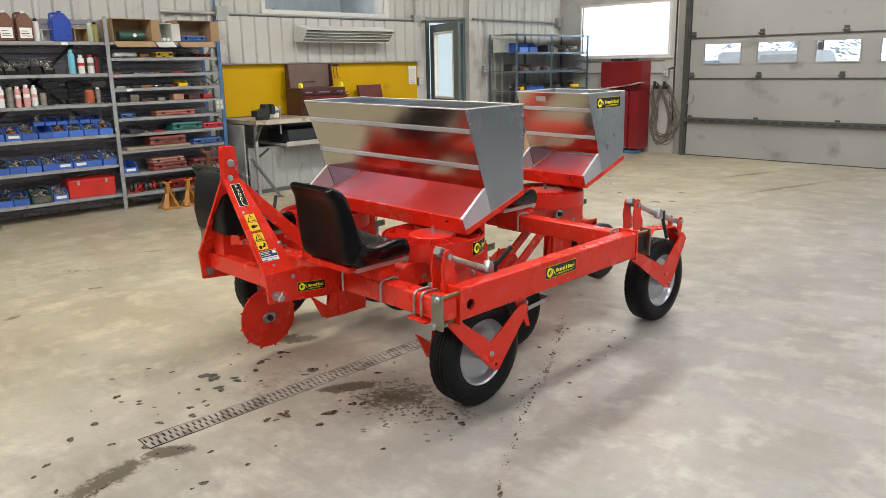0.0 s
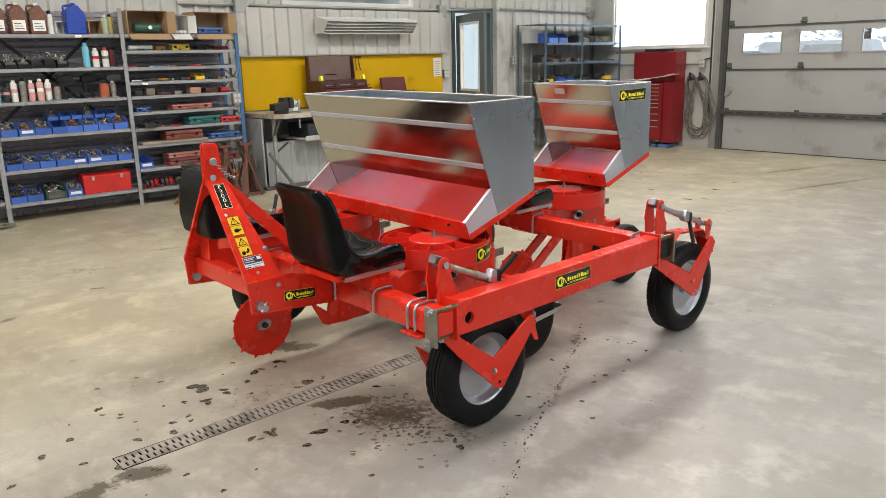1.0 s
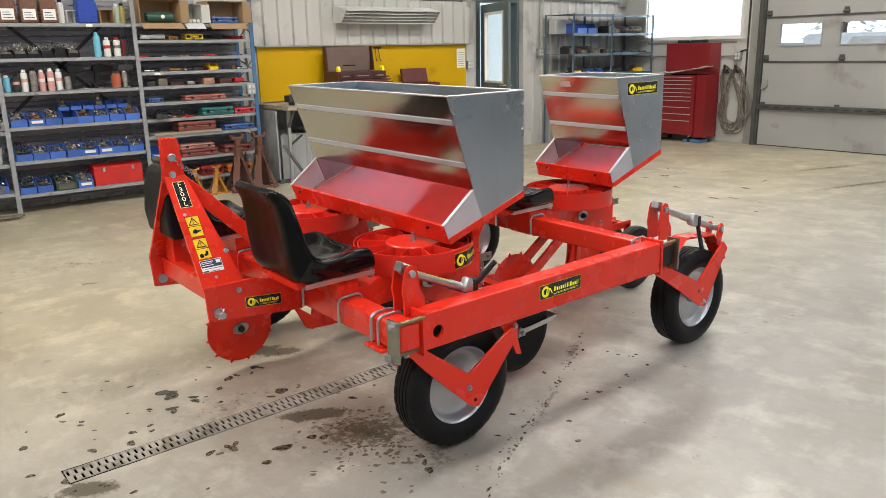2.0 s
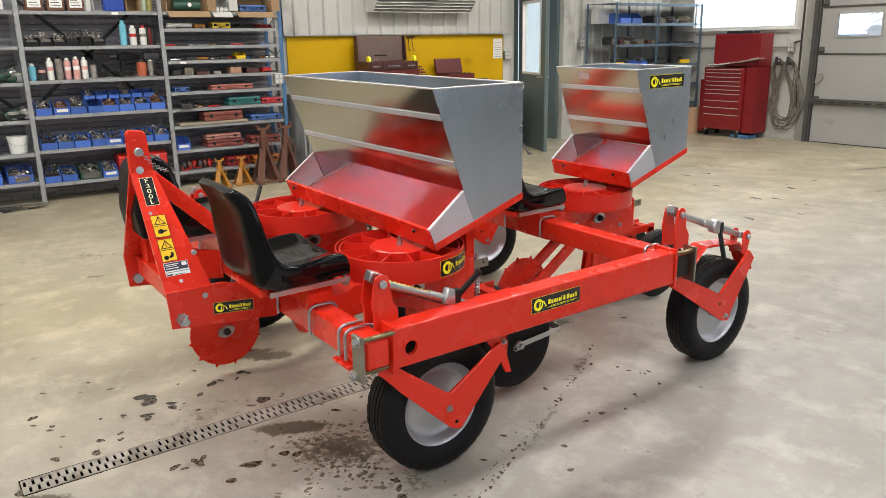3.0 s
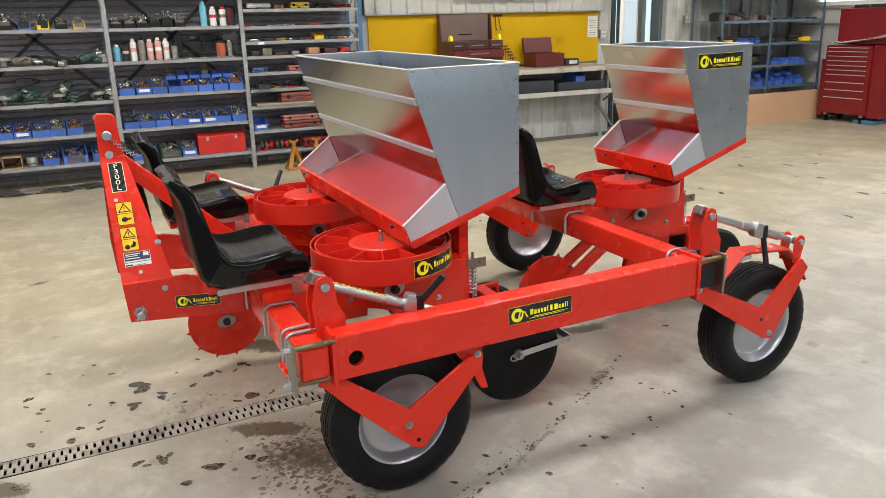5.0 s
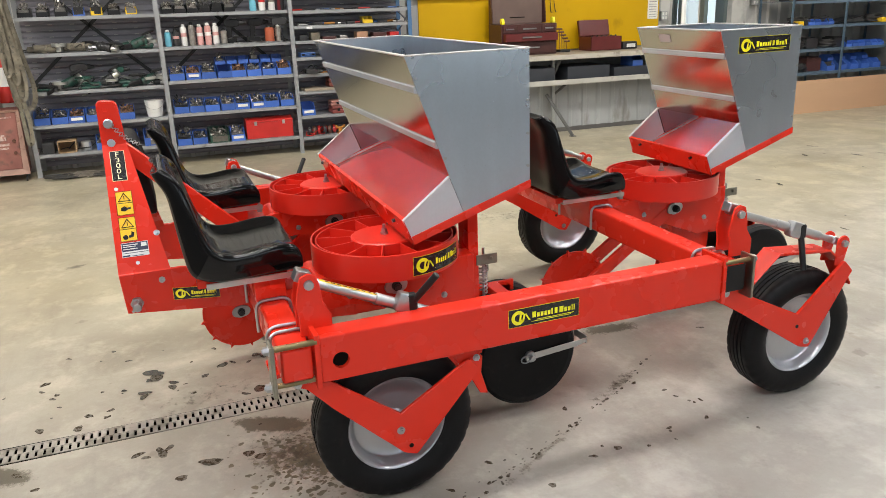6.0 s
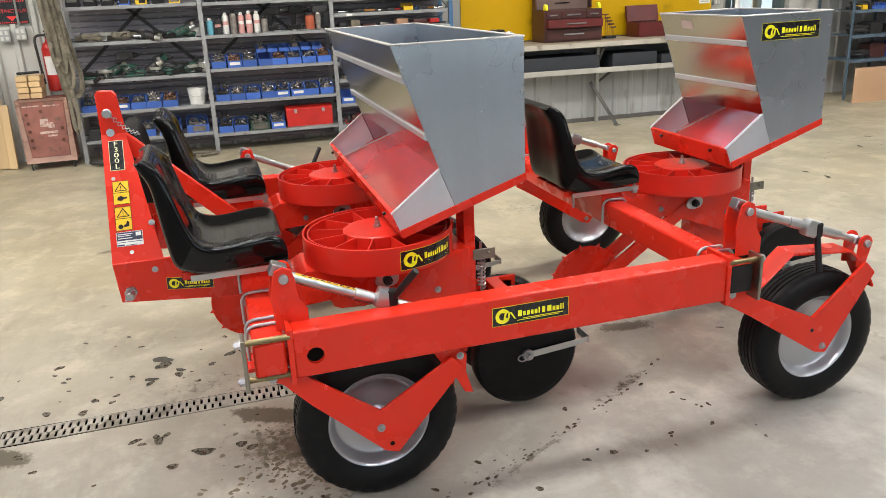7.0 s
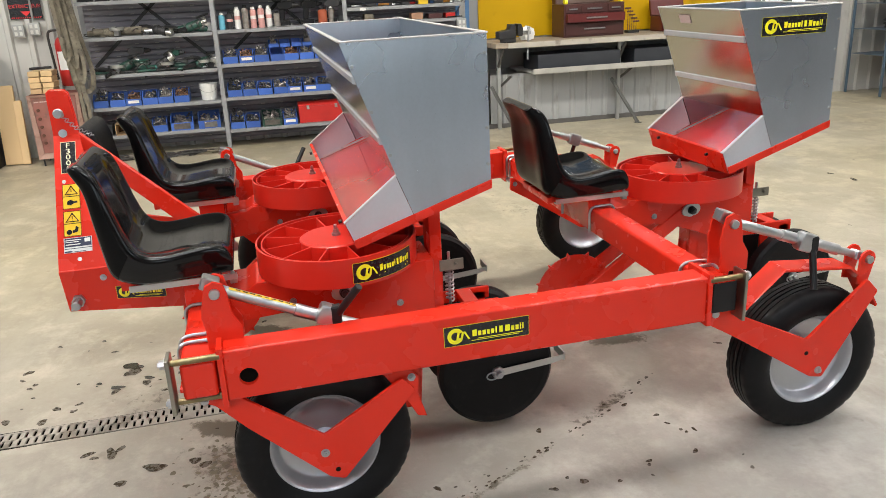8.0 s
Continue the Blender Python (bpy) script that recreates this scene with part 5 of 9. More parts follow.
    if mark:
        decal(tray, lambda u, v, o: (x0 + 0.003 + o, oy + 3.020 + u, 1.248 + v), 0.265, 0.066)
        pl = B()
        pl.faces.new([pl.verts.new(p) for p in ((x1 + 0.15, A[0] + 0.0178, A[1] - 0.055), (x1 + 0.23, A[0] + 0.0178, A[1] - 0.055), (x1 + 0.23, A[0] + 0.0062, A[1] - 0.022), (x1 + 0.15, A[0] + 0.0062, A[1] - 0.022))])
        mpart("type_plate", pl, surface("worn type plate", (0.42, 0.35, 0.33), 0.4), tray, "small printed plate")
    return tray


big_hopper = hopper(-2.060, -3.320, 0.0, False)


def water_beads(x, seed):
    """Small drops left standing on a side panel, thickest towards its front edge."""
    rnd = random.Random(seed)
    bm = B()
    for _ in range(230):
        z = rnd.uniform(0.93, 1.28)
        y = 2.86 + (1.28 - z) * 0.30 + abs(rnd.gauss(0, 0.15))
        if y > 3.19:
            continue
        r = rnd.choice((0.0007, 0.0009, 0.0012, 0.0017))
        top = bm.verts.new((x + r * 0.55, y, z - r * 0.15))
        ring = [[bm.verts.new((x + h, y + q * math.cos(a), z + q * 1.15 * math.sin(a))) for a in [k * math.pi / 3 for k in range(6)]] for q, h in ((r, 0.0), (r * 0.75, r * 0.38))]
        for k in range(6):
            bm.faces.new((ring[0][k], ring[0][(k + 1) % 6], ring[1][(k + 1) % 6], ring[1][k]))
            bm.faces.new((ring[1][k], ring[1][(k + 1) % 6], top))
    tagged(mpart("dew", bm, GLASS, big_hopper, "small water drops on the sheet", 80), kind="stuff")


water_beads(-2.0568, 17)
ROW[0] = Vector((0.016, -0.036, -0.010))
hopper(-2.408, -2.972, 1.478, True)
ROW[0] = Vector((0, 0, 0))


# ---- seats
def seat_shell(cx, oy):
    """Bucket seat as one closed moulding: dished pan and back, rolled rim, flat underside and rear."""
    prof = [(2.436, 0.712), (2.446, 0.735), (2.440, 0.757), (2.420, 0.768), (2.36, 0.768), (2.30, 0.758), (2.245, 0.754), (2.200, 0.762), (2.166, 0.790), (2.145, 0.840), (2.128, 0.900), (2.112, 0.960), (2.098, 1.010), (2.086, 1.038), (2.072, 1.046), (2.058, 1.036)]
    half = [0.168, 0.172, 0.175, 0.178, 0.182, 0.184, 0.184, 0.183, 0.181, 0.178, 0.174, 0.168, 0.158, 0.146, 0.138, 0.132]
    bm = B()
    n = 17
    grid, left, right = [], [], []
    for i, ((y, z), h) in enumerate(zip(prof, half)):
        a, b = Vector(prof[max(i - 1, 0)]), Vector(prof[min(i + 1, len(prof) - 1)])
        d = (b - a).normalized()
        nrm = Vector((-d.y, d.x))
        if nrm.x + nrm.y < 0:
            nrm = -nrm
        row = []
        for j in range(n):
            v = -1 + 2 * j / (n - 1)
            dish = 0.022 * max(0, (abs(v) - 0.30) / 0.70) ** 2 if 2 < i < 13 else 0
            ro = Vector((y, z)) + nrm * dish
            row.append(bm.verts.new((cx + h * v, ro.x + oy, ro.y)))
        grid.append(row)
        for j, s, keep in ((0, -1, left), (n - 1, 1, right)):
            c = row[j].co.copy()
            if i < 8:
                foot = Vector((c.x + s * 0.004, c.y - 0.004 * i * 0.5, 0.700 - 0.002 * i))
                mid = Vector((c.x + s * 0.010, c.y, c.z - 0.010))
            else:
                f = min(1, (i - 8) / 7)
                foot = Vector((c.x + s * 0.002, c.y - 0.070 + 0.052 * f, c.z - 0.098 + 0.094 * f))
                mid = Vector((c.x + s * 0.009, c.y - 0.008, c.z - 0.004))
            keep.append([row[j], bm.verts.new(mid), bm.verts.new(foot)])
    for r0, r1 in zip(grid, grid[1:]):
        for j in range(n - 1):
            bm.faces.new((r0[j], r0[j + 1], r1[j + 1], r1[j]))
    for keep in (left, right):
        for a, b in zip(keep, keep[1:]):
            for k in range(2):
                bm.faces.new((a[k], a[k + 1], b[k + 1], b[k]))
    # underside and rear skin between the two feet
    cross = []
    for l, r in zip(left, right):
        cross.append([l[2]] + [bm.verts.new(l[2].co.lerp(r[2].co, k / 6) + (Vector((0, 0.012, 0)) if 1 < k < 5 and l[2].co.z > 0.75 else Vector((0, 0, 0)))) for k in range(1, 6)] + [r[2]])
    for a, b in zip(cross, cross[1:]):
        for k in range(6):
            bm.faces.new((a[k], a[k + 1], b[k + 1], b[k]))
    for end, idx in ((cross[0], 0), (cross[-1], -1)):
        bm.faces.new([left[idx][2]] + [left[idx][1]] + grid[idx] + [right[idx][1]] + end[::-1][:-1])
    bmesh.ops.transform(bm, matrix=SHIFT @ Matrix.Translation(ROW[0]), verts=bm.verts[:])
    bmesh.ops.recalc_face_normals(bm, faces=bm.faces[:])
    for f in bm.faces:
        if f.normal.y < -0.12 and f.normal.z < 0.25 and f.calc_center_median().z > 0.69:
            f.material_index = 1
    me = mesh("seat", bm, SEAT, 70)
    me.materials.append(SEAT_BACK)
    ob = part("seat", me, SEAT, machine, "glossy black moulded bucket seat")
    sb = ob.modifiers.new("round", "SUBSURF")
    sb.levels = sb.render_levels = 2
    return ob


def seat(cx, oy):
    st = seat_shell(cx, oy)
    bm = B()
    box(bm, cx - 0.14, cx + 0.14, 2.13 + oy, 2.40 + oy, 0.672, 0.698, 0.004)
    mpart("seat_plate", bm, RED, st, "red seat plate")
    for x in (cx + 0.150, cx - 0.150):
        bm = B()
        prism(bm, [(x - 0.014, 0.674), (x + 0.014, 0.674), (x + 0.014, 0.692), (x + 0.010, 0.692), (x + 0.010, 0.678), (x - 0.014, 0.678)], 2.155 + oy, 2.45 + oy, "y")
        mpart("seat_rail", bm, ALUMINIUM, st, "plain grey angle rail")
        bm = B()
        box(bm, x - 0.010, x + 0.010, 2.428 + oy, 2.448 + oy, 0.660, 0.684, 0.002)
        bolt(bm, (x, 2.438 + oy, 0.684), (0, 0, 1), 0.009, 0.009)
        mpart("rail_bolt", bm, ZINC, st)
    bm = B()
    box(bm, cx - 0.14, cx + 0.14, 2.295 + oy, 2.39 + oy, 0.602, 0.673, 0.003)
    mpart("seat_riser", bm, RED, st)
    return st


# ---- row units
def drum(cx, cy):
    R = 0.250
    bm = B()
    lathe(bm, [(0, R), (0.086, R), (0.086, R - 0.005), (0.006, R - 0.005), (0.006, 0.0), (0, 0.0)], (cx, cy, 0.632), (0, 0, 1), 72)
    d = mpart("seedling_drum", bm, DRUM_RED, None, "open red seedling drum divided into cells")
    bm = B()
    lathe(bm, [(0.0, R - 0.016), (0.076, R - 0.016), (0.076, R - 0.020), (0.0, R - 0.020)], (cx, cy, 0.638), (0, 0, 1), 72)
    mpart("inner_ring", bm, DRUM_RED, d)
    bm = B()
    lathe(bm, [(0.0, 0.115), (0.074, 0.115), (0.078, 0.110), (0.079, 0.0), (0.0, 0.0)], (cx, cy, 0.638), (0, 0, 1), 48)
    mpart("drum_hub", bm, DRUM_RED, d)
    for k in range(12):
        a = 2 * math.pi * (k + 0.35) / 12
        bm = B()
        box(bm, 0.112, R - 0.018, -0.002, 0.002, 0.0, 0.074, 0, 1, Matrix.Translation((cx, cy, 0.638)) @ Matrix.Rotation(a, 4, "Z"))
        mpart("cell_wall", bm, DRUM_RED, d)
    bm = B()
    cyl(bm, (cx, cy, 0.716), (cx, cy, 0.724), 0.014, 12)
    cyl(bm, (cx, cy, 0.724), (cx, cy, 0.736), 0.010, 6)
    cyl(bm, (cx, cy, 0.736), (cx, cy, 0.752), 0.006, 8, chamfer=0.002)
    mpart("drum_nut", bm, ZINC, d)
    return d


def bearing(p, parent, axis=1):
    x, y, z = p
    bm = B()
    pts = []
    for k in range(24):
        t = 2 * math.pi * k / 24
        r = 0.031 + 0.013 * max(0, abs(math.cos(t)) - 0.55) / 0.45
        pts.append((y + r * math.cos(t) * 0.9 + r * math.sin(t) * 0.15, z + r * math.sin(t) * 0.9))
    prism(bm, pts, x, x + axis * 0.010, "x", 0.001, 1)
    b = mpart("bearing", bm, ZINC, parent, "diamond flange bearing")
    bm = B()
    lathe(bm, [(0, 0.017), (axis * 0.016, 0.015), (axis * 0.016, 0.011), (axis * 0.008, 0.011), (axis * 0.008, 0.0), (0, 0.0)], (x + axis * 0.008, y, z), (1, 0, 0), 20)
    mpart("bearing_race", bm, PLASTIC, b)
    bm = B()
    cyl(bm, (x, y, z), (x + axis * 0.034, y, z), 0.010, 12, chamfer=0.002)
    mpart("shaft_end", bm, DARK_TOOL, b)
    return b


def press_wheel(cx, oy, s):
    R, w = 0.195, 0.070
    xo = cx + s * 0.157
    c = (xo - s * w / 2, 3.230 + oy, 0.228)
    bm = B()
    h = w / 2
    lathe(bm, [(-h, 0.02), (-h, R - 0.03), (-h * 0.9, R - 0.012), (-h * 0.5, R), (h * 0.5, R), (h * 0.9, R - 0.012), (h, R - 0.03), (h, R - 0.035), (h * 0.97, R - 0.045), (h * 0.97, 0.02)], c, (1, 0, 0), 64)
    pw = mpart("press_wheel", bm, RUBBER, None, "black rubber press wheel", 30)
    bm = B()
    cyl(bm, (xo - s * 0.002, c[1], c[2]), (xo + s * 0.012, c[1], c[2]), 0.021, 16, chamfer=0.002)
    cyl(bm, (xo + s * 0.012, c[1], c[2]), (xo + s * 0.030, c[1], c[2]), 0.011, 12, chamfer=0.002)
    tube(bm, [(xo + s * 0.022, c[1] + 0.018 * math.cos(t) - 0.026, c[2] + 0.013 * math.sin(t)) for t in [2 * math.pi * k / 12 for k in range(13)]], 0.0026, 6)
    mpart("hub_pin", bm, ZINC, pw, "zinc hub pin with a ring clip")
    bm = B()
    prism(bm, [(c[1] + 0.0, c[2] - 0.011), (c[1] + 0.19, c[2] + 0.004), (c[1] + 0.232, c[2] + 0.016), (c[1] + 0.232, c[2] + 0.030), (c[1] + 0.18, c[2] + 0.026), (c[1] + 0.0, c[2] + 0.013)], xo + s * 0.007, xo + s * 0.011, "x", 0.001, 1)
    box(bm, min(xo + s * 0.011, xo - s * 0.075), max(xo + s * 0.011, xo - s * 0.075), c[1] + 0.226, c[1] + 0.232, c[2] + 0.008, c[2] + 0.038, 0.001, 1)
    mpart("scraper", bm, ALUMINIUM, pw, "plain grey scraper bar")
    return pw


def toothed_wheel(cx, y, z):
    x = cx + 0.030
    R = 0.163
    bm = B()
    lathe(bm, [(-0.004, R), (0.004, R), (0.004, 0.0), (-0.004, 0.0)], (x, y, z), (1, 0, 0), 56)
    tw = mpart("drive_wheel", bm, RED, None, "red toothed ground drive wheel")
    for k in range(12):
        a = 2 * math.pi * k / 12 + 0.2
        bm = B()
        m = Matrix.Translation((x, y, z)) @ Matrix.Rotation(a, 4, "X")
        vs = [bm.verts.new(m @ Vector(p)) for p in ((-0.012, -0.009, R - 0.012), (0.012, -0.009, R - 0.012), (0.012, 0.012, R - 0.012), (-0.012, 0.012, R - 0.012), (-0.003, 0.004, R + 0.015), (0.003, 0.004, R + 0.015))]
        for q in ((0, 3, 2, 1), (0, 1, 5, 4), (2, 3, 4, 5), (1, 2, 5), (3, 0, 4)):
            bm.faces.new([vs[i] for i in q])
        mpart("tooth", bm, RED, tw)
    bearing((x + 0.006, y, z), tw)
    return tw


def unit(cx, oy, drive, sticker):
    cy = 2.757 + oy
    d = drum(cx, cy)
    if sticker:
        def wrap(u, v, o):
            a = radians(29) + u / 0.25
            return (cx + (0.2508 + o) * math.cos(a), cy + (0.2508 + o) * math.sin(a), 0.673 + v)
        decal(d, wrap, 0.222, 0.062)
    # body under the drum
    bm = B()
    prism(bm, [(2.390 + oy, 0.505), (2.44 + oy, 0.512), (2.60 + oy, 0.522), (2.70 + oy, 0.500), (2.80 + oy, 0.462), (2.90 + oy, 0.420), (3.045 + oy, 0.440), (3.045 + oy, 0.630), (2.50 + oy, 0.630), (2.47 + oy, 0.612), (2.390 + oy, 0.612)], cx - 0.100, cx + 0.100, "x", 0.005, 2)
    body = mpart("unit_body", bm, RED, None, "red sheet-steel row unit body")
    bearing((cx + (0.1055 if oy else 0.1005), cy, 0.566), body)
    bolts([(cx + 0.100, 2.93 + oy, 0.50), (cx + 0.100, 2.60 + oy, 0.555)], (1, 0, 0), body)
    bm = B()
    box(bm, cx - 0.045, cx + 0.045, 3.046 + oy, 3.086 + oy, 0.44, 0.806, 0.004)
    mpart("hopper_post", bm, RED, body)
    # planting boot and share
    bm = B()
    prism(bm, [(2.80 + oy, 0.47), (2.79 + oy, 0.10), (2.84 + oy, 0.085), (2.99 + oy, 0.085), (3.02 + oy, 0.45)], cx - 0.042, cx + 0.042, "x", 0.004, 1)
    boot = mpart("planting_boot", bm, RED, body)
    bm = B()
    pts = [(2.628, 0.232), (2.652, 0.215), (2.735, 0.150), (2.795, 0.235), (2.795, 0.10), (2.735, 0.075), (2.70, 0.09)]
    prism(bm, [(y + oy, z) for y, z in pts], cx - 0.010, cx + 0.010, "x", 0.002, 1)
    for s in (1, -1):
        a = [bm.verts.new(p) for p in ((cx + s * 0.008, 2.735 + oy, 0.150), (cx + s * 0.008, 2.735 + oy, 0.078), (cx + s * 0.046, 2.84 + oy, 0.085), (cx + s * 0.046, 2.84 + oy, 0.40), (cx + s * 0.02, 2.79 + oy, 0.40))]
        bm.faces.new(a if s > 0 else a[::-1])
    mpart("share", bm, RED, boot, "pointed red furrow share")
    # press wheels on a sprung arm
    bm = B()
    for s in (1, -1):
        box(bm, cx + s * 0.058 - 0.006, cx + s * 0.058 + 0.006, 3.00 + oy, 3.27 + oy, 0.405, 0.448, 0.002, 1)
        prism(bm, [(3.215 + oy, 0.43), (3.255 + oy, 0.43), (3.250 + oy, 0.20), (3.210 + oy, 0.20)], cx + s * 0.052, cx + s * 0.064, "x")
    box(bm, cx - 0.058, cx + 0.058, 3.15 + oy, 3.20 + oy, 0.425, 0.450, 0.002, 1)
    cyl(bm, (cx - 0.12, 3.230 + oy, 0.228), (cx + 0.12, 3.230 + oy, 0.228), 0.012, 12)
    mpart("press_arm", bm, RED, body)
    bm = B()
    pts = [(cx + 0.025 + 0.013 * math.cos(t), 3.112 + oy + 0.013 * math.sin(t), 0.45 + 0.11 * k / 80) for k, t in ((k, 2 * math.pi * 8 * k / 80) for k in range(81))]
    tube(bm, pts, 0.0032, 6)
    cyl(bm, (cx + 0.025, 3.112 + oy, 0.42), (cx + 0.025, 3.112 + oy, 0.62), 0.005, 10)
    mpart("spring", bm, ZINC, body, "coil pressure spring on a rod")
    bm = B()
    box(bm, cx + 0.0, cx + 0.05, 3.086 + oy, 3.150 + oy, 0.565, 0.572, 0.001, 1)
    box(bm, cx + 0.046, cx + 0.052, 3.075 + oy, 3.155 + oy, 0.565, 0.602, 0.001, 1)
    bolt(bm, (cx + 0.052, 3.130 + oy, 0.586), (1, 0, 0), 0.009)
    mpart("spring_bracket", bm, PLATE, body, "yellow zinc spring bracket")
    for s in (1, -1):
        press_wheel(cx, oy, s)
    # parallel links to the bar
    if drive:
        hy, hz = 2.325 + oy, 0.196
        if oy:
            hy, hz = 2.290 + oy, 0.248
        toothed_wheel(cx, hy, hz)
        for x, a, b in ((cx - 0.035, (2.70 + oy, 0.52), (hy, hz)),) if not oy else ((cx + 0.083, (2.745 + oy, 0.560), (hy, hz)), (cx - 0.035, (2.70 + oy, 0.52), (hy, hz))):
            bm = B()
            prism(bm, strip_path([a, b], 0.056), x, x + 0.022, "x", 0.003, 1)
            mpart("drive_arm", bm, RED, body, "slanting red drive case")
    seat(cx, oy)
    ROW[0] = Vector((0, 0, 0))
    for x in (cx + 0.150, cx - 0.120):
        ubolt(x, (3.752 if oy else 2.291), (3.854 if oy else 2.397), 0.500, 0.608, body)


unit(-2.25, 0.0, False, True)
unit(-3.13, 0.0, True, False)
ROW[0] = Vector((0, -0.024, -0.035))
unit(-2.69, 1.478, True, False)
for x in (-1.842, -1.885):
    ubolt(x, 2.291, 2.398, 0.498, 0.607, front_bar)
    ubolt(flip(x), 2.291, 2.398, 0.498, 0.607, front_bar)
    ubolt(x, 3.752, 3.854, 0.498, 0.607, rear_bar)
    ubolt(flip(x), 3.752, 3.854, 0.498, 0.607, rear_bar)
bm = B()
box(bm, -1.92, -1.81, 2.282, 2.405, 0.482, 0.494, 0.003)
mpart("u_bolt_plate", bm, RED, front_bar)

# ---------------------------------------------------------------- fittings on the walls
def conduit(pts, r, label="grey galvanised conduit along the wall", mat=None):
    bm = B()
    tube(bm, arc(pts, 4), r, 8)
    return thing("conduit", bm, mat or TRIM, label, "conduit", kind="structure")


def junction_box(x, y, z, w=0.11, h=0.13, d=0.06, axis="x"):
    bm = B()
    if axis == "x":
        box(bm, x, x + d, y - w / 2, y + w / 2, z - h / 2, z + h / 2, 0.005)
    else:
        box(bm, x - w / 2, x + w / 2, y - d, y, z - h / 2, z + h / 2, 0.005)
    return thing("junction_box", bm, TRIM, "grey metal junction box on the wall", "junction box")


def outlet(x, y, z, axis="x"):
    """Twin socket with a steel back box."""
    e = base("wall_socket", "grey metal box with a pale twin socket", "socket")
    bm = B()
    w, h, d = 0.10, 0.115, 0.05
    if axis == "x":
        box(bm, x, x + d, y - w / 2, y + w / 2, z - h / 2, z + h / 2, 0.005)
    else:
        box(bm, x - w / 2, x + w / 2, y - d, y, z - h / 2, z + h / 2, 0.005)
    part("back_box", bm, TRIM, e)
    for i in (-1, 1):
        for k in (-1, 1):
            bm = B()
            if axis == "x":
                box(bm, x + d, x + d + 0.004, y + i * 0.022 - 0.013, y + i * 0.022 + 0.013, z + k * 0.026 - 0.017, z + k * 0.026 + 0.017, 0.002)
            else:
                box(bm, x + i * 0.022 - 0.013, x + i * 0.022 + 0.013, y - d - 0.004, y - d, z + k * 0.026 - 0.017, z + k * 0.026 + 0.017, 0.002)
            part("socket_face", bm, ENAMEL_WHITE, e)


WX = WALL_X + 0.028
conduit([(WX + 0.02, 4.3, 2.17), (WX + 0.02, 8.2, 2.17), (WX + 0.02, DOOR_Y[1] - 0.02, 2.235)], 0.020)
conduit([(JOG_X + 0.05, 9.32, 2.22), (JOG_X + 0.05, 11.48, 2.20)], 0.016)
conduit([(WX + 0.02, 8.22, 2.13), (WX + 0.02, 8.22, 1.35)], 0.014)
conduit([(WX + 0.02, 8.22, 2.2), (WX + 0.02, 8.22, 3.6)], 0.014)
conduit([(WX + 0.02, 4.98, 2.2), (WX + 0.02, 4.98, 3.6)], 0.014, "blue conduit rising up the wall", BLUE_STEEL)
junction_box(WX, 5.05, 2.17, 0.16, 0.17, 0.09)
junction_box(WX, 8.21, 2.16, 0.14, 0.17, 0.08)
outlet(WX, 8.28, 1.29)
junction_box(JOG_X + 0.028, 11.50, 2.21, 0.13, 0.16, 0.09)
outlet(JOG_X + 0.028, 9.60, 1.44)
conduit([(JOG_X + 0.045, 9.60, 2.20), (JOG_X + 0.045, 9.60, 1.52)], 0.012)
bm = B()
box(bm, WALL_X + 0.066, WALL_X + 0.078, 5.0, 8.19, 0.95, 1.575, 0.003)
thing("notice_board", bm, YELLOW, "plain yellow painted board behind the workbench", "board", kind="structure")
bm = B()
ribbed(bm, 4.96, 8.235, 1.592, 2.142, lambda u, o, z: (WALL_X + 0.105 + o, u, z), 0.19, 0.026)
fr = thing("front_cladding", bm, WALL, "white ribbed sheet standing proud above the yellow board", "cladding", kind="structure", sharp=20)
bm = B()
box(bm, WALL_X + 0.032, WALL_X + 0.140, 4.96, 8.235, 1.576, 1.590, 0.002, 1)
part("drip_edge", bm, TRIM, fr)
bm = B()
box(bm, WALL_X + 0.032, WALL_X + 0.104, 4.96, 8.235, 1.592, 2.142)
part("furring", bm, WALL_BACK, fr)
bm = B()
box(bm, WALL_X + 0.026, WALL_X + 0.062, 4.88, 8.2, 0.62, 1.572)
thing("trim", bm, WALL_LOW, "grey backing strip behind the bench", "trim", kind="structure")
bm = B()
box(bm, WALL_X + 0.079, WALL_X + 0.081, 8.02, 8.17, 1.26, 1.52)
e = thing("paper_notice", bm, PARCHMENT, "pale paper notice pinned at the board's edge", "notice")
bm = B()
for z in (1.28, 1.31, 1.34, 1.37, 1.40, 1.43, 1.46):
    box(bm, WALL_X + 0.0815, WALL_X + 0.082, 8.04, 8.15, z, z + 0.008)
part("print", bm, surface("grey print", (0.3, 0.3, 0.3), 0.7), e)


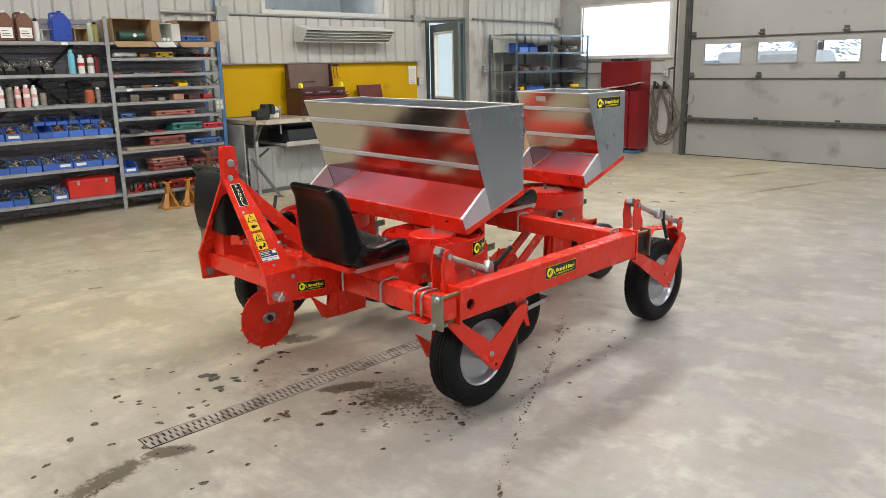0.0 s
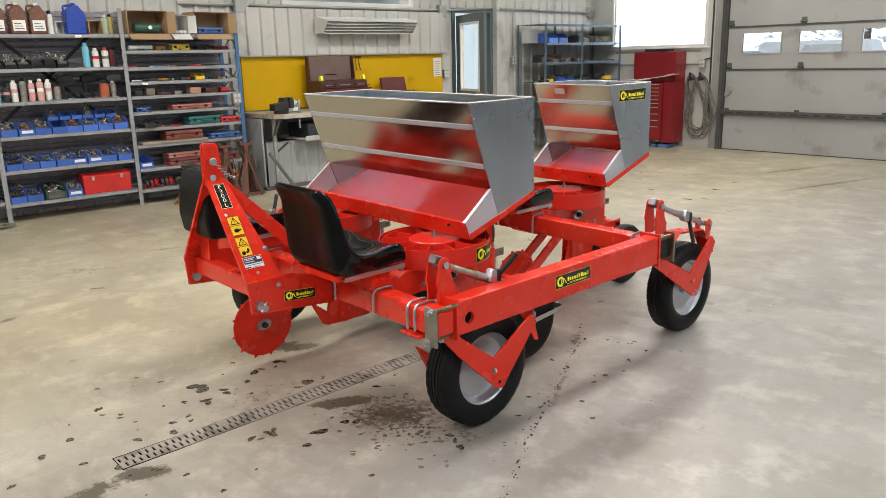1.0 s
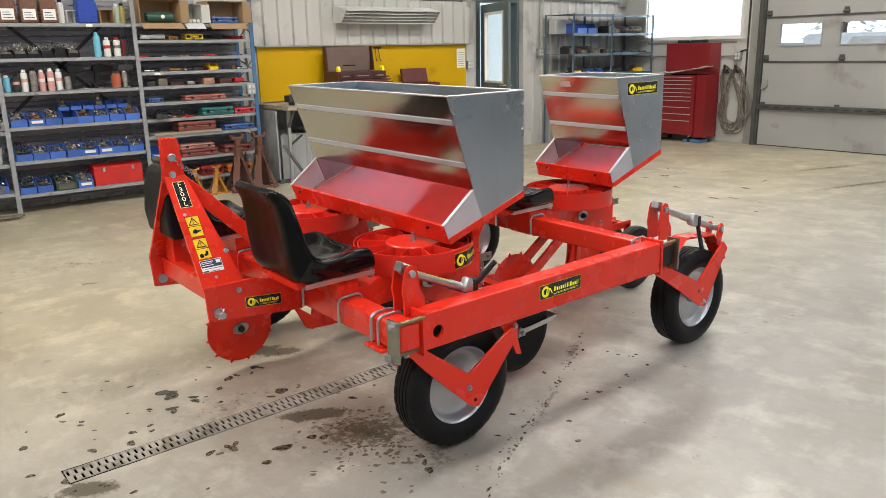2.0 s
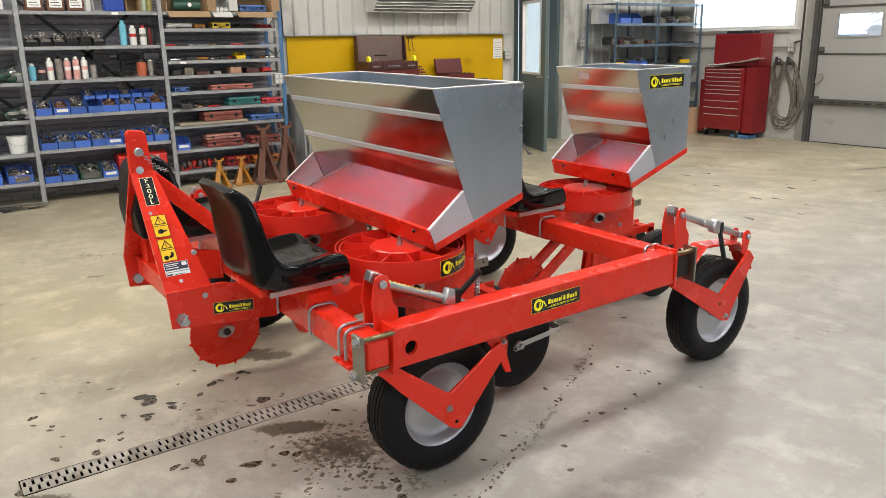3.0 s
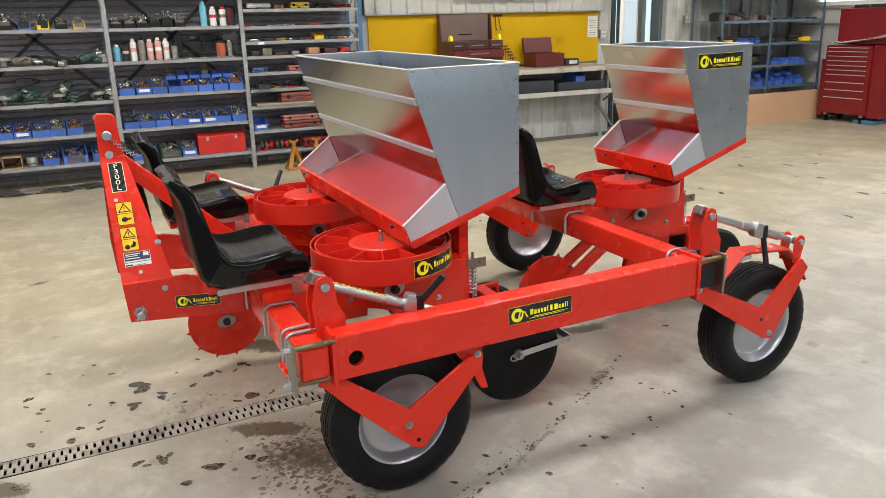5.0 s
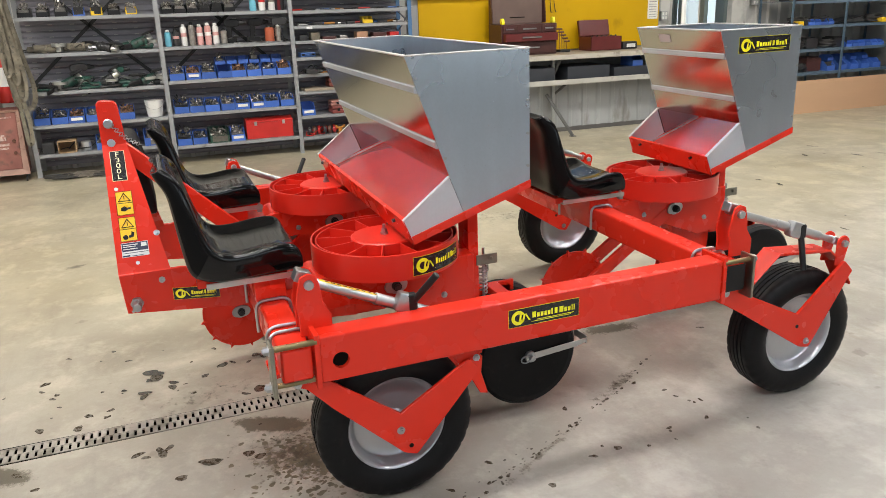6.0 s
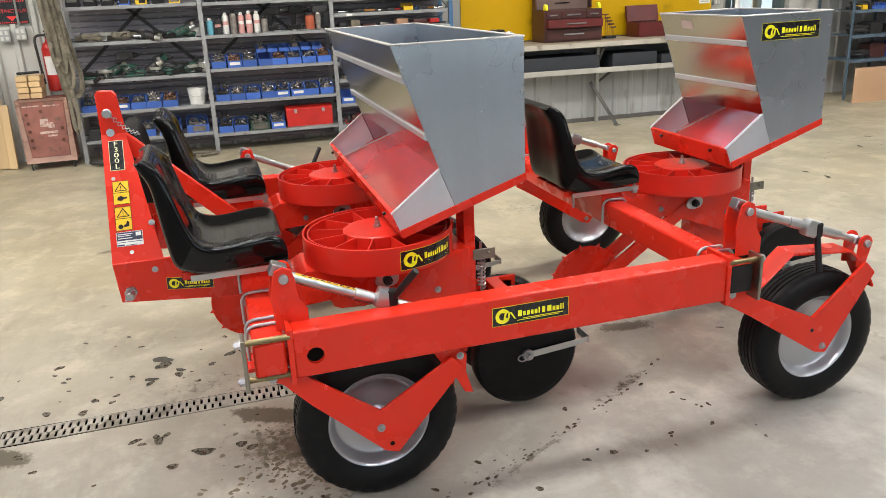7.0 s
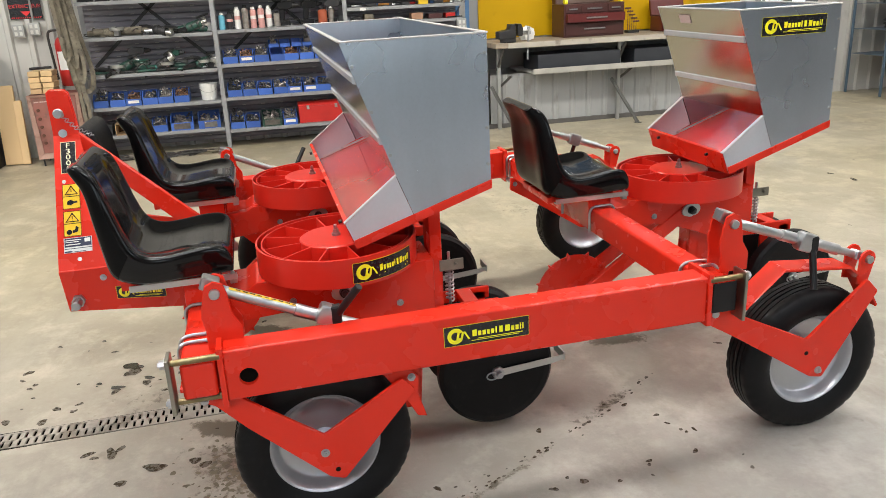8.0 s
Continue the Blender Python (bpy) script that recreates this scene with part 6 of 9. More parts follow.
def wall_heater():
    """Sheet-metal hood with slanting louvres."""
    h = base("wall_vent", "grey sheet-metal wall vent hood with slanting louvres", "vent")
    y0, y1, x = 6.02, 7.46, WALL_X + 0.134
    for y in (y0, y1):
        bm = B()
        prism(bm, [(x, 2.045), (x + 0.05, 2.045), (x + 0.30, 1.985), (x + 0.17, 1.845), (x, 1.845)], y - 0.004, y + 0.004, "y")
        part("end_plate", bm, ENAMEL_WHITE, h)
    bm = B()
    prism(bm, [(x, 2.049), (x + 0.05, 2.049), (x + 0.305, 1.987), (x + 0.30, 1.983), (x + 0.05, 2.043), (x, 2.043)], y0, y1, "y")
    part("hood", bm, ENAMEL_WHITE, h)
    for k in range(5):
        t = k / 4
        xa, za = x + 0.30 - 0.13 * t, 1.985 - 0.14 * t
        bm = B()
        prism(bm, [(xa, za), (xa - 0.055, za + 0.028), (xa - 0.055, za + 0.022), (xa, za - 0.006)], y0 + 0.004, y1 - 0.004, "y")
        part("louvre", bm, ENAMEL_WHITE, h)
    bm = B()
    # black plate for the shade behind the louvres
    box(bm, x + 0.02, x + 0.03, y0 + 0.01, y1 - 0.01, 1.86, 2.04)
    part("duct_shade", bm, HOLE, h)


wall_heater()


def high_window():
    y0, y1, z0, z1 = HIGH_WIN
    bm = B()
    x = WALL_X
    f = 0.05
    for a, b, c, d in ((y0 - f, y1 + f, z0 - f, z0), (y0 - f, y1 + f, z1, z1 + f), (y0 - f, y0, z0, z1), (y1, y1 + f, z0, z1)):
        box(bm, x - 0.02, x + 0.045, a, b, c, d, 0.004)
    w = thing("window_2", bm, ENAMEL_WHITE, "white framed inner office window", "window", kind="structure")
    bm = B()
    box(bm, x - 0.10, x - 0.092, y0, y1, z0, z1)
    g = part("pane", bm, GLASS, w)
    g.visible_shadow = False
    bm = B()
    box(bm, x - 1.6, x - 0.21, y0 - 0.5, y0 - 0.45, z0 - 0.6, z1 + 0.2)
    box(bm, x - 1.6, x - 0.21, y1 + 0.45, y1 + 0.5, z0 - 0.6, z1 + 0.2)
    box(bm, x - 1.65, x - 1.6, y0 - 0.5, y1 + 0.5, z0 - 0.6, z1 + 0.2)
    box(bm, x - 1.6, x - 0.21, y0 - 0.5, y1 + 0.5, z0 - 0.65, z0 - 0.6)
    thing("wall_office", bm, surface("pale office wall", (0.42, 0.47, 0.5), 0.6), "pale grey office wall behind the inner window", "wall", kind="structure")


high_window()


def pot_plant():
    e = base("pot_plant", "spiky green pot plant behind the office window", "plant", pose(WALL_X - 0.55, 6.1, HIGH_WIN[2] - 0.55))
    bm = B()
    lathe(bm, [(0, 0.0), (0, 0.11), (0.24, 0.15), (0.24, 0.13), (0.05, 0.1), (0.05, 0.0)], (0, 0, 0.0), (0, 0, 1), 20)
    part("pot", bm, CARD, e)
    rnd = random.Random(4)
    bm = B()
    for k in range(46):
        a, l, up = rnd.uniform(0, 6.28), rnd.uniform(0.35, 0.6), rnd.uniform(0.2, 1.1)
        d = Vector((math.cos(a), math.sin(a), 0))
        sd = Vector((-d.y, d.x, 0)) * 0.012
        p = Vector((0, 0, 0.25 + rnd.uniform(0, 0.15)))
        last = None
        for i in range(6):
            t = i / 5
            c = p + d * l * t + Vector((0, 0, up * 0.5 * t - 0.35 * t * t))
            w = sd * (1 - t) ** 0.6
            row = (bm.verts.new(c - w), bm.verts.new(c + w + Vector((0, 0, 0.0005))))
            if last:
                bm.faces.new((last[0], last[1], row[1], row[0]))
            last = row
    part("leaves", bm, surface("green leaf", (0.045, 0.10, 0.035), 0.5, spread=0.1), e)


pot_plant()


def office_door():
    """Dark door, standing open into the hall, with one tall pane."""
    bm = B()
    y0, y1 = DOOR_Y
    f = 0.06
    x = WALL_X
    for a, b, c, d in ((y0 - f, y0, 0.0, DOOR_TOP + f), (y1 - f, y1 - 0.004, 0.0, DOOR_TOP - 0.004), (y0, y1 - 0.004, DOOR_TOP - 0.004, DOOR_TOP + f)):
        box(bm, x - 0.12, x + 0.04, a, b, c, d, 0.004)
    thing("door_frame", bm, DOOR_GREEN, "grey green steel door frame", "door frame", kind="structure")
    hinge, end = Vector((WALL_X + 0.06, 8.52, 0)), Vector((-7.20, 8.14, 0))
    d = (end - hinge)
    ang = math.degrees(math.atan2(d.y, d.x))
    e = base("door_1", "dark grey-green door with a tall pane, standing open", "door", pose(hinge.x, hinge.y, 0.045, 0, 0, ang), kind="structure")
    w, h = 0.98, 2.06
    bm = B()
    for a, b, c, dd in ((0, 0.17, 0, h), (w - 0.17, w, 0, h), (0.17, w - 0.17, 0, 1.02), (0.17, w - 0.17, h - 0.13, h)):
        box(bm, a, b, -0.022, 0.022, c, dd)
    bmesh.ops.remove_doubles(bm, verts=bm.verts[:], dist=0.0001)
    part("leaf", bm, DOOR_GREEN, e, sharp=20)
    bm = B()
    for a, b, c, dd in ((0.15, 0.18, 1.0, h - 0.11), (w - 0.18, w - 0.15, 1.0, h - 0.11), (0.18, w - 0.18, 1.0, 1.03), (0.18, w - 0.18, h - 0.14, h - 0.11)):
        box(bm, a, b, -0.030, 0.030, c, dd, 0.003)
    part("glazing_bead", bm, ENAMEL_WHITE, e)
    bm = B()
    box(bm, 0.17, w - 0.17, -0.004, 0.004, 1.02, h - 0.13)
    g = part("pane", bm, GLASS, e)
    g.visible_shadow = False
    for s in (1, -1):
        bm = B()
        cyl(bm, (w - 0.07, s * 0.022, 0.98), (w - 0.07, s * 0.06, 0.98), 0.012, 10)
        cyl(bm, (w - 0.07, s * 0.06, 0.98), (w - 0.18, s * 0.06, 0.98), 0.010, 10)
        part("door_handle", bm, ZINC, e)


office_door()

# north wall pipework and the hung hose
NY = WALL_Y - 0.03
conduit([(-7.9, NY, 1.335), (-6.0, NY, 1.335)], 0.012)
conduit([(-5.86, NY, 3.2), (-5.86, NY, 0.50), (-5.78, NY, 0.46)], 0.013, "dark pipe down beside the overhead door", CABLE)
conduit([(-5.86, NY, 1.42), (-5.96, NY, 1.40), (-5.98, NY, 1.36)], 0.012, "dark elbow into a socket box", CABLE)
outlet(-5.985, NY + 0.005, 1.33, "y")
junction_box(-5.80, NY + 0.01, 0.47, 0.10, 0.07, 0.05, "y")
bm = B()
box(bm, -7.62, -6.05, WALL_Y - 0.008, WALL_Y - 0.001, 1.515, 1.545)
thing("trim", bm, JAMB, "grimy grey strip under the window", "trim", kind="structure")


def hung_hose():
    e = base("air_hose", "tan rubber hose hung in loops on wall hooks", "hose")
    rnd = random.Random(7)
    for k in range(11):
        bm = B()
        xh = (-6.12, -5.95)[k % 2] + rnd.uniform(-0.02, 0.02)
        xc = rnd.uniform(-6.04, -5.88)
        w, low = 0.10 + 0.15 * ((k * 7) % 11) / 10, rnd.uniform(0.08, 0.38)
        y = NY - 0.030 - 0.006 * k
        top = 1.15 + rnd.uniform(-0.02, 0.05)
        pts = [(xh, y, top), (xh - 0.05 - w * 0.25, y, top - 0.10), (xc - w * 0.85, y, top - 0.45), (xc - w, y, low + 0.25), (xc - w * 0.6, y, low + 0.05), (xc + rnd.uniform(-0.03, 0.03), y, low), (xc + w * 0.65, y, low + 0.06), (xc + w, y, low + 0.28), (xc + w * 0.8, y, top - 0.42), (xh + 0.05 + w * 0.2, y, top - 0.10), (xh, y, top)]
        tube(bm, spline(pts, 5), 0.0075, 7)
        part("hose_loop", bm, HOSE, e)
    for x in (-6.12, -5.95):
        bm = B()
        box(bm, x - 0.02, x + 0.02, NY - 0.13, NY + 0.028, 1.09, 1.14, 0.004)
        box(bm, x - 0.02, x + 0.02, NY - 0.145, NY - 0.13, 1.09, 1.21, 0.004)
        part("hook", bm, DARK_TOOL, e)


hung_hose()

# ---------------------------------------------------------------- grey shelving along the west wall
SX0, SX1 = -8.225, -7.83
POSTS = (1.03, 2.26, 3.52, 4.775)
BAYS = (
    ((1.03, 2.26), (0.275, 0.545, 0.85, 1.19, 1.51, 1.82)),
    ((2.26, 3.52), (0.245, 0.560, 0.880, 1.200, 1.505, 1.820)),
    ((3.52, 4.775), (0.225, 0.445, 0.695, 0.868, 1.036, 1.200, 1.346, 1.492, 1.660, 1.820)),
)


def shelving():
    for n, ((y0, y1), levels) in enumerate(BAYS):
        u = base("shelving_unit", ("grey steel shelving bay crowded with tools and bins", "grey steel shelving bay with rows of blue bins", "grey steel shelving bay with many shallow shelves of tool cases")[n], "shelving", group="wall shelving")
        for y in ((y0, y1) if n == 0 else (y1,)):
            m = BLUE_STEEL if y > 4.7 else SHELF
            bm = B()
            # angle upright: two flanges
            box(bm, SX1 - 0.004, SX1, y - 0.021, y + 0.021, 0.055, 2.07)
            box(bm, SX1 - 0.045, SX1 - 0.004, y - 0.003, y + 0.003, 0.055, 2.07)
            part("upright", bm, m, u)
            bm = B()
            box(bm, SX0, SX0 + 0.004, y - 0.021, y + 0.021, 0.055, 2.07)
            part("upright", bm, m, u)
            if y > 4.7:
                for k in range(9):
                    bm = B()
                    z = 0.25 + k * 0.2
                    tube(bm, [(SX0 + 0.01, y, z), (SX1 - 0.01, y, z + 0.2 * (1 if k % 2 else -0.6))], 0.006, 6)
                    part("brace", bm, SHELF, u)
        for z in levels:
            bm = B()
            ya, yb = y0 + 0.006, y1 - 0.006
            box(bm, SX0 + 0.006, SX1 - 0.008, ya, yb, z - 0.006, z)
            box(bm, SX1 - 0.008, SX1 - 0.0055, ya + 0.02, yb - 0.02, z - 0.032, z)
            part("shelf", bm, SHELF, u)
        # horizontal louvred back panel
        bm = B()
        z, face = 0.10, []
        while z < 2.04:
            face += [(SX0 - 0.013, z), (SX0 - 0.001, z + 0.004), (SX0 - 0.001, z + 0.036), (SX0 - 0.013, z + 0.050)]
            z += 0.056
        prism(bm, face + [(SX0 - 0.020, z), (SX0 - 0.020, 0.10)], y0 + 0.01, y1 - 0.01, "y")
        part("back_panel", bm, LOUVRE, u, "horizontally louvred grey back panel", 20)
        # crossed stays behind the goods
        for a, b in (((y0 + 0.05, 1.95), (y1 - 0.05, 0.9)), ((y0 + 0.05, 0.9), (y1 - 0.05, 1.95))):
            if n == 2:
                continue
            bm = B()
            d = Vector((0, b[0] - a[0], b[1] - a[1]))
            box(bm, -0.002, 0.002, 0, d.length, -0.016, 0.016, 0, 1, Matrix.Translation((SX0 + 0.006, a[0], a[1])) @ Matrix.Rotation(math.atan2(d.z, d.y), 4, "X"))
            part("cross_stay", bm, DARK_TOOL, u)


shelving()

RN = random.Random(21)


def bin_mesh(w, d, h, name="bin"):
    """Open-fronted storage bin: walls of real thickness, scooped front, label holder."""
    bm = B()
    f = h * 0.52
    side = [(d / 2, f), (d / 2 - d * 0.30, h), (-d / 2, h), (-d / 2, 0), (d / 2, 0)]
    L = [bm.verts.new((x, -w / 2, z)) for x, z in side]
    R = [bm.verts.new((x, w / 2, z)) for x, z in side]
    fs = [bm.faces.new(L), bm.faces.new(R[::-1])]
    for i in (2, 3, 4):
        k = (i + 1) % 5
        fs.append(bm.faces.new((L[k], L[i], R[i], R[k])))
    bmesh.ops.recalc_face_normals(bm, faces=fs)
    # walls with thickness, all in one shell
    bmesh.ops.solidify(bm, geom=bm.faces[:], thickness=0.005)
    return bm


def heap_mesh(w, d, h, n, seed):
    r = random.Random(seed)
    bm = B()
    for k in range(n):
        x, y = r.uniform(-d / 2, d / 2) * 0.86, r.uniform(-w / 2, w / 2) * 0.86
        z = r.uniform(0.2, 1.0) * h
        a = Vector((r.uniform(-1, 1), r.uniform(-1, 1), r.uniform(-0.5, 0.7))).normalized()
        L = r.uniform(0.012, 0.042)
        p = Vector((x, y, z))
        q = p + a * L
        q.x = min(max(q.x, -d * 0.46), d * 0.46)
        q.y = min(max(q.y, -w * 0.46), w * 0.46)
        cyl(bm, p, q + Vector((0, 0, 0.001)), r.uniform(0.003, 0.010), 6)
    box(bm, -d * 0.46, d * 0.46, -w * 0.46, w * 0.46, 0.006, h * 0.55)
    return bm


BIN_BIG = mesh("bin", bin_mesh(0.138, 0.24, 0.122), BIN, 20)
BIN_SMALL = mesh("bin", bin_mesh(0.098, 0.14, 0.072), BIN, 20)
BIN_WIDE = mesh("bin", bin_mesh(0.21, 0.27, 0.145), BIN, 20)
BIN_DARK = mesh("bin", bin_mesh(0.19, 0.26, 0.135), BIN_GREEN, 20)
BIN_BLACK = mesh("bin", bin_mesh(0.105, 0.16, 0.078), PLASTIC, 20)
BIN_YELLOW = mesh("bin", bin_mesh(0.10, 0.14, 0.07), surface("yellow plastic bin", (0.75, 0.50, 0.02), 0.4), 20)
HEAP_STEEL = [mesh("hardware", heap_mesh(0.125, 0.22, 0.105, 70, s), STEEL_BITS, 20) for s in (1, 2, 3)]
HEAP_DARK = [mesh("hardware", heap_mesh(0.125, 0.22, 0.118, 60, s), MIXED_BITS, 20) for s in (4, 5)]
HEAP_BROWN = [mesh("hardware", heap_mesh(0.125, 0.22, 0.100, 64, s), BROWN_BITS, 20) for s in (6,)]


def put_bin(me, y, z, x, label, group, heap=None, s=1.0, tag=False):
    ob = new("storage_bin", me)
    ob.matrix_world = pose(x, y, z + 0.0008, 0, 0, RN.uniform(-2.5, 2.5))
    tagged(ob, label, "storage bin", group)
    if tag:
        bm = B()
        d, w, h = me["dims"] if "dims" in me else (0.24, 0.138, 0.122)
        box(bm, d / 2 + 0.0065, d / 2 + 0.008, -w * 0.36, w * 0.36, h * 0.20, h * 0.42)
        part("label_card", bm, PARCHMENT, ob)
    if heap is not None:
        hp = new("loose_hardware", heap)
        hp.matrix_world = pose(x, y, z + 0.006, 0, 0, RN.uniform(-2, 2)) @ Matrix.Diagonal((s, s, RN.uniform(0.85, 1.25), 1))
        tagged(hp, "loose bolts and fittings heaped in a bin", "hardware", kind="stuff")
    return ob


XB = SX1 - 0.145
for i in range(8):
    y = 2.375 + i * 0.148
    put_bin(BIN_BIG, y, 0.880, XB, "blue plastic bin of small hardware", "bins on the fourth shelf", [HEAP_STEEL[i % 3], HEAP_BROWN[0], HEAP_STEEL[1]][i % 3] if i != 3 else None, 1.0, i == 1)
    put_bin(BIN_BIG, y, 0.560, XB, "blue plastic bin full of dark fittings", "bins on the fifth shelf", [HEAP_DARK[0], HEAP_STEEL[0], HEAP_DARK[1], HEAP_STEEL[2]][i % 4], 1.0, i in (4, 5))
for i in range(6):
    put_bin(BIN_SMALL, 2.80 + i * 0.112, 1.003, XB - 0.055, "small blue bin stacked on the larger ones", "small stacked bins", HEAP_STEEL[i % 3] if i in (0, 3) else None, 0.5)
for i, me in enumerate((BIN_BIG, BIN_BIG, BIN_DARK, BIN_BIG)):
    y = (2.365, 2.515, 2.70, 2.885)[i]
    put_bin(me, y, 0.245, XB, ("blue plastic bin of hardware", "dark green plastic bin of hardware")[me is BIN_DARK], "bins on the lowest shelf", (HEAP_DARK + HEAP_STEEL)[i], 1.0 if me is BIN_BIG else 1.3, i == 3)
for i in range(6):
    y = 1.13 + i * 0.148
    put_bin(BIN_BIG, y, 0.545, XB, "blue plastic bin of bolts", "bins in the tool bay", [HEAP_DARK[0], HEAP_DARK[1], HEAP_BROWN[0], HEAP_STEEL[0], HEAP_STEEL[1], HEAP_BROWN[0]][i], 1.0, i == 2)
for i, (me, y) in enumerate(((BIN_BIG, 1.62), (BIN_WIDE, 1.83), (BIN_WIDE, 2.09))):
    put_bin(me, y, 0.275, XB, "wide blue plastic bin of hardware", "bins in the tool bay", (HEAP_STEEL + HEAP_DARK)[i], 1.0 if i == 0 else 1.35)
put_bin(BIN_BIG, 3.63, 0.445, XB, "single blue plastic bin beside the cases", "", None, 1.0, True)
for i in range(6):
    put_bin(BIN_BLACK, 2.36 + i * 0.115, 1.505, XB + 0.03, "small black bin of electrical parts", "small black bins", (HEAP_STEEL + HEAP_DARK)[i % 5], 0.72)
for i in range(7):
    put_bin((BIN_BLACK, BIN_YELLOW, BIN_SMALL)[(0, 0, 0, 2, 1, 0, 1)[i]], 1.14 + i * 0.150, 1.51, XB + 0.03, "small plastic bin of fuses and clips", "small bins by the post", (HEAP_STEEL + HEAP_DARK)[i % 5], 0.7)
put_bin(BIN_YELLOW, 4.33, 1.346, XB + 0.03, "small yellow bin among the sockets", "", None)


# ---------------------------------------------------------------- goods on the shelves
def spray_can(x, y, z, r, h, mat, cap, label, band=None):
    e = base("spray_can", label, "spray can", pose(x, y, z + 0.001))
    bm = B()
    lathe(bm, [(0, 0.0), (0, r * 0.94), (0.006, r), (h * 0.80, r), (h * 0.86, r * 0.72), (h * 0.87, 0.0)], (0, 0, 0), (0, 0, 1), 18)
    part("can", bm, mat, e)
    bm = B()
    lathe(bm, [(0, 0), (0, r * 0.62), (h * 0.10, r * 0.60), (h * 0.13, r * 0.3), (h * 0.13, 0)], (0, 0, h * 0.872), (0, 0, 1), 14)
    part("cap", bm, cap, e)
    if band:
        bm = B()
        lathe(bm, [(0, r * 1.01), (h * 0.16, r * 1.01), (h * 0.16, r * 0.99), (0, r * 0.99)], (0, 0, h * 0.42), (0, 0, 1), 18)
        part("label_band", bm, band, e)


def jug(x, y, z, w, d, h, mat, cap, label, sticker):
    e = base("jug", label, "jug", pose(x, y, z + 0.001))
    bm = B()
    prism(bm, [(-w / 2, 0), (w / 2, 0), (w / 2, h * 0.66), (w * 0.18, h * 0.92), (-w * 0.10, h * 0.92), (-w / 2, h * 0.72)], -d / 2, d / 2, "x", 0.014, 3)
    bmesh.ops.rotate(bm, verts=bm.verts[:], cent=(0, 0, 0), matrix=Matrix.Rotation(0, 3, "Z"))
    part("body", bm, mat, e)
    bm = B()
    cyl(bm, (0, w * 0.04, h * 0.90), (0, w * 0.04, h), 0.020, 16, chamfer=0.003)
    part("cap", bm, cap, e)
    bm = B()
    tube(bm, arc([(0, -w * 0.44, h * 0.60), (0, -w * 0.50, h * 0.9), (0, -w * 0.05, h * 0.93)], 4), 0.011, 8)
    part("grip", bm, mat, e)
    if sticker:
        bm = B()
        box(bm, d / 2 + 0.0005, d / 2 + 0.002, -w * 0.36, w * 0.36, h * 0.10, h * 0.44)
        st = part("label", bm, PALE, e)
        bm = B()
        for k in range(3):
            box(bm, d / 2 + 0.002, d / 2 + 0.0025, -w * 0.28, w * (0.28 - 0.08 * k), h * (0.16 + 0.08 * k), h * (0.18 + 0.08 * k))
        part("print", bm, DECAL_BLACK, st)


def carton(x, y, z, w, d, h, label, inside=None, mat=None, flaps=True, yaw=0):
    """Open-fronted cardboard box laid on its side."""
    e = base("cardboard_box", label, "box", pose(x, y, z + 0.001, 0, 0, yaw))
    t = 0.005
    mat = mat or CARD
    bm = B()
    box(bm, -d / 2, d / 2, -w / 2, w / 2, 0, t)
    box(bm, -d / 2, d / 2, -w / 2, w / 2, h - t, h)
    box(bm, -d / 2, d / 2, -w / 2, -w / 2 + t, t, h - t)
    box(bm, -d / 2, d / 2, w / 2 - t, w / 2, t, h - t)
    box(bm, -d / 2, -d / 2 + t, -w / 2 + t, w / 2 - t, t, h - t)
    part("carton", bm, mat, e)
    if flaps:
        bm = B()
        box(bm, 0, 0.10, -w / 2, w / 2, -0.004, 0, 0, 1, Matrix.Translation((d / 2, 0, t)) @ Matrix.Rotation(radians(35), 4, "Y"))
        part("flap", bm, mat, e)
        bm = B()
        box(bm, 0, 0.09, 0, 0.004, 0.01, h - 0.01, 0, 1, Matrix.Translation((d / 2, w / 2 - 0.004, 0)) @ Matrix.Rotation(radians(40), 4, "Z"))
        part("flap", bm, mat, e)
    return e


def case(x, y, z, w, d, h, mat, label, yaw=0, name="tool_case"):
    """Blow-moulded tool case: two halves, seam, latches and handle."""
    e = base(name, label, "tool case", pose(x, y, z + 0.001, 0, 0, yaw))
    bm = B()
    box(bm, -d / 2, d / 2, -w / 2, w / 2, 0, h * 0.52, min(0.012, h * 0.2), 2)
    part("lower_half", bm, mat, e)
    bm = B()
    box(bm, -d / 2 + 0.002, d / 2 - 0.003, -w / 2 + 0.002, w / 2 - 0.002, h * 0.54, h, min(0.012, h * 0.2), 2)
    part("lid", bm, mat, e)
    for s in (-0.32, 0.32):
        bm = B()
        box(bm, d / 2 - 0.001, d / 2 + 0.006, s * w - 0.014, s * w + 0.014, h * 0.34, h * 0.74, 0.002, 1)
        part("latch", bm, PLASTIC, e)
    bm = B()
    tube(bm, arc([(d / 2, -w * 0.12, h * 0.5), (d / 2 + 0.022, -w * 0.11, h * 0.5), (d / 2 + 0.022, w * 0.11, h * 0.5), (d / 2, w * 0.12, h * 0.5)], 3), 0.006, 6)
    part("handle", bm, mat, e)


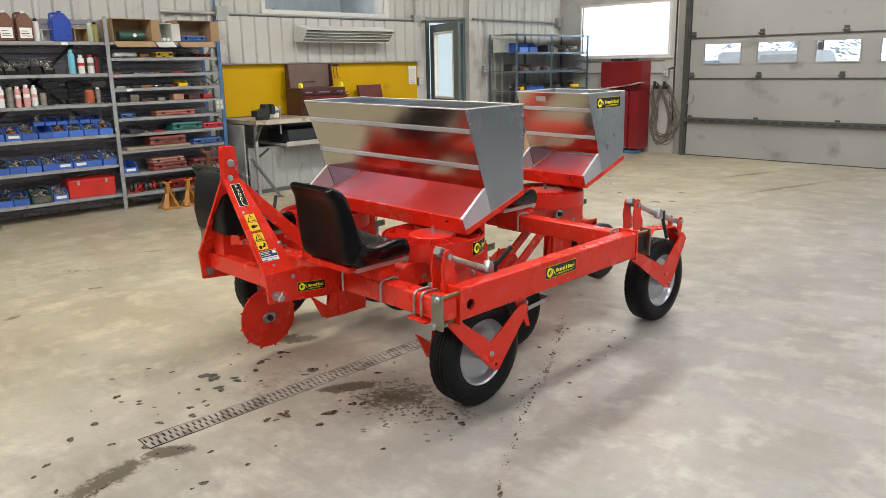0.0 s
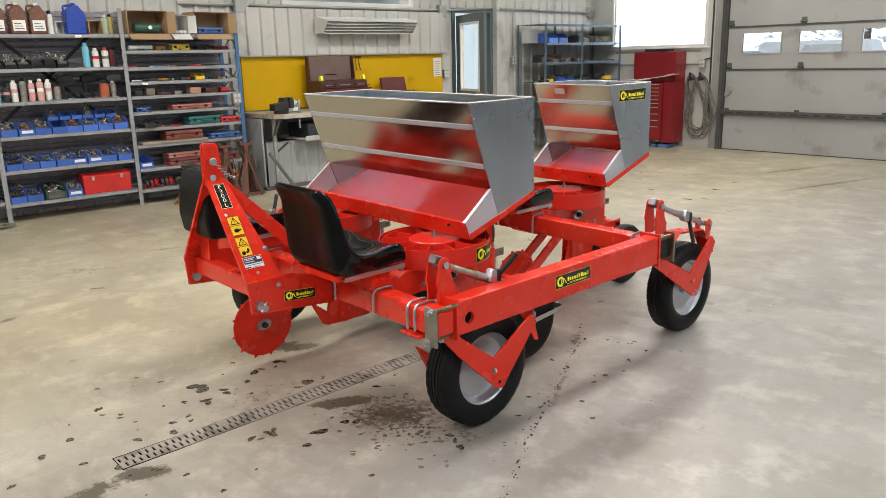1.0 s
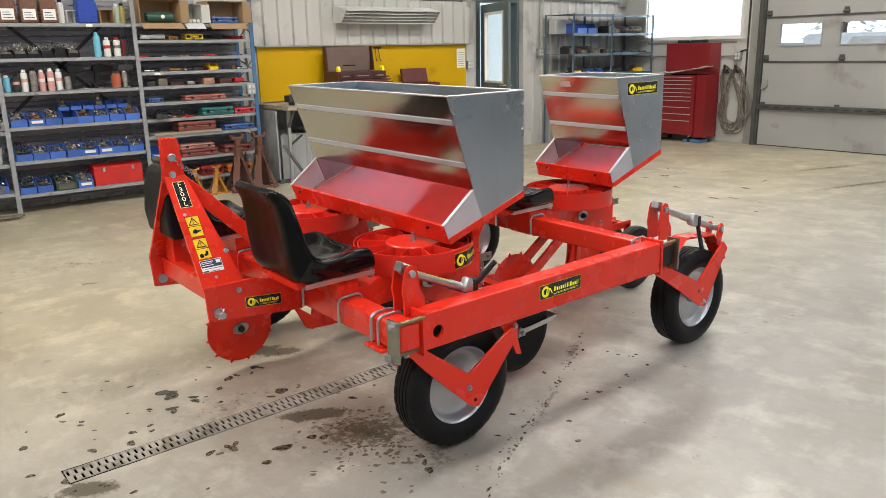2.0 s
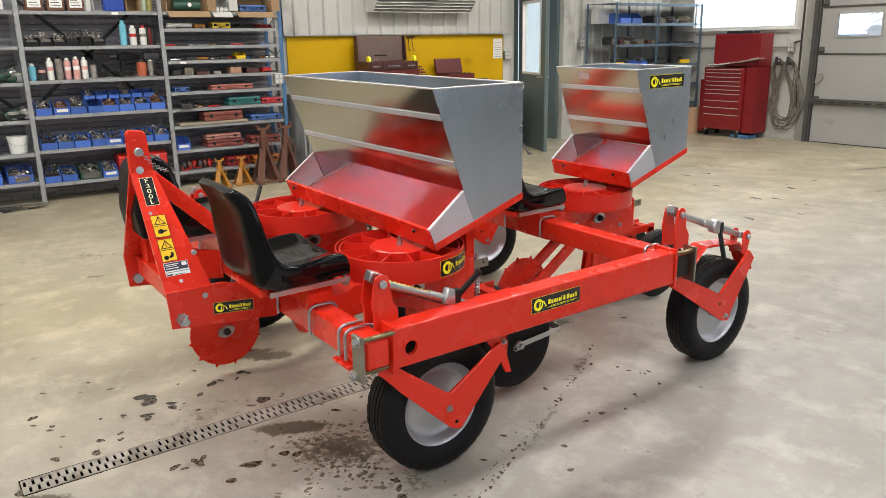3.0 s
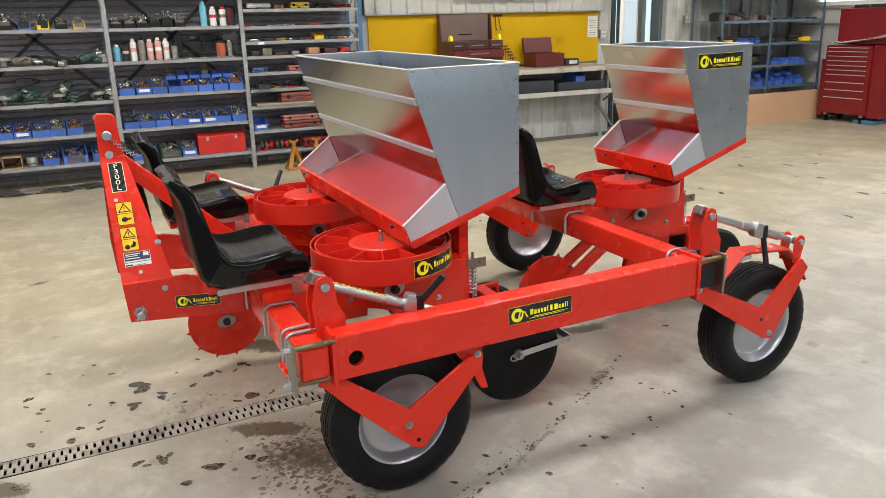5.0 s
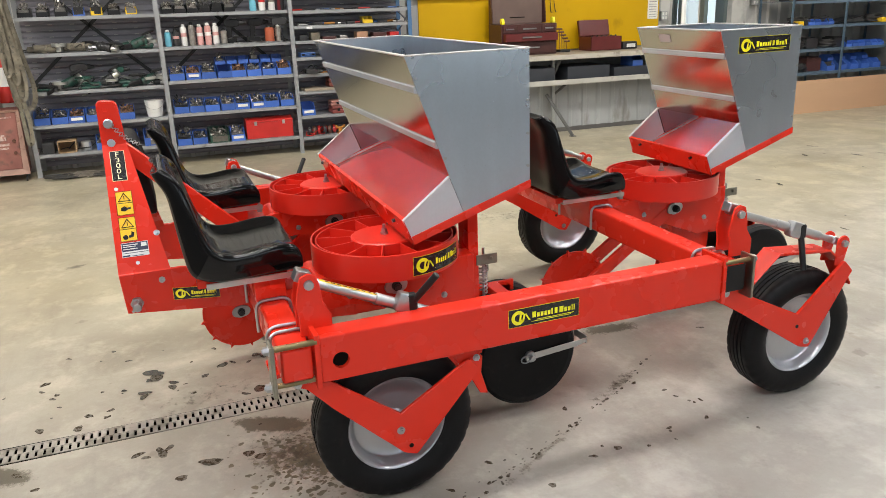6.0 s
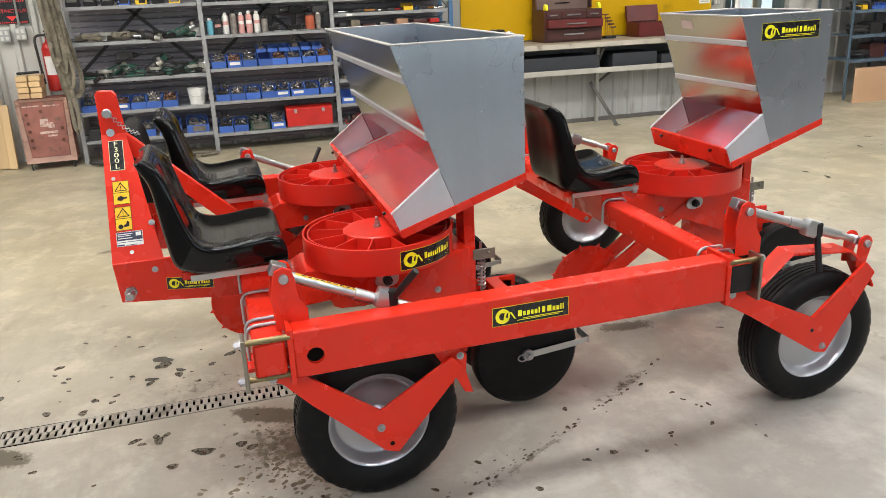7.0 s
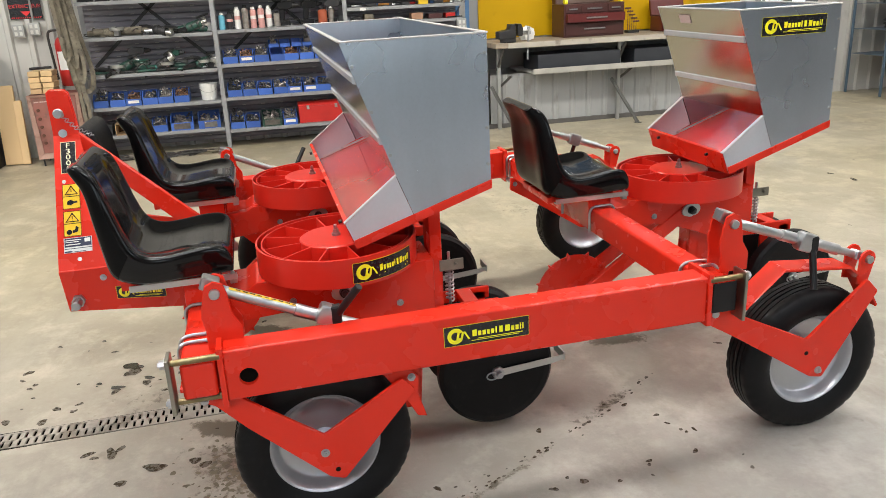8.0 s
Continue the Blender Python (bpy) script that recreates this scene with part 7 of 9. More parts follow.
def steel_box(x, y, z, w, d, h, mat, label):
    e = base("tool_box", label, "tool box", pose(x, y, z + 0.001))
    bm = B()
    box(bm, -d / 2, d / 2, -w / 2, w / 2, 0, h * 0.80, 0.005)
    part("box", bm, mat, e)
    bm = B()
    prism(bm, [(-d / 2 - 0.002, h * 0.80), (d / 2 + 0.003, h * 0.80), (d / 2 + 0.003, h * 0.88), (d * 0.18, h), (-d * 0.18, h), (-d / 2 - 0.002, h * 0.88)], -w / 2 - 0.002, w / 2 + 0.002, "y", 0.004)
    part("lid", bm, mat, e)
    bm = B()
    tube(bm, arc([(0, -w * 0.16, h), (0, -w * 0.15, h + 0.022), (0, w * 0.15, h + 0.022), (0, w * 0.16, h)], 3), 0.006, 6)
    part("handle", bm, TRIM, e)
    for s in (-0.3, 0.3):
        bm = B()
        box(bm, d / 2 + 0.003, d / 2 + 0.008, s * w - 0.014, s * w + 0.014, h * 0.66, h * 0.86, 0.002, 1)
        part("latch", bm, TRIM, e)


def drill(x, y, z, yaw, mat, label, lie=False, s=1.0):
    """Pistol-grip power tool standing on its battery, or lying."""
    m = pose(x, y, z + 0.001, 0, 0, yaw)
    if lie:
        m = pose(x, y, z + 0.034 * s, 90, 0, yaw)
    e = base("power_drill", label, "power tool", m @ Matrix.Diagonal((s, s, s, 1)))
    bm = B()
    prism(bm, [(-0.085, 0.165), (-0.095, 0.19), (-0.085, 0.225), (-0.02, 0.235), (0.05, 0.228), (0.062, 0.195), (0.05, 0.165), (-0.02, 0.155)], -0.030, 0.030, "y", 0.009, 2)
    part("motor_housing", bm, mat, e)
    bm = B()
    prism(bm, [(-0.070, 0.17), (-0.020, 0.16), (-0.030, 0.06), (-0.080, 0.05)], -0.018, 0.018, "y", 0.007, 2)
    part("grip", bm, PLASTIC, e)
    bm = B()
    box(bm, -0.105, 0.02, -0.033, 0.033, 0.0, 0.055, 0.008)
    part("battery", bm, PLASTIC, e)
    bm = B()
    cyl(bm, (0.060, 0, 0.197), (0.085, 0, 0.197), 0.026, 14, 0.024)
    cyl(bm, (0.085, 0, 0.197), (0.118, 0, 0.197), 0.020, 14, 0.012)
    part("chuck", bm, DARK_TOOL, e)


def grinder(x, y, z, yaw, mat, label, L=0.30, up=0.0):
    """Angle grinder lying on its side, with disc, guard and cord."""
    e = base("angle_grinder", label, "power tool", pose(x, y, z + 0.036, 0, up, yaw))
    bm = B()
    lathe(bm, [(0, 0.0), (0, 0.026), (L * 0.1, 0.030), (L * 0.38, 0.030), (L * 0.42, 0.025), (L * 0.62, 0.024), (L * 0.72, 0.034), (L * 0.92, 0.034), (L, 0.022), (L, 0.0)], (-L / 2, 0, 0), (1, 0, 0), 18)
    part("motor_housing", bm, mat, e)
    bm = B()
    box(bm, L * 0.42, L * 0.62, -0.026, 0.026, -0.030, 0.026, 0.010)
    part("gear_head", bm, ZINC, e)
    bm = B()
    cyl(bm, (L * 0.53, 0, 0.028), (L * 0.53, 0, 0.034), 0.058, 24)
    part("disc", bm, DARK_TOOL, e)
    bm = B()
    lathe(bm, [(0.0, 0.062), (0.028, 0.066), (0.028, 0.063), (0.004, 0.059)], (L * 0.53, 0, 0.020), (0, 0, 1), 20)
    part("guard", bm, TRIM, e)
    bm = B()
    cyl(bm, (L * 0.5, 0.026, 0), (L * 0.5, 0.12, 0.02), 0.014, 12, 0.016)
    part("side_handle", bm, PLASTIC, e)
    bm = B()
    tube(bm, spline([(-L / 2, 0, 0), (-L * 0.7, 0.02, -0.005), (-L * 0.75, 0.09, -0.026), (-L * 0.45, 0.10, -0.028), (-L * 0.3, 0.07, -0.026)], 5), 0.0045, 6)
    part("cord", bm, CABLE, e)


def wrench(x, y, z, yaw, L, mat):
    e = base("wrench", "steel spanner lying on a shelf", "wrench", pose(x, y, z + 0.001, 0, 0, yaw), "spanners")
    bm = B()
    box(bm, -L / 2, L / 2, -0.007, 0.007, 0.002, 0.009, 0.002, 1)
    lathe(bm, [(0, 0.010), (0, 0.020), (0.012, 0.020), (0.012, 0.010)], (L / 2, 0, 0), (0, 0, 1), 14)
    prism(bm, [(-L / 2 - 0.026, -0.019), (-L / 2 - 0.004, -0.020), (-L / 2 + 0.014, -0.009), (-L / 2 + 0.014, 0.009), (-L / 2 - 0.004, 0.020), (-L / 2 - 0.026, 0.019), (-L / 2 - 0.008, 0.008), (-L / 2 - 0.008, -0.008)], 0.0, 0.012, "z")
    part("shank", bm, mat, e)


XF = SX1 - 0.10
# tall bay, top shelf: oils and cartons
jug(XF, 2.42, 1.82, 0.150, 0.14, 0.285, CLEAR_JUG, PALE, "cloudy jug of brown oil with a white label", True)
jug(XF, 2.60, 1.82, 0.150, 0.14, 0.285, CLEAR_JUG, PALE, "cloudy jug of brown oil with a white label", True)
jug(XF, 2.77, 1.82, 0.150, 0.14, 0.285, CLEAR_JUG, PALE, "cloudy jug of brown oil with a white label", True)
spray_can(XF, 2.885, 1.82, 0.030, 0.22, CAN_WHITE, PLASTIC, "slim white bottle with a black cap")
jug(XF, 3.11, 1.82, 0.185, 0.14, 0.295, JUG_BLUE, JUG_BLUE, "blue oil jug with a moulded grip", False)
carton(XF - 0.02, 3.285, 1.82, 0.13, 0.18, 0.13, "small open cardboard box", flaps=False)
carton(XF - 0.05, 2.97, 1.82, 0.10, 0.14, 0.12, "small grey catalogue box", mat=ENAMEL_WHITE, flaps=False, yaw=8)
spray_can(XF, 3.395, 1.82, 0.032, 0.19, surface("pale green bottle", (0.42, 0.5, 0.38), 0.3), CAN_WHITE, "pale green plastic pump bottle")
spray_can(XF - 0.02, 3.455, 1.82, 0.030, 0.20, surface("olive bottle", (0.42, 0.38, 0.12), 0.3), PLASTIC, "olive plastic pump bottle")
for y, m, lab in ((1.20, CLEAR_JUG, "brown plastic oil jug"), (1.42, CAN_WHITE, "white plastic coolant jug"), (1.66, JUG_BLUE, "blue plastic oil jug with a grip"), (1.92, CLEAR_JUG, "brown oil jug by the post"), (2.10, CAN_WHITE, "white jug by the post")):
    jug(XF, y, 1.82, 0.15, 0.14, 0.27, m, PLASTIC, lab, False)
carton(XF - 0.05, 3.80, 1.82, 0.42, 0.30, 0.235, "open cardboard box with green winch inside")
bm = B()
cyl(bm, (XF + 0.02, 3.67, 1.885), (XF + 0.02, 3.95, 1.885), 0.050, 20, chamfer=0.008)
e = thing("winch", bm, GREEN_TOOL, "green drum winch in a cardboard box", "winch")
bm = B()
cyl(bm, (XF + 0.068, 3.83, 1.89), (XF + 0.074, 3.83, 1.89), 0.020, 16)
part("badge", bm, PALE, e)
carton(XF - 0.04, 4.14, 1.82, 0.20, 0.26, 0.20, "open white carton of rolls", mat=ENAMEL_WHITE)
for k in range(4):
    bm = B()
    cyl(bm, (XF - 0.10, 4.075 + k * 0.045, 1.850), (XF + 0.05, 4.075 + k * 0.045, 1.850), 0.020, 12)
    thing("paper_roll", bm, CAN_WHITE, "small white roll in a carton", "roll", group="white rolls")
carton(XF - 0.04, 4.50, 1.82, 0.40, 0.28, 0.235, "open cardboard box holding a blue case")
case(XF - 0.02, 4.50, 1.826, 0.30, 0.18, 0.07, CASE_BLUE, "blue plastic case in a cardboard box")

# tall bay, lower shelves
for y, c, cp, h, lab, b in ((3.165, CAN_CYAN, CAN_CYAN, 0.235, "tall light blue spray can", None), (3.255, CAN_WHITE, CAN_WHITE, 0.185, "white and red aerosol can", RED_BOX), (3.350, CAN_WHITE, RED_BOX, 0.185, "white spray can with a red cap", PLATE)):
    spray_can(XF + 0.04, y, 1.505, 0.032, h, c, cp, lab, b)
for k in range(3):
    spray_can(XF - 0.03, 3.40 + 0.03 * k, 1.505, 0.028, 0.19, DARK_TOOL if k != 1 else DARK_RED, PLASTIC, "dark spray can behind the others")
for k, (c, b) in enumerate(((CAN_CYAN, None), (DARK_TOOL, CAN_PINK), (CAN_WHITE, CAN_PINK), (STEEL_BITS, None), (CAN_PINK, CAN_WHITE), (CAN_PINK, PALE), (CAN_WHITE, CAN_PINK), (STEEL_BITS, None))):
    spray_can(XF + 0.02 * (k % 2), 2.335 + k * 0.075, 1.20, 0.030, (0.155, 0.165, 0.205, 0.22, 0.20, 0.21, 0.205, 0.15)[k], c, (PALE, PLASTIC, PALE, PLASTIC, PALE, PALE, PALE, PLASTIC)[k], ("small teal spray bottle", "dark spray can with a pale band", "plain white spray can", "dull steel aerosol can", "pale red aerosol spray can", "pale red aerosol spray can", "white and red aerosol can", "dull steel aerosol can")[k], b)
drill(XF, 2.965, 1.20, 80, PLASTIC, "black cordless drill standing on its battery")
drill(XF - 0.05, 3.20, 1.20, 95, PLASTIC, "black cordless drill standing on its battery")
drill(XF + 0.02, 3.43, 1.20, 85, DARK_TOOL, "dark cordless drill by the post")
spray_can(XF + 0.03, 3.305, 1.20, 0.046, 0.165, surface("orange brown bottle", (0.40, 0.10, 0.05), 0.35), DARK_TOOL, "orange-brown plastic squeeze bottle")
spray_can(XF + 0.03, 3.39, 1.20, 0.030, 0.17, STEEL_BITS, CAN_WHITE, "dull grey plastic oil bottle")
for k, (y, L) in enumerate(((3.12, 0.30), (3.28, 0.26), (2.90, 0.2))):
    wrench(XF + 0.07, y, 1.20, 84 + 8 * k, L, ZINC)
steel_box(XF - 0.06, 3.215, 0.245, 0.475, 0.22, 0.205, RED_BOX, "long red steel tool box on the lowest shelf")

# tool bay: green and grey power tools in a jumble
for y, yaw, m, lab in ((2.06, 86, GREEN_TOOL, "green grinder lying with its cord"), (1.88, 100, GREEN_TOOL, "dark green angle grinder")):
    grinder(XF, y, 1.19, yaw, m, lab, 0.30)
bm = B()
cyl(bm, (XF, 1.16, 1.235), (XF, 1.60, 1.235), 0.032, 14, 0.040, chamfer=0.006)
cyl(bm, (XF, 1.60, 1.235), (XF, 1.78, 1.232), 0.028, 14, 0.020)
box(bm, XF - 0.02, XF + 0.02, 1.22, 1.27, 1.192, 1.24, 0.005)
thing("rotary_hammer", bm, STRAP, "long khaki rotary hammer lying along the shelf", "power tool")
bm = B()
cyl(bm, (XF + 0.03, 1.62, 1.225), (XF + 0.03, 1.84, 1.222), 0.022, 12, 0.026, chamfer=0.004)
thing("nozzle", bm, ZINC, "bright metal nozzle lying beside tools", "nozzle")
grinder(XF, 1.24, 1.19, 70, STRAP, "dusty grey angle grinder", 0.28)
for k, (y, yaw, m, L) in enumerate(((1.22, 60, DARK_TOOL, 0.24), (1.40, 110, STRAP, 0.26), (1.62, 75, GREEN_TOOL, 0.30), (1.78, 120, TEAL, 0.26), (1.95, 84, GREEN_TOOL, 0.32), (2.12, 66, DARK_TOOL, 0.24))):
    grinder(XF - 0.02 * (k % 2), y, 0.85, yaw, m, ("dark grinder in the jumble", "dusty grinder with a coiled cord", "green grinder with a side handle", "teal sander with its cord", "long green angle grinder", "dark grinder near the post")[k], L)
drill(XF - 0.05, 1.52, 0.85, 100, DARK_TOOL, "dark drill leaning among the grinders")
drill(XF - 0.06, 1.86, 0.85, 70, GREEN_TOOL, "green drill among the grinders", s=0.8)


def bucket(x, y, z):
    e = base("bucket", "white plastic bucket with a wire handle", "bucket", pose(x, y, z + 0.001))
    bm = B()
    lathe(bm, [(0, 0), (0, 0.072), (0.150, 0.086), (0.150, 0.090), (0.158, 0.090), (0.158, 0.083), (0.01, 0.068), (0.01, 0)], (0, 0, 0), (0, 0, 1), 30)
    part("pail", bm, CAN_WHITE, e)
    bm = B()
    tube(bm, [(0.088 * math.cos(a) * 0.45 + 0.055, 0.090 * math.sin(a), 0.145 - 0.07 * math.cos(a)) for a in [math.pi * (k / 12 - 0.5) for k in range(13)]], 0.002, 6)
    part("wire_handle", bm, TRIM, e)


bucket(XF - 0.02, 2.125, 0.545)
carton(XF, 1.30, 0.275, 0.16, 0.2, 0.11, "low open cardboard box", flaps=False)
bm = B()
box(bm, XF - 0.08, XF + 0.08, 1.08, 1.19, 0.276, 0.38, 0.01)
thing("battery_charger", bm, DARK_TOOL, "dark battery charger on the lowest shelf", "charger")
bm = B()
cyl(bm, (XF, 1.46, 0.276), (XF, 1.46, 0.36), 0.05, 16, 0.045, chamfer=0.006)
thing("tin", bm, TRIM, "grey metal tin on the lowest shelf", "tin")

# bay of shallow shelves: cases and sockets
bm = B()
lathe(bm, [(0, 0.026), (0.24, 0.026), (0.24, 0.020), (0, 0.020)], (XF + 0.02, 3.60, 1.6875), (0, 1, 0.02), 20)
thing("pipe_offcut", bm, CAN_WHITE, "short white pipe lying on a shelf", "pipe")
bm = B()
box(bm, XF - 0.06, XF + 0.06, 3.87, 3.97, 1.661, 1.70, 0.003)
thing("small_box", bm, ORANGE, "small orange cardboard box", "box")
case(XF, 4.14, 1.66, 0.20, 0.14, 0.06, surface("yellow plastic case", (0.62, 0.45, 0.03), 0.4), "yellow plastic drill bit case")
case(XF - 0.03, 4.42, 1.66, 0.16, 0.14, 0.05, DARK_TOOL, "dark plastic bit case")
case(XF - 0.03, 4.62, 1.66, 0.18, 0.14, 0.04, DARK_RED, "dark red plastic bit case")
for k in range(9):
    wrench(XF + RN.uniform(-0.04, 0.07), 3.62 + k * 0.135, 1.492, RN.uniform(60, 120), RN.uniform(0.14, 0.26), (ZINC, DARK_TOOL)[k % 2])
for k in range(7):
    bm = B()
    y = 3.60 + k * 0.17
    if k % 2:
        box(bm, XF - 0.03, XF + 0.05, y, y + 0.08, 1.347, 1.375, 0.004)
        thing("socket_rail", bm, DARK_TOOL, "short dark rail of sockets", "socket set", group="socket rails")
    else:
        cyl(bm, (XF, y, 1.358), (XF, y + 0.11, 1.358), 0.011, 10, chamfer=0.002)
        thing("ratchet", bm, ZINC, "bright steel ratchet extension", "ratchet", group="ratchets")
for k, (y, w, h, m, lab) in enumerate(((3.60, 0.08, 0.05, DARK_TOOL, "dark socket box"), (3.72, 0.09, 0.075, STRAP, "grey-brown socket box"), (3.84, 0.14, 0.03, BROWN, "flat brown box"), (4.02, 0.08, 0.035, STEEL_BITS, "small steel box"), (4.20, 0.12, 0.065, surface("tan box", (0.36, 0.2, 0.12), 0.6), "small tan cardboard box"), (4.38, 0.14, 0.05, BROWN, "brown case"), (4.56, 0.10, 0.05, RED_BOX, "small red box"))):
    bm = B()
    box(bm, XF - 0.07, XF + 0.06, y, y + w, 1.201, 1.201 + h, 0.005)
    thing("small_box", bm, m, lab + " on a shallow shelf", "box")
case(XF, 4.20, 1.036, 0.46, 0.16, 0.055, surface("faded pink case", (0.34, 0.11, 0.085), 0.5), "long faded red plastic case")
case(XF, 3.67, 1.036, 0.16, 0.15, 0.045, CASE_BLUE, "small dark blue plastic case")
case(XF, 4.32, 0.868, 0.36, 0.18, 0.085, TEAL, "teal plastic power drill case")
case(XF, 4.63, 0.868, 0.24, 0.18, 0.06, surface("bright red case", (0.5, 0.035, 0.05), 0.4), "red plastic tool case")
drill(XF, 3.72, 0.868, 80, DARK_TOOL, "dark drill lying on its side", True, 0.8)
case(XF, 4.07, 0.722, 0.42, 0.20, 0.095, surface("rusty red case", (0.19, 0.05, 0.035), 0.5), "rusty red tool case on a board")
bm = B()
box(bm, XF - 0.13, XF + 0.11, 3.60, 4.33, 0.696, 0.721, 0.003)
thing("board_offcut", bm, WOOD, "worn timber board lying on a shelf", "board")
case(XF, 4.55, 0.695, 0.36, 0.20, 0.06, CASE_BLUE, "flat blue plastic tool case")
case(XF, 4.07, 0.445, 0.40, 0.20, 0.075, CASE_RED, "faded red plastic tool case")
case(XF - 0.01, 4.06, 0.522, 0.38, 0.18, 0.055, surface("pale pink case", (0.34, 0.15, 0.12), 0.5), "pale red tool case stacked on another")
case(XF, 4.52, 0.445, 0.34, 0.20, 0.085, CASE_RED, "dull red plastic tool case")
for k in range(7):
    bm = B()
    y = 3.62 + k * 0.055
    lathe(bm, [(0, 0.02), (0, 0.045), (0.028, 0.045), (0.028, 0.02)], (XF - 0.02 * (k % 3), y, 0.272), (0.2, 1, 0.1), 16)
    thing("disc_tool", bm, (DARK_TOOL, RUST, RED_BOX)[k % 3], "small grinding disc standing on a shelf", "grinding disc", group="grinding discs")
case(XF, 4.20, 0.225, 0.26, 0.18, 0.10, DARK_RED, "dark red metal tool case")
case(XF, 4.52, 0.225, 0.30, 0.18, 0.085, surface("burnt orange case", (0.42, 0.12, 0.02), 0.5), "burnt orange metal tool case")
for y, z in ((3.1, 1.80), (3.70, 1.325), (4.75, 1.15)):
    if z == 1.15:
        outlet(SX1 + 0.002, 4.70, 1.13)
        continue
    bm = B()
    box(bm, SX1 - 0.003, SX1 + 0.001, y - 0.03, y + 0.03, z - 0.012, z + 0.012)
    thing("shelf_tag", bm, PALE, "small white tag on a shelf edge", "tag", group="shelf tags")


def jack_stand(x, y, s, mat, label, h=0.31):
    e = base("jack_stand", label, "jack stand", pose(x, y, fz(x, y)) @ Matrix.Diagonal((s, s, s, 1)), "jack stands")
    for i in range(4):
        a = math.pi / 4 + i * math.pi / 2
        d = Vector((math.cos(a), math.sin(a), 0))
        bm = B()
        t = Vector((-d.y, d.x, 0))
        lo, hi = d * 0.125, d * 0.030 + Vector((0, 0, h * 0.70))
        quad = [lo - t * 0.035, lo + t * 0.035, hi + t * 0.022, hi - t * 0.022]
        vs = [bm.verts.new(q) for q in quad]
        vs2 = [bm.verts.new(q - d * 0.005) for q in quad]
        bm.faces.new(vs)
        bm.faces.new(vs2[::-1])
        for k in range(4):
            bm.faces.new((vs[k], vs2[k], vs2[(k + 1) % 4], vs[(k + 1) % 4]))
        part("leg", bm, mat, e)
    bm = B()
    box(bm, -0.105, 0.105, -0.105, -0.098, 0.012, 0.03)
    box(bm, -0.105, 0.105, 0.098, 0.105, 0.012, 0.03)
    box(bm, -0.105, -0.098, -0.098, 0.098, 0.012, 0.03)
    box(bm, 0.098, 0.105, -0.098, 0.098, 0.012, 0.03)
    part("foot_frame", bm, mat, e)
    bm = B()
    box(bm, -0.030, 0.030, -0.030, 0.030, h * 0.62, h * 0.86, 0.003)
    part("collar", bm, mat, e)
    bm = B()
    box(bm, -0.018, 0.018, -0.020, 0.020, h * 0.5, h * 1.04, 0.002)
    for k in range(5):
        box(bm, 0.018, 0.024, -0.012, 0.012, h * (0.56 + 0.09 * k), h * (0.585 + 0.09 * k))
    part("ratchet_post", bm, mat, e)
    bm = B()
    prism(bm, [(-0.05, h * 1.04), (0.05, h * 1.04), (0.058, h * 1.14), (0.045, h * 1.14), (0.03, h * 1.08), (-0.03, h * 1.08), (-0.045, h * 1.14), (-0.058, h * 1.14)], -0.022, 0.022, "x", 0.002, 1)
    part("saddle", bm, mat, e)
    bm = B()
    tube(bm, spline([(0.03, 0.0, h * 0.72), (0.05, 0.03, h * 0.85), (0.05, 0.06, h * 0.62), (0.048, 0.05, h * 0.5)], 4), 0.005, 6)
    part("lever", bm, mat, e)


jack_stand(-7.55, 3.875, 0.86, ORANGE, "orange steel jack stand on the floor")
jack_stand(-7.58, 4.125, 0.86, ORANGE, "orange steel jack stand on the floor")
jack_stand(-7.55, 4.375, 1.28, RUST, "tall rust-brown jack stand on the floor", 0.42)
jack_stand(-7.58, 4.640, 1.28, RUST, "tall rust-brown jack stand on the floor", 0.42)


def floor_cables():
    rnd = random.Random(3)
    for k in range(5):
        bm = B()
        cx, cy = -7.66 + rnd.uniform(-0.05, 0.05), 1.25 + k * 0.21
        pts = []
        n = rnd.randint(18, 26)
        for i in range(n):
            a = i * 0.75
            r = 0.10 + 0.045 * math.sin(i * 0.9 + k)
            pts.append((cx + r * 0.6 * math.cos(a), cy + r * 1.25 * math.sin(a), fz(cx, cy) + 0.012 + 0.004 * i * 0.25))
        tube(bm, spline(pts, 4), 0.0085, 6)
        thing("cable_coil", bm, (CABLE, HOSE, CABLE, CABLE, STRAP)[k], "coiled cable lying on the floor under the shelves", "cable", group="floor cables")


floor_cables()


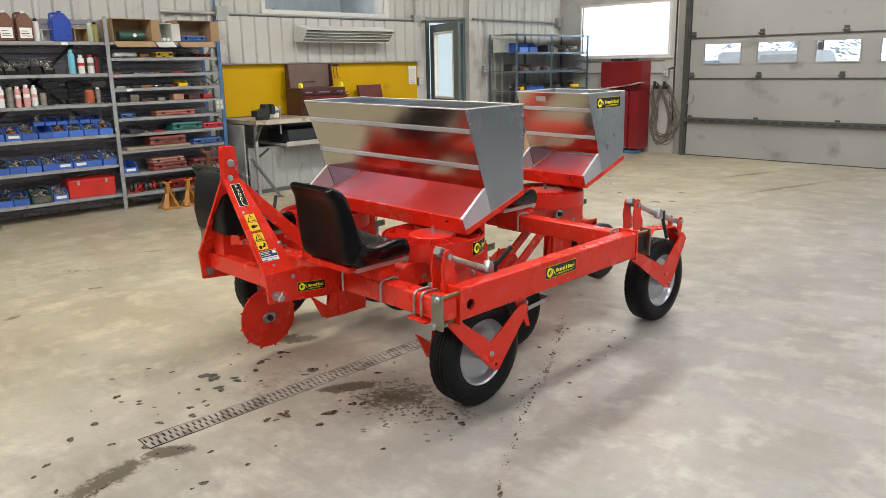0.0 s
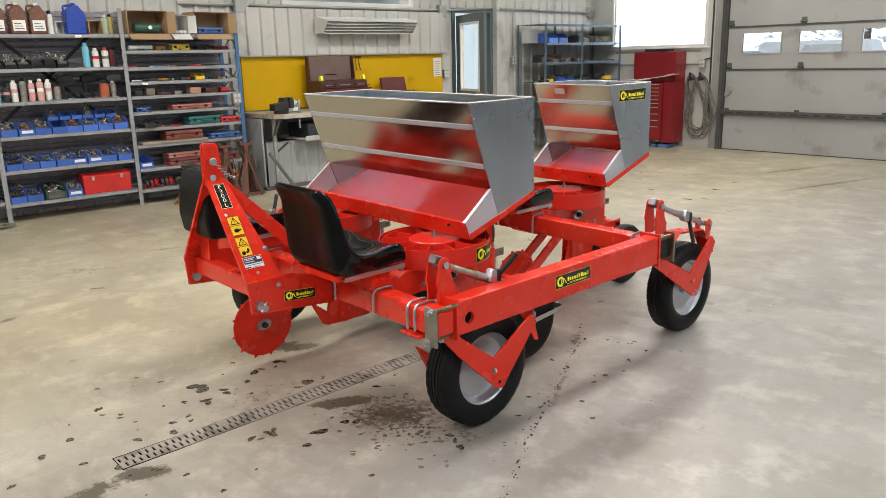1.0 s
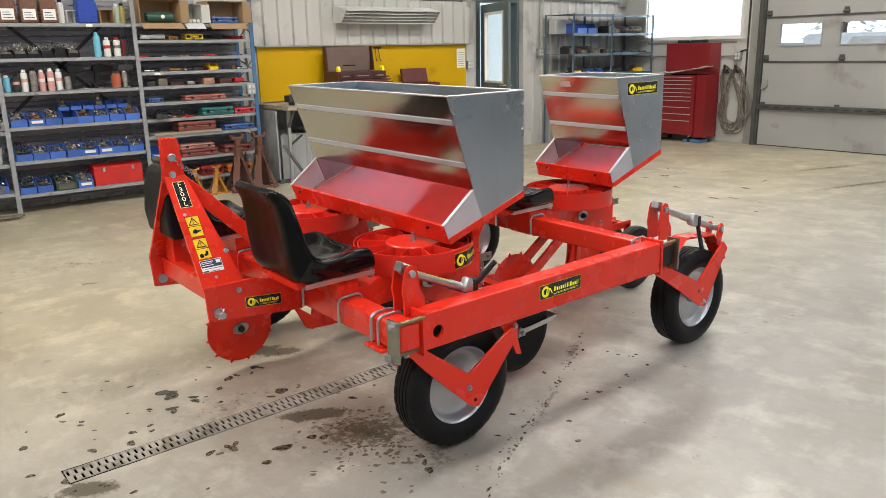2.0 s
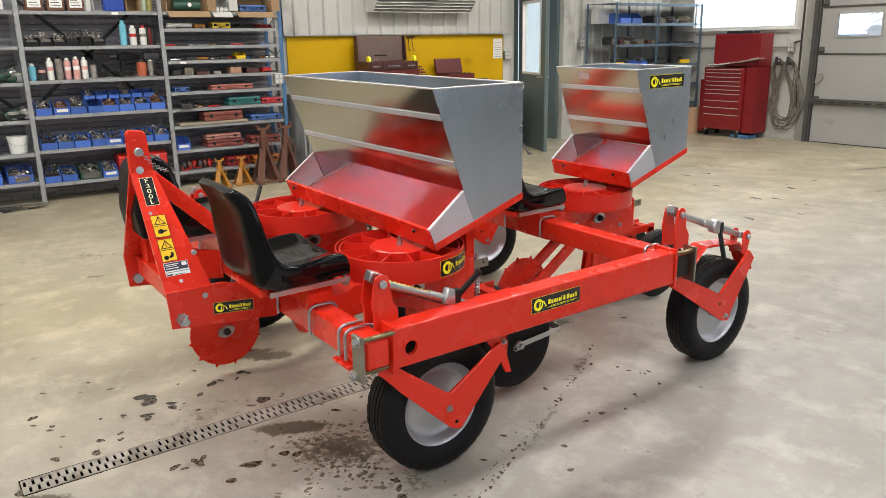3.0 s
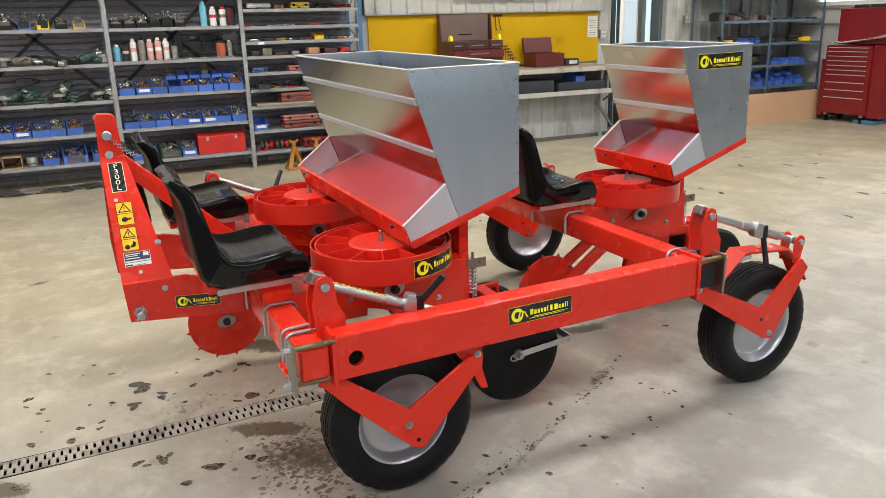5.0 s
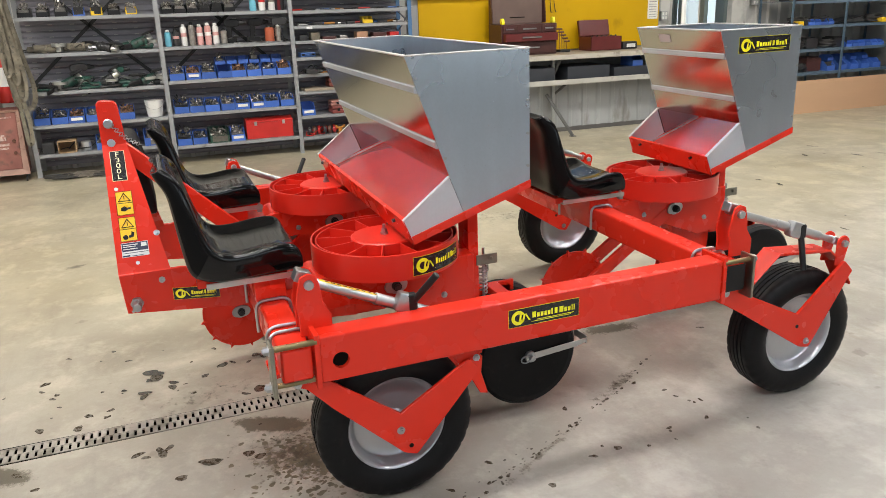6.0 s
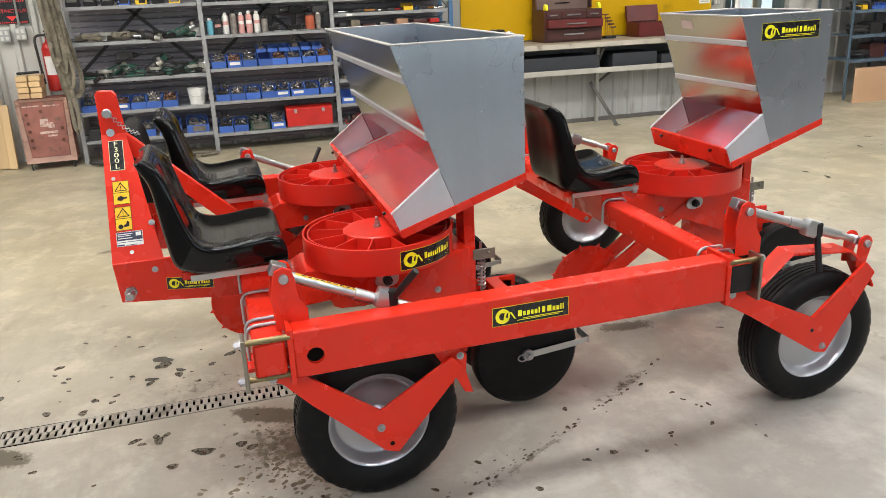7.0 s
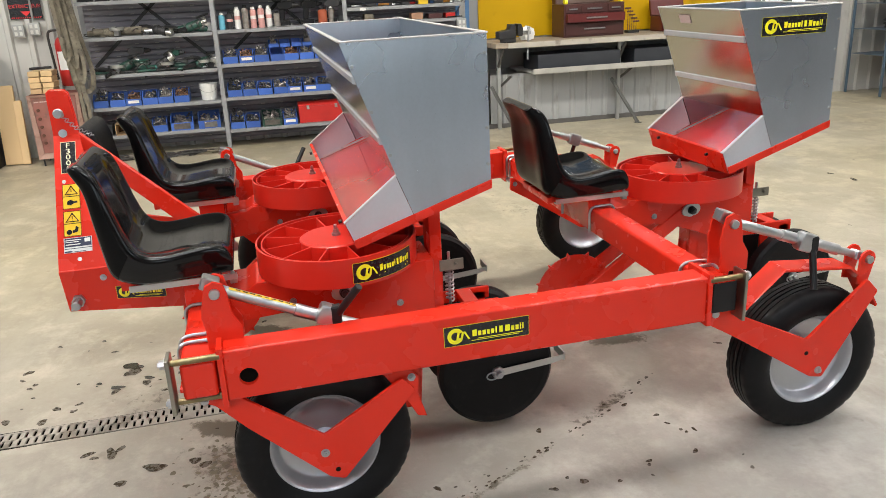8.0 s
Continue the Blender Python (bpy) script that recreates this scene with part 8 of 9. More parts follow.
def straps():
    """Wide webbing slings hung in long uneven loops from a hook."""
    e = base("lifting_slings", "khaki-grey webbing slings hung in long loops", "strap")
    # each: top of both strands, belly of both strands, lowest point, width
    loops = ((0.84, 0.93, 0.90, 1.01, 0.74, 0.045), (0.88, 0.99, 0.93, 1.18, 0.72, 0.040), (0.80, 0.90, 0.88, 0.97, 0.92, 0.048), (0.92, 1.00, 0.98, 1.07, 0.84, 0.044), (0.86, 0.95, 0.97, 1.05, 0.40, 0.034), (0.82, 0.97, 0.92, 1.10, 0.80, 0.030), (0.90, 0.94, 0.95, 1.03, 0.95, 0.036), (0.79, 0.88, 0.86, 0.95, 1.02, 0.030))
    for k, (a, b, c, d, low, w) in enumerate(loops):
        bm = B()
        a, b, c, d = (0.985 + (v - 0.95) * 0.62 for v in (a, b, c, d))
        x = -7.765 + 0.016 * k
        m = (c + d) / 2
        pts = spline([(x, a, 2.25), (x, a * 0.6 + c * 0.4, 1.6), (x + 0.006, c, low + 0.22), (x + 0.008, c * 0.7 + m * 0.3, low + 0.05), (x + 0.010, m, low), (x + 0.012, d * 0.75 + m * 0.25, low + 0.04), (x + 0.012, d, low + 0.20), (x + 0.010, b * 0.4 + d * 0.6, low + 0.48), (x + 0.006, b, 1.75), (x + 0.006, b, 2.25)], 7)
        last = None
        for i, p in enumerate(pts):
            g = (pts[min(i + 1, len(pts) - 1)] - pts[max(i - 1, 0)]).normalized()
            n = Vector((0, -g.z, g.y)) * w / 2
            tilt = Vector((0.012 * math.sin(i * 0.35 + k), 0, 0))
            row = [bm.verts.new(p + o) for o in (-n - tilt, n + tilt, n + tilt + Vector((0.003, 0, 0)), -n - tilt + Vector((0.003, 0, 0)))]
            if last:
                for q in range(4):
                    bm.faces.new((last[q], last[(q + 1) % 4], row[(q + 1) % 4], row[q]))
            last = row
        part("sling", bm, STRAP, e)
    bm = B()
    cyl(bm, (SX0, 0.93, 2.25), (-7.68, 0.93, 2.26), 0.014, 10)
    part("hook_bar", bm, TRIM, e)


straps()


def extinguisher():
    e = base("fire_extinguisher", "red fire extinguisher hung on the wall", "fire extinguisher", pose(-8.11, 0.845, 0.755) @ Matrix.Diagonal((1.08, 1.08, 1.08, 1)))
    bm = B()
    lathe(bm, [(0, 0), (0, 0.062), (0.012, 0.070), (0.36, 0.070), (0.40, 0.055), (0.425, 0.028), (0.45, 0.026), (0.45, 0)], (0, 0, 0), (0, 0, 1), 28)
    part("cylinder", bm, RED_BOX, e)
    bm = B()
    box(bm, -0.02, 0.05, -0.016, 0.016, 0.45, 0.50, 0.006)
    box(bm, 0.0, 0.11, -0.012, 0.012, 0.505, 0.52, 0.004)
    part("valve", bm, PLASTIC, e)
    bm = B()
    tube(bm, spline([(0, -0.02, 0.48), (0.02, -0.10, 0.46), (0.03, -0.10, 0.30), (0.03, -0.085, 0.06)], 5), 0.011, 8)
    part("hose", bm, CABLE, e)
    bm = B()
    for k in range(7):
        a0, a1 = radians(-45 + 12 * k), radians(-33 + 12 * k)
        bm.faces.new([bm.verts.new((0.0708 * math.cos(a), 0.0708 * math.sin(a), z)) for a, z in ((a0, 0.14), (a1, 0.14), (a1, 0.30), (a0, 0.30))])
    part("label", bm, PALE, e)


extinguisher()


def wall_text(txt, x, y, z, size, mat, parent):
    cu = bpy.data.curves.new("lettering", "FONT")
    cu.body, cu.size, cu.align_x, cu.align_y, cu.extrude = txt, size, "CENTER", "CENTER", 0.0006
    tmp = bpy.data.objects.new("lettering", cu)
    scene.collection.objects.link(tmp)
    bpy.context.view_layer.update()
    me = bpy.data.meshes.new_from_object(tmp.evaluated_get(bpy.context.evaluated_depsgraph_get()))
    bpy.data.objects.remove(tmp)
    me.transform(Matrix.Translation((x, y, z)) @ Matrix(((0, 0, 1, 0), (1, 0, 0, 0), (0, 1, 0, 0), (0, 0, 0, 1))))
    me.materials.append(mat)
    ob = new("lettering", me)
    ob.parent = parent
    return ob


def sign():
    x = WX + 0.004
    bm = B()
    y0, y1, z0, z1 = 0.405, 0.690, 1.385, 1.600
    box(bm, x, x + 0.003, y0, y1, z0, z1)
    s = thing("fire_sign", bm, DECAL_BLACK, "black sign with red lettering and an arrow", "sign")
    red = surface("sign red", (0.75, 0.03, 0.035), 0.4)
    bm = B()
    n = 14
    for i in range(n):
        for zz in (z0 + 0.006, z1 - 0.018):
            a = y0 + 0.008 + (y1 - y0 - 0.016) * i / n
            bm.faces.new([bm.verts.new((x + 0.0036, u, v)) for u, v in ((a, zz), (a + 0.010, zz), (a + 0.016, zz + 0.012), (a + 0.006, zz + 0.012))])
    part("border", bm, red, s)
    wall_text("EXTINCTEUR", x + 0.0036, (y0 + y1) / 2, 1.500, 0.047, red, s)
    bm = B()
    c = (y0 + y1) / 2
    bm.faces.new([bm.verts.new((x + 0.0038, u, v)) for u, v in ((c - 0.045, 1.455), (c + 0.045, 1.455), (c + 0.018, 1.425), (c, 1.408), (c - 0.018, 1.425))])
    part("arrow", bm, red, s)


sign()
outlet(WX, 0.46, 1.28)
outlet(WX, 0.60, 1.29)
conduit([(WX + 0.02, 0.60, 1.36), (WX + 0.02, 0.60, 3.2)], 0.011)


def red_cabinet():
    e = base("parts_cabinet", "dusty red steel cabinet with worn pale print", "cabinet", pose(-7.90, 0.735, fz(-7.9, 0.735), 0, 0, 4))
    bm = B()
    box(bm, -0.17, 0.150, -0.215, 0.215, 0.07, 0.655, 0.006)
    part("body", bm, surface("dusty red enamel", (0.27, 0.105, 0.085), 0.55, 0, 0.22, 6, 50, 0.05, second=(0.16, 0.085, 0.065), amount=0.06), e)
    # sloping pale frame round a sunk door
    out, inn = ((-0.218, 0.068), (0.218, 0.068), (0.218, 0.658), (-0.218, 0.658)), ((-0.165, 0.118), (0.165, 0.118), (0.190, 0.636), (-0.190, 0.636))
    for i in range(4):
        j = (i + 1) % 4
        bm = B()
        q = [bm.verts.new(v) for v in ((0.172, *out[i]), (0.172, *out[j]), (0.160, *inn[j]), (0.160, *inn[i]), (0.151, *out[i]), (0.151, *out[j]), (0.151, *inn[j]), (0.151, *inn[i]))]
        for fc in ((0, 1, 2, 3), (4, 7, 6, 5), (0, 4, 5, 1), (2, 6, 7, 3), (1, 5, 6, 2), (0, 3, 7, 4)):
            bm.faces.new([q[v] for v in fc])
        part("frame_strip", bm, surface("worn pinkish frame", (0.36, 0.22, 0.175), 0.6, 0, 0.2, 7, 50, 0.05, second=(0.22, 0.12, 0.09), amount=0.05) if i == 0 else bpy.data.materials["worn pinkish frame"], e)
    bm = B()
    prism(bm, [(-0.160, 0.123), (0.160, 0.123), (0.185, 0.631), (-0.185, 0.631)], 0.151, 0.158, "x", 0.001, 1)
    d = part("door", bm, bpy.data.materials["dusty red enamel"], e)
    for y, z in ((-0.135, 0.215), (-0.138, 0.285), (-0.140, 0.365), (-0.142, 0.440), (-0.144, 0.520), (0.130, 0.270), (0.135, 0.380), (-0.02, 0.545)):
        bm = B()
        cyl(bm, (0.158, y, z), (0.172, y, z), 0.015, 12, chamfer=0.003)
        part("knob", bm, RUST, d)
    # worn print, past reading
    pale = surface("worn pale print", (0.52, 0.40, 0.36), 0.6, 0, 0.2, 20, 90, 0, second=(0.34, 0.17, 0.14), amount=0.12)
    for y0, y1, z0, z1 in ((-0.17, -0.02, 0.588, 0.602), (0.0, 0.15, 0.584, 0.600), (-0.06, 0.10, 0.335, 0.360), (0.0, 0.085, 0.305, 0.325), (-0.045, 0.03, 0.400, 0.475), (0.02, 0.075, 0.385, 0.440)):
        bm = B()
        bm.faces.new([bm.verts.new((0.1586, *q)) for q in ((y0, z0), (y1, z0 + 0.003), (y1 - 0.004, z1), (y0 + 0.004, z1 - 0.003))])
        part("print_bar", bm, pale, d)
    for i in (-1, 1):
        for k in (-1, 1):
            bm = B()
            tube(bm, [(i * 0.15, k * 0.18, 0.0), (i * 0.145, k * 0.185, 0.075)], 0.008, 8)
            part("leg", bm, DARK_TOOL, e)
    for r in range(4):
        for c in range(2):
            bm = B()
            z = fz(-7.9, 0.7) + 0.6615 + r * 0.052
            y = 0.602 + c * 0.108 + (0.006 if r % 2 else 0)
            box(bm, -8.02, -7.80 + 0.012 * ((r + c) % 2), y - 0.048, y + 0.048, z, z + 0.048, 0.003, 1)
            thing("wood_block", bm, PINE, "short sawn pine block in a stack", "wood block", group="stacked pine blocks")
    bm = B()
    tube(bm, [(-7.9, 0.56, 0.945), (-7.9, 0.75, 0.95)], 0.012, 8)
    thing("bar_handle", bm, PLASTIC, "black bar lying on pine blocks", "bar")


red_cabinet()
for k, (y, w, x, h) in enumerate(((0.262, 0.165, -7.93, 0.74), (0.372, 0.07, -7.90, 0.60))):
    bm = B()
    box(bm, -0.019, 0.019, -w / 2, w / 2, 0, h, 0.003, 1)
    thing("plank", bm, PINE, "pale pine plank leaning upright against the wall", "plank", pose(x, y, fz(x, y) + 0.004, 0, -9, 0), "leaning planks")
# black block added where the corner falls into a dark opening
bm = B()
box(bm, WX + 0.002, WX + 0.5, -1.3, 0.16, 0.055, 1.18, 0.01)
thing("dark_block", bm, PLASTIC, "black block standing in for a dark opening by the wall", "cabinet")

# ---------------------------------------------------------------- the workbench
def workbench():
    e = base("workbench", "long worn timber workbench on steel braces", "workbench")
    y0, y1, xf, z = 4.95, 7.92, -7.44, 0.935
    n = 4
    for k in range(n):
        a = WALL_X + 0.085 + (xf - WALL_X - 0.085) * k / n
        b = WALL_X + 0.085 + (xf - WALL_X - 0.085) * (k + 1) / n
        bm = B()
        box(bm, a + 0.002, b - 0.002, y0, y1, z - 0.048, z + 0.002 * (k % 2), 0.004, 1)
        part("top_board", bm, WOOD, e)
    bm = B()
    box(bm, xf, xf + 0.008, 5.08, y1, z - 0.052, z + 0.001, 0.002, 1)
    part("edge_strip", bm, surface("scuffed pale edging", (0.45, 0.42, 0.36), 0.5, 0.0, 0.15, 4, 40, 0.04, second=(0.25, 0.22, 0.18), amount=0.04), e)
    bm = B()
    box(bm, WALL_X + 0.085, xf + 0.01, 5.34, y1 - 0.06, 0.618, 0.634)
    box(bm, xf + 0.01, xf + 0.018, 5.34, y1 - 0.06, 0.612, 0.668, 0.002, 1)
    part("lower_shelf", bm, surface("pale steel shelf", (0.43, 0.42, 0.385), 0.5, 0.1, 0.15, 4, 40, 0.03, second=(0.3, 0.28, 0.25), amount=0.03), e)
    for y in (5.02, 6.36, 7.80):
        bm = B()
        box(bm, -7.60, -7.565, y - 0.018, y + 0.018, 0.056, z - 0.05, 0.003, 1)
        part("leg", bm, TRIM, e)
        bm = B()
        p, q = Vector((-7.585, y - 0.08, 0.50)), Vector((-7.26, y + 0.08, 0.062))
        tube(bm, [p, q], 0.018, 6)
        box(bm, q.x - 0.03, q.x + 0.03, q.y - 0.03, q.y + 0.03, 0.059, 0.066)
        part("brace", bm, RAIL, e)
        bm = B()
        tube(bm, [(-7.585, y + 0.02, 0.50), (xf - 0.03, y + 0.10, 0.61)], 0.014, 6)
        tube(bm, [(-7.60, y - 0.01, 0.66), (xf - 0.02, y + 0.02, z - 0.05)], 0.016, 6)
        part("bracket", bm, RAIL, e)
    for a, b in ((5.42, 6.34), (6.50, 7.05)):
        bm = B()
        box(bm, -7.95, -7.50, a, b, 0.635, 0.800, 0.008)
        thing("storage_tray", bm, surface("dark blue-grey tray", (0.03, 0.034, 0.042), 0.45), "dark tray on the bench's lower shelf", "tray", group="dark trays")
    bm = B()
    box(bm, -7.95, -7.49, 7.10, 7.78, 0.635, 0.76, 0.008)
    thing("storage_tray", bm, bpy.data.materials["dark blue-grey tray"], "low dark tray on the bench's lower shelf", "tray", group="dark trays")
    put_bin(BIN_BIG, 7.42, 0.761, -7.62, "blue plastic bin on a dark tray", "")


workbench()
bm = B()
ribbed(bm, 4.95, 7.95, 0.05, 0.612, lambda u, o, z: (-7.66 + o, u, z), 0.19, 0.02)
thing("skirting_sheet", bm, WALL_LOW, "scuffed darker grey ribbed sheet below the bench", "cladding", kind="structure", sharp=20)
bm = B()
box(bm, -7.70, -7.63, 4.9, 7.98, 0.0, 0.105)
thing("baseboard", bm, surface("dark base strip", (0.09, 0.085, 0.08), 0.7), "dark base strip below the sheet", "baseboard", kind="structure")
bm = B()
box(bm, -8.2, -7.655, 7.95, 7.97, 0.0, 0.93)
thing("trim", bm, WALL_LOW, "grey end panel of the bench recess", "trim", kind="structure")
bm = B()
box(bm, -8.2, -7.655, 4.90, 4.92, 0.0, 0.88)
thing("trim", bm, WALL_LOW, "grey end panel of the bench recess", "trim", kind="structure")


def open_tool_chest():
    """Brown machinist's chest with drawers and a raised lid."""
    e = base("tool_chest", "brown drawer tool chest with its lid raised", "tool chest")
    y0, y1, x0, x1, z = 5.80, 6.49, -8.08, -7.74, 0.938
    bm = B()
    box(bm, x0, x1, y0, y1, z, z + 0.335, 0.006)
    part("body", bm, BROWN, e)
    bm = B()
    box(bm, x0 - 0.002, x0 + 0.03, y0 + 0.015, y1 - 0.02, z + 0.335, z + 0.630, 0.008, 2)
    part("lid", bm, surface("dusty lid", (0.15, 0.10, 0.085), 0.5), e)
    for y in (y0 + 0.004, y1 - 0.016):
        bm = B()
        prism(bm, [(x0, z + 0.335), (x0 + 0.10, z + 0.345), (x0 + 0.065, z + 0.632), (x0, z + 0.632)], y, y + 0.011, "y")
        part("lid_side", bm, BROWN, e)
    bm = B()
    box(bm, x0 + 0.03, x0 + 0.036, y0 + 0.26, y0 + 0.44, z + 0.40, z + 0.41)
    part("lid_slot_shade", bm, HOLE, e)
    rows = ((z + 0.245, z + 0.320, ((y0 + 0.02, y0 + 0.18), (y0 + 0.20, y0 + 0.48), (y0 + 0.50, y1 - 0.02)), 0.0), (z + 0.150, z + 0.235, ((y0 + 0.02, y1 - 0.02),), 0.055), (z + 0.02, z + 0.14, ((y0 + 0.02, y1 - 0.02),), 0.0))
    for a, b, cols, out in rows:
        for c, d in cols:
            bm = B()
            box(bm, x1 - 0.02 if out else x1 + 0.001, x1 + 0.012 + out, c, d, a, b, 0.003, 1)
            dr = part("drawer", bm, BROWN if not out else MAROON, e)
            bm = B()
            m = (c + d) / 2
            w = min(0.12, (d - c) * 0.3)
            box(bm, x1 + 0.012 + out, x1 + 0.024 + out, m - w, m + w, (a + b) / 2 - 0.008, (a + b) / 2 + 0.008, 0.003, 1)
            part("pull", bm, ZINC, dr)
    for y, lab in ((y0 + 0.04, "yellow tape measure on a chest"), (y1 - 0.02, "yellow tape measure on a chest corner")):
        t = base("tape_measure", lab, "tape measure", pose(x1 - 0.06, y, z + 0.336))
        bm = B()
        prism(bm, [(-0.03, 0), (0.035, 0), (0.035, 0.02), (0.02, 0.06), (-0.02, 0.065), (-0.032, 0.04)], -0.016, 0.016, "y", 0.006, 2)
        part("shell", bm, DECAL_YELLOW, t)
        bm = B()
        cyl(bm, (0, 0.016, 0.032), (0, 0.019, 0.032), 0.018, 16)
        part("badge", bm, DECAL_BLACK, t)


open_tool_chest()


def small_open_box():
    e = base("tool_box", "small red tool box with its lid thrown open", "tool box")
    y0, y1, x0, x1, z = 6.97, 7.38, -8.05, -7.78, 0.938
    bm = B()
    for a, b, c, d in ((x0, x0 + 0.004, y0, y1), (x1 - 0.004, x1, y0, y1), (x0, x1, y0, y0 + 0.004), (x0, x1, y1 - 0.004, y1)):
        box(bm, a, b, c, d, z, z + 0.155)
    box(bm, x0, x1, y0, y1, z, z + 0.004)
    part("box", bm, MAROON, e)
    bm = B()
    box(bm, -0.008, 0.03, y0, y1, 0, 0.185, 0.005, 2, Matrix.Translation((x0 - 0.012, 0, z + 0.155)) @ Matrix.Rotation(radians(-14), 4, "Y"))
    part("lid", bm, MAROON, e)
    bm = B()
    for k in range(6):
        tube(bm, [(x0 + 0.05 + 0.03 * k, y0 + 0.06 + 0.05 * k, z + 0.08), (x0 + 0.08 + 0.02 * k, y0 + 0.14 + 0.05 * k, z + 0.165)], 0.008, 6)
    thing("hand_tools", bm, DARK_TOOL, "dark hand tools in an open red box", "hand tools", kind="stuff")
    c = base("battery_charger", "black and grey battery charger on the bench", "charger", pose(-7.86, 7.51, z))
    bm = B()
    box(bm, -0.07, 0.07, -0.10, 0.10, 0, 0.085, 0.012)
    part("body", bm, DARK_TOOL, c)
    bm = B()
    box(bm, 0.071, 0.074, -0.05, 0.07, 0.02, 0.06, 0.001, 1)
    part("panel", bm, ENAMEL_WHITE, c)
    r = base("hex_key_rack", "rack of rusty red hex keys on the bench", "hex keys", pose(-7.90, 6.66, z))
    bm = B()
    box(bm, -0.05, 0.05, -0.06, 0.07, 0, 0.03, 0.004)
    part("rack", bm, DARK_TOOL, r)
    for k in range(5):
        bm = B()
        y = -0.045 + k * 0.025
        h = 0.26 - 0.035 * k
        tube(bm, [(0.0, y, 0.03), (0.0, y, h)], 0.004, 6)
        tube(bm, [(0.0, y - 0.035, h), (0.0, y + 0.035, h)], 0.009, 8)
        part("hex_key", bm, RUST, r)


small_open_box()


def board_hook():
    """Short dark strip on the yellow board with two bent keys hung from it."""
    e = base("key_hook", "small dark strip with bent keys hung on the yellow board", "hook", pose(WALL_X + 0.080, 6.68, 1.55))
    bm = B()
    box(bm, -0.004, 0.006, -0.060, 0.062, -0.014, 0.012, 0.002, 1)
    part("strip", bm, RUST, e)
    for y, lean in ((-0.038, 0.012), (0.010, 0.026)):
        bm = B()
        tube(bm, spline([(0.010, y, -0.004), (0.012, y + lean * 0.3, -0.070), (0.010, y + lean, -0.155), (0.010, y + lean + 0.022, -0.165)], 4), 0.0042, 6)
        part("key", bm, DARK_TOOL, e)


board_hook()


def vise():
    e = base("bench_vise", "dark cast bench vise at the bench's end", "vise", pose(-7.56, 5.12, 0.938) @ Matrix.Diagonal((1.15, 1.15, 1.15, 1)))
    bm = B()
    cyl(bm, (0, 0, 0), (0, 0, 0.03), 0.075, 18, chamfer=0.006)
    prism(bm, [(-0.10, 0.03), (0.06, 0.03), (0.06, 0.10), (0.05, 0.155), (0.01, 0.155), (0.0, 0.11), (-0.10, 0.095)], -0.055, 0.055, "x", 0.008, 2)
    part("body", bm, DARK_TOOL, e)
    bm = B()
    prism(bm, [(0.075, 0.05), (0.12, 0.05), (0.125, 0.11), (0.11, 0.155), (0.075, 0.155)], -0.055, 0.055, "x", 0.008, 2)
    part("moving_jaw", bm, DARK_TOOL, e)
    bm = B()
    cyl(bm, (0.02, 0.12, 0.075), (0.02, 0.20, 0.075), 0.016, 12)
    cyl(bm, (0.05, 0.175, 0.115), (0.085, 0.150, -0.150), 0.009, 10)
    cyl(bm, (0.048, 0.1765, 0.125), (0.051, 0.1745, 0.105), 0.014, 10)
    part("spindle_handle", bm, ZINC, e)
    bm = B()
    rnd = random.Random(5)
    lathe(bm, [(0.0, 0.0), (0.0, 0.075), (0.05, 0.085), (0.10, 0.07), (0.13, 0.03), (0.135, 0.0)], (0, 0, 0), (0, 0, 1), 16)
    for v in bm.verts:
        v.co += Vector((rnd.uniform(-0.012, 0.012), rnd.uniform(-0.02, 0.02), rnd.uniform(0, 0.010)))
    thing("rag", bm, PALE, "crumpled white rag beside the vise", "rag", pose(-7.78, 5.40, 0.938))


vise()

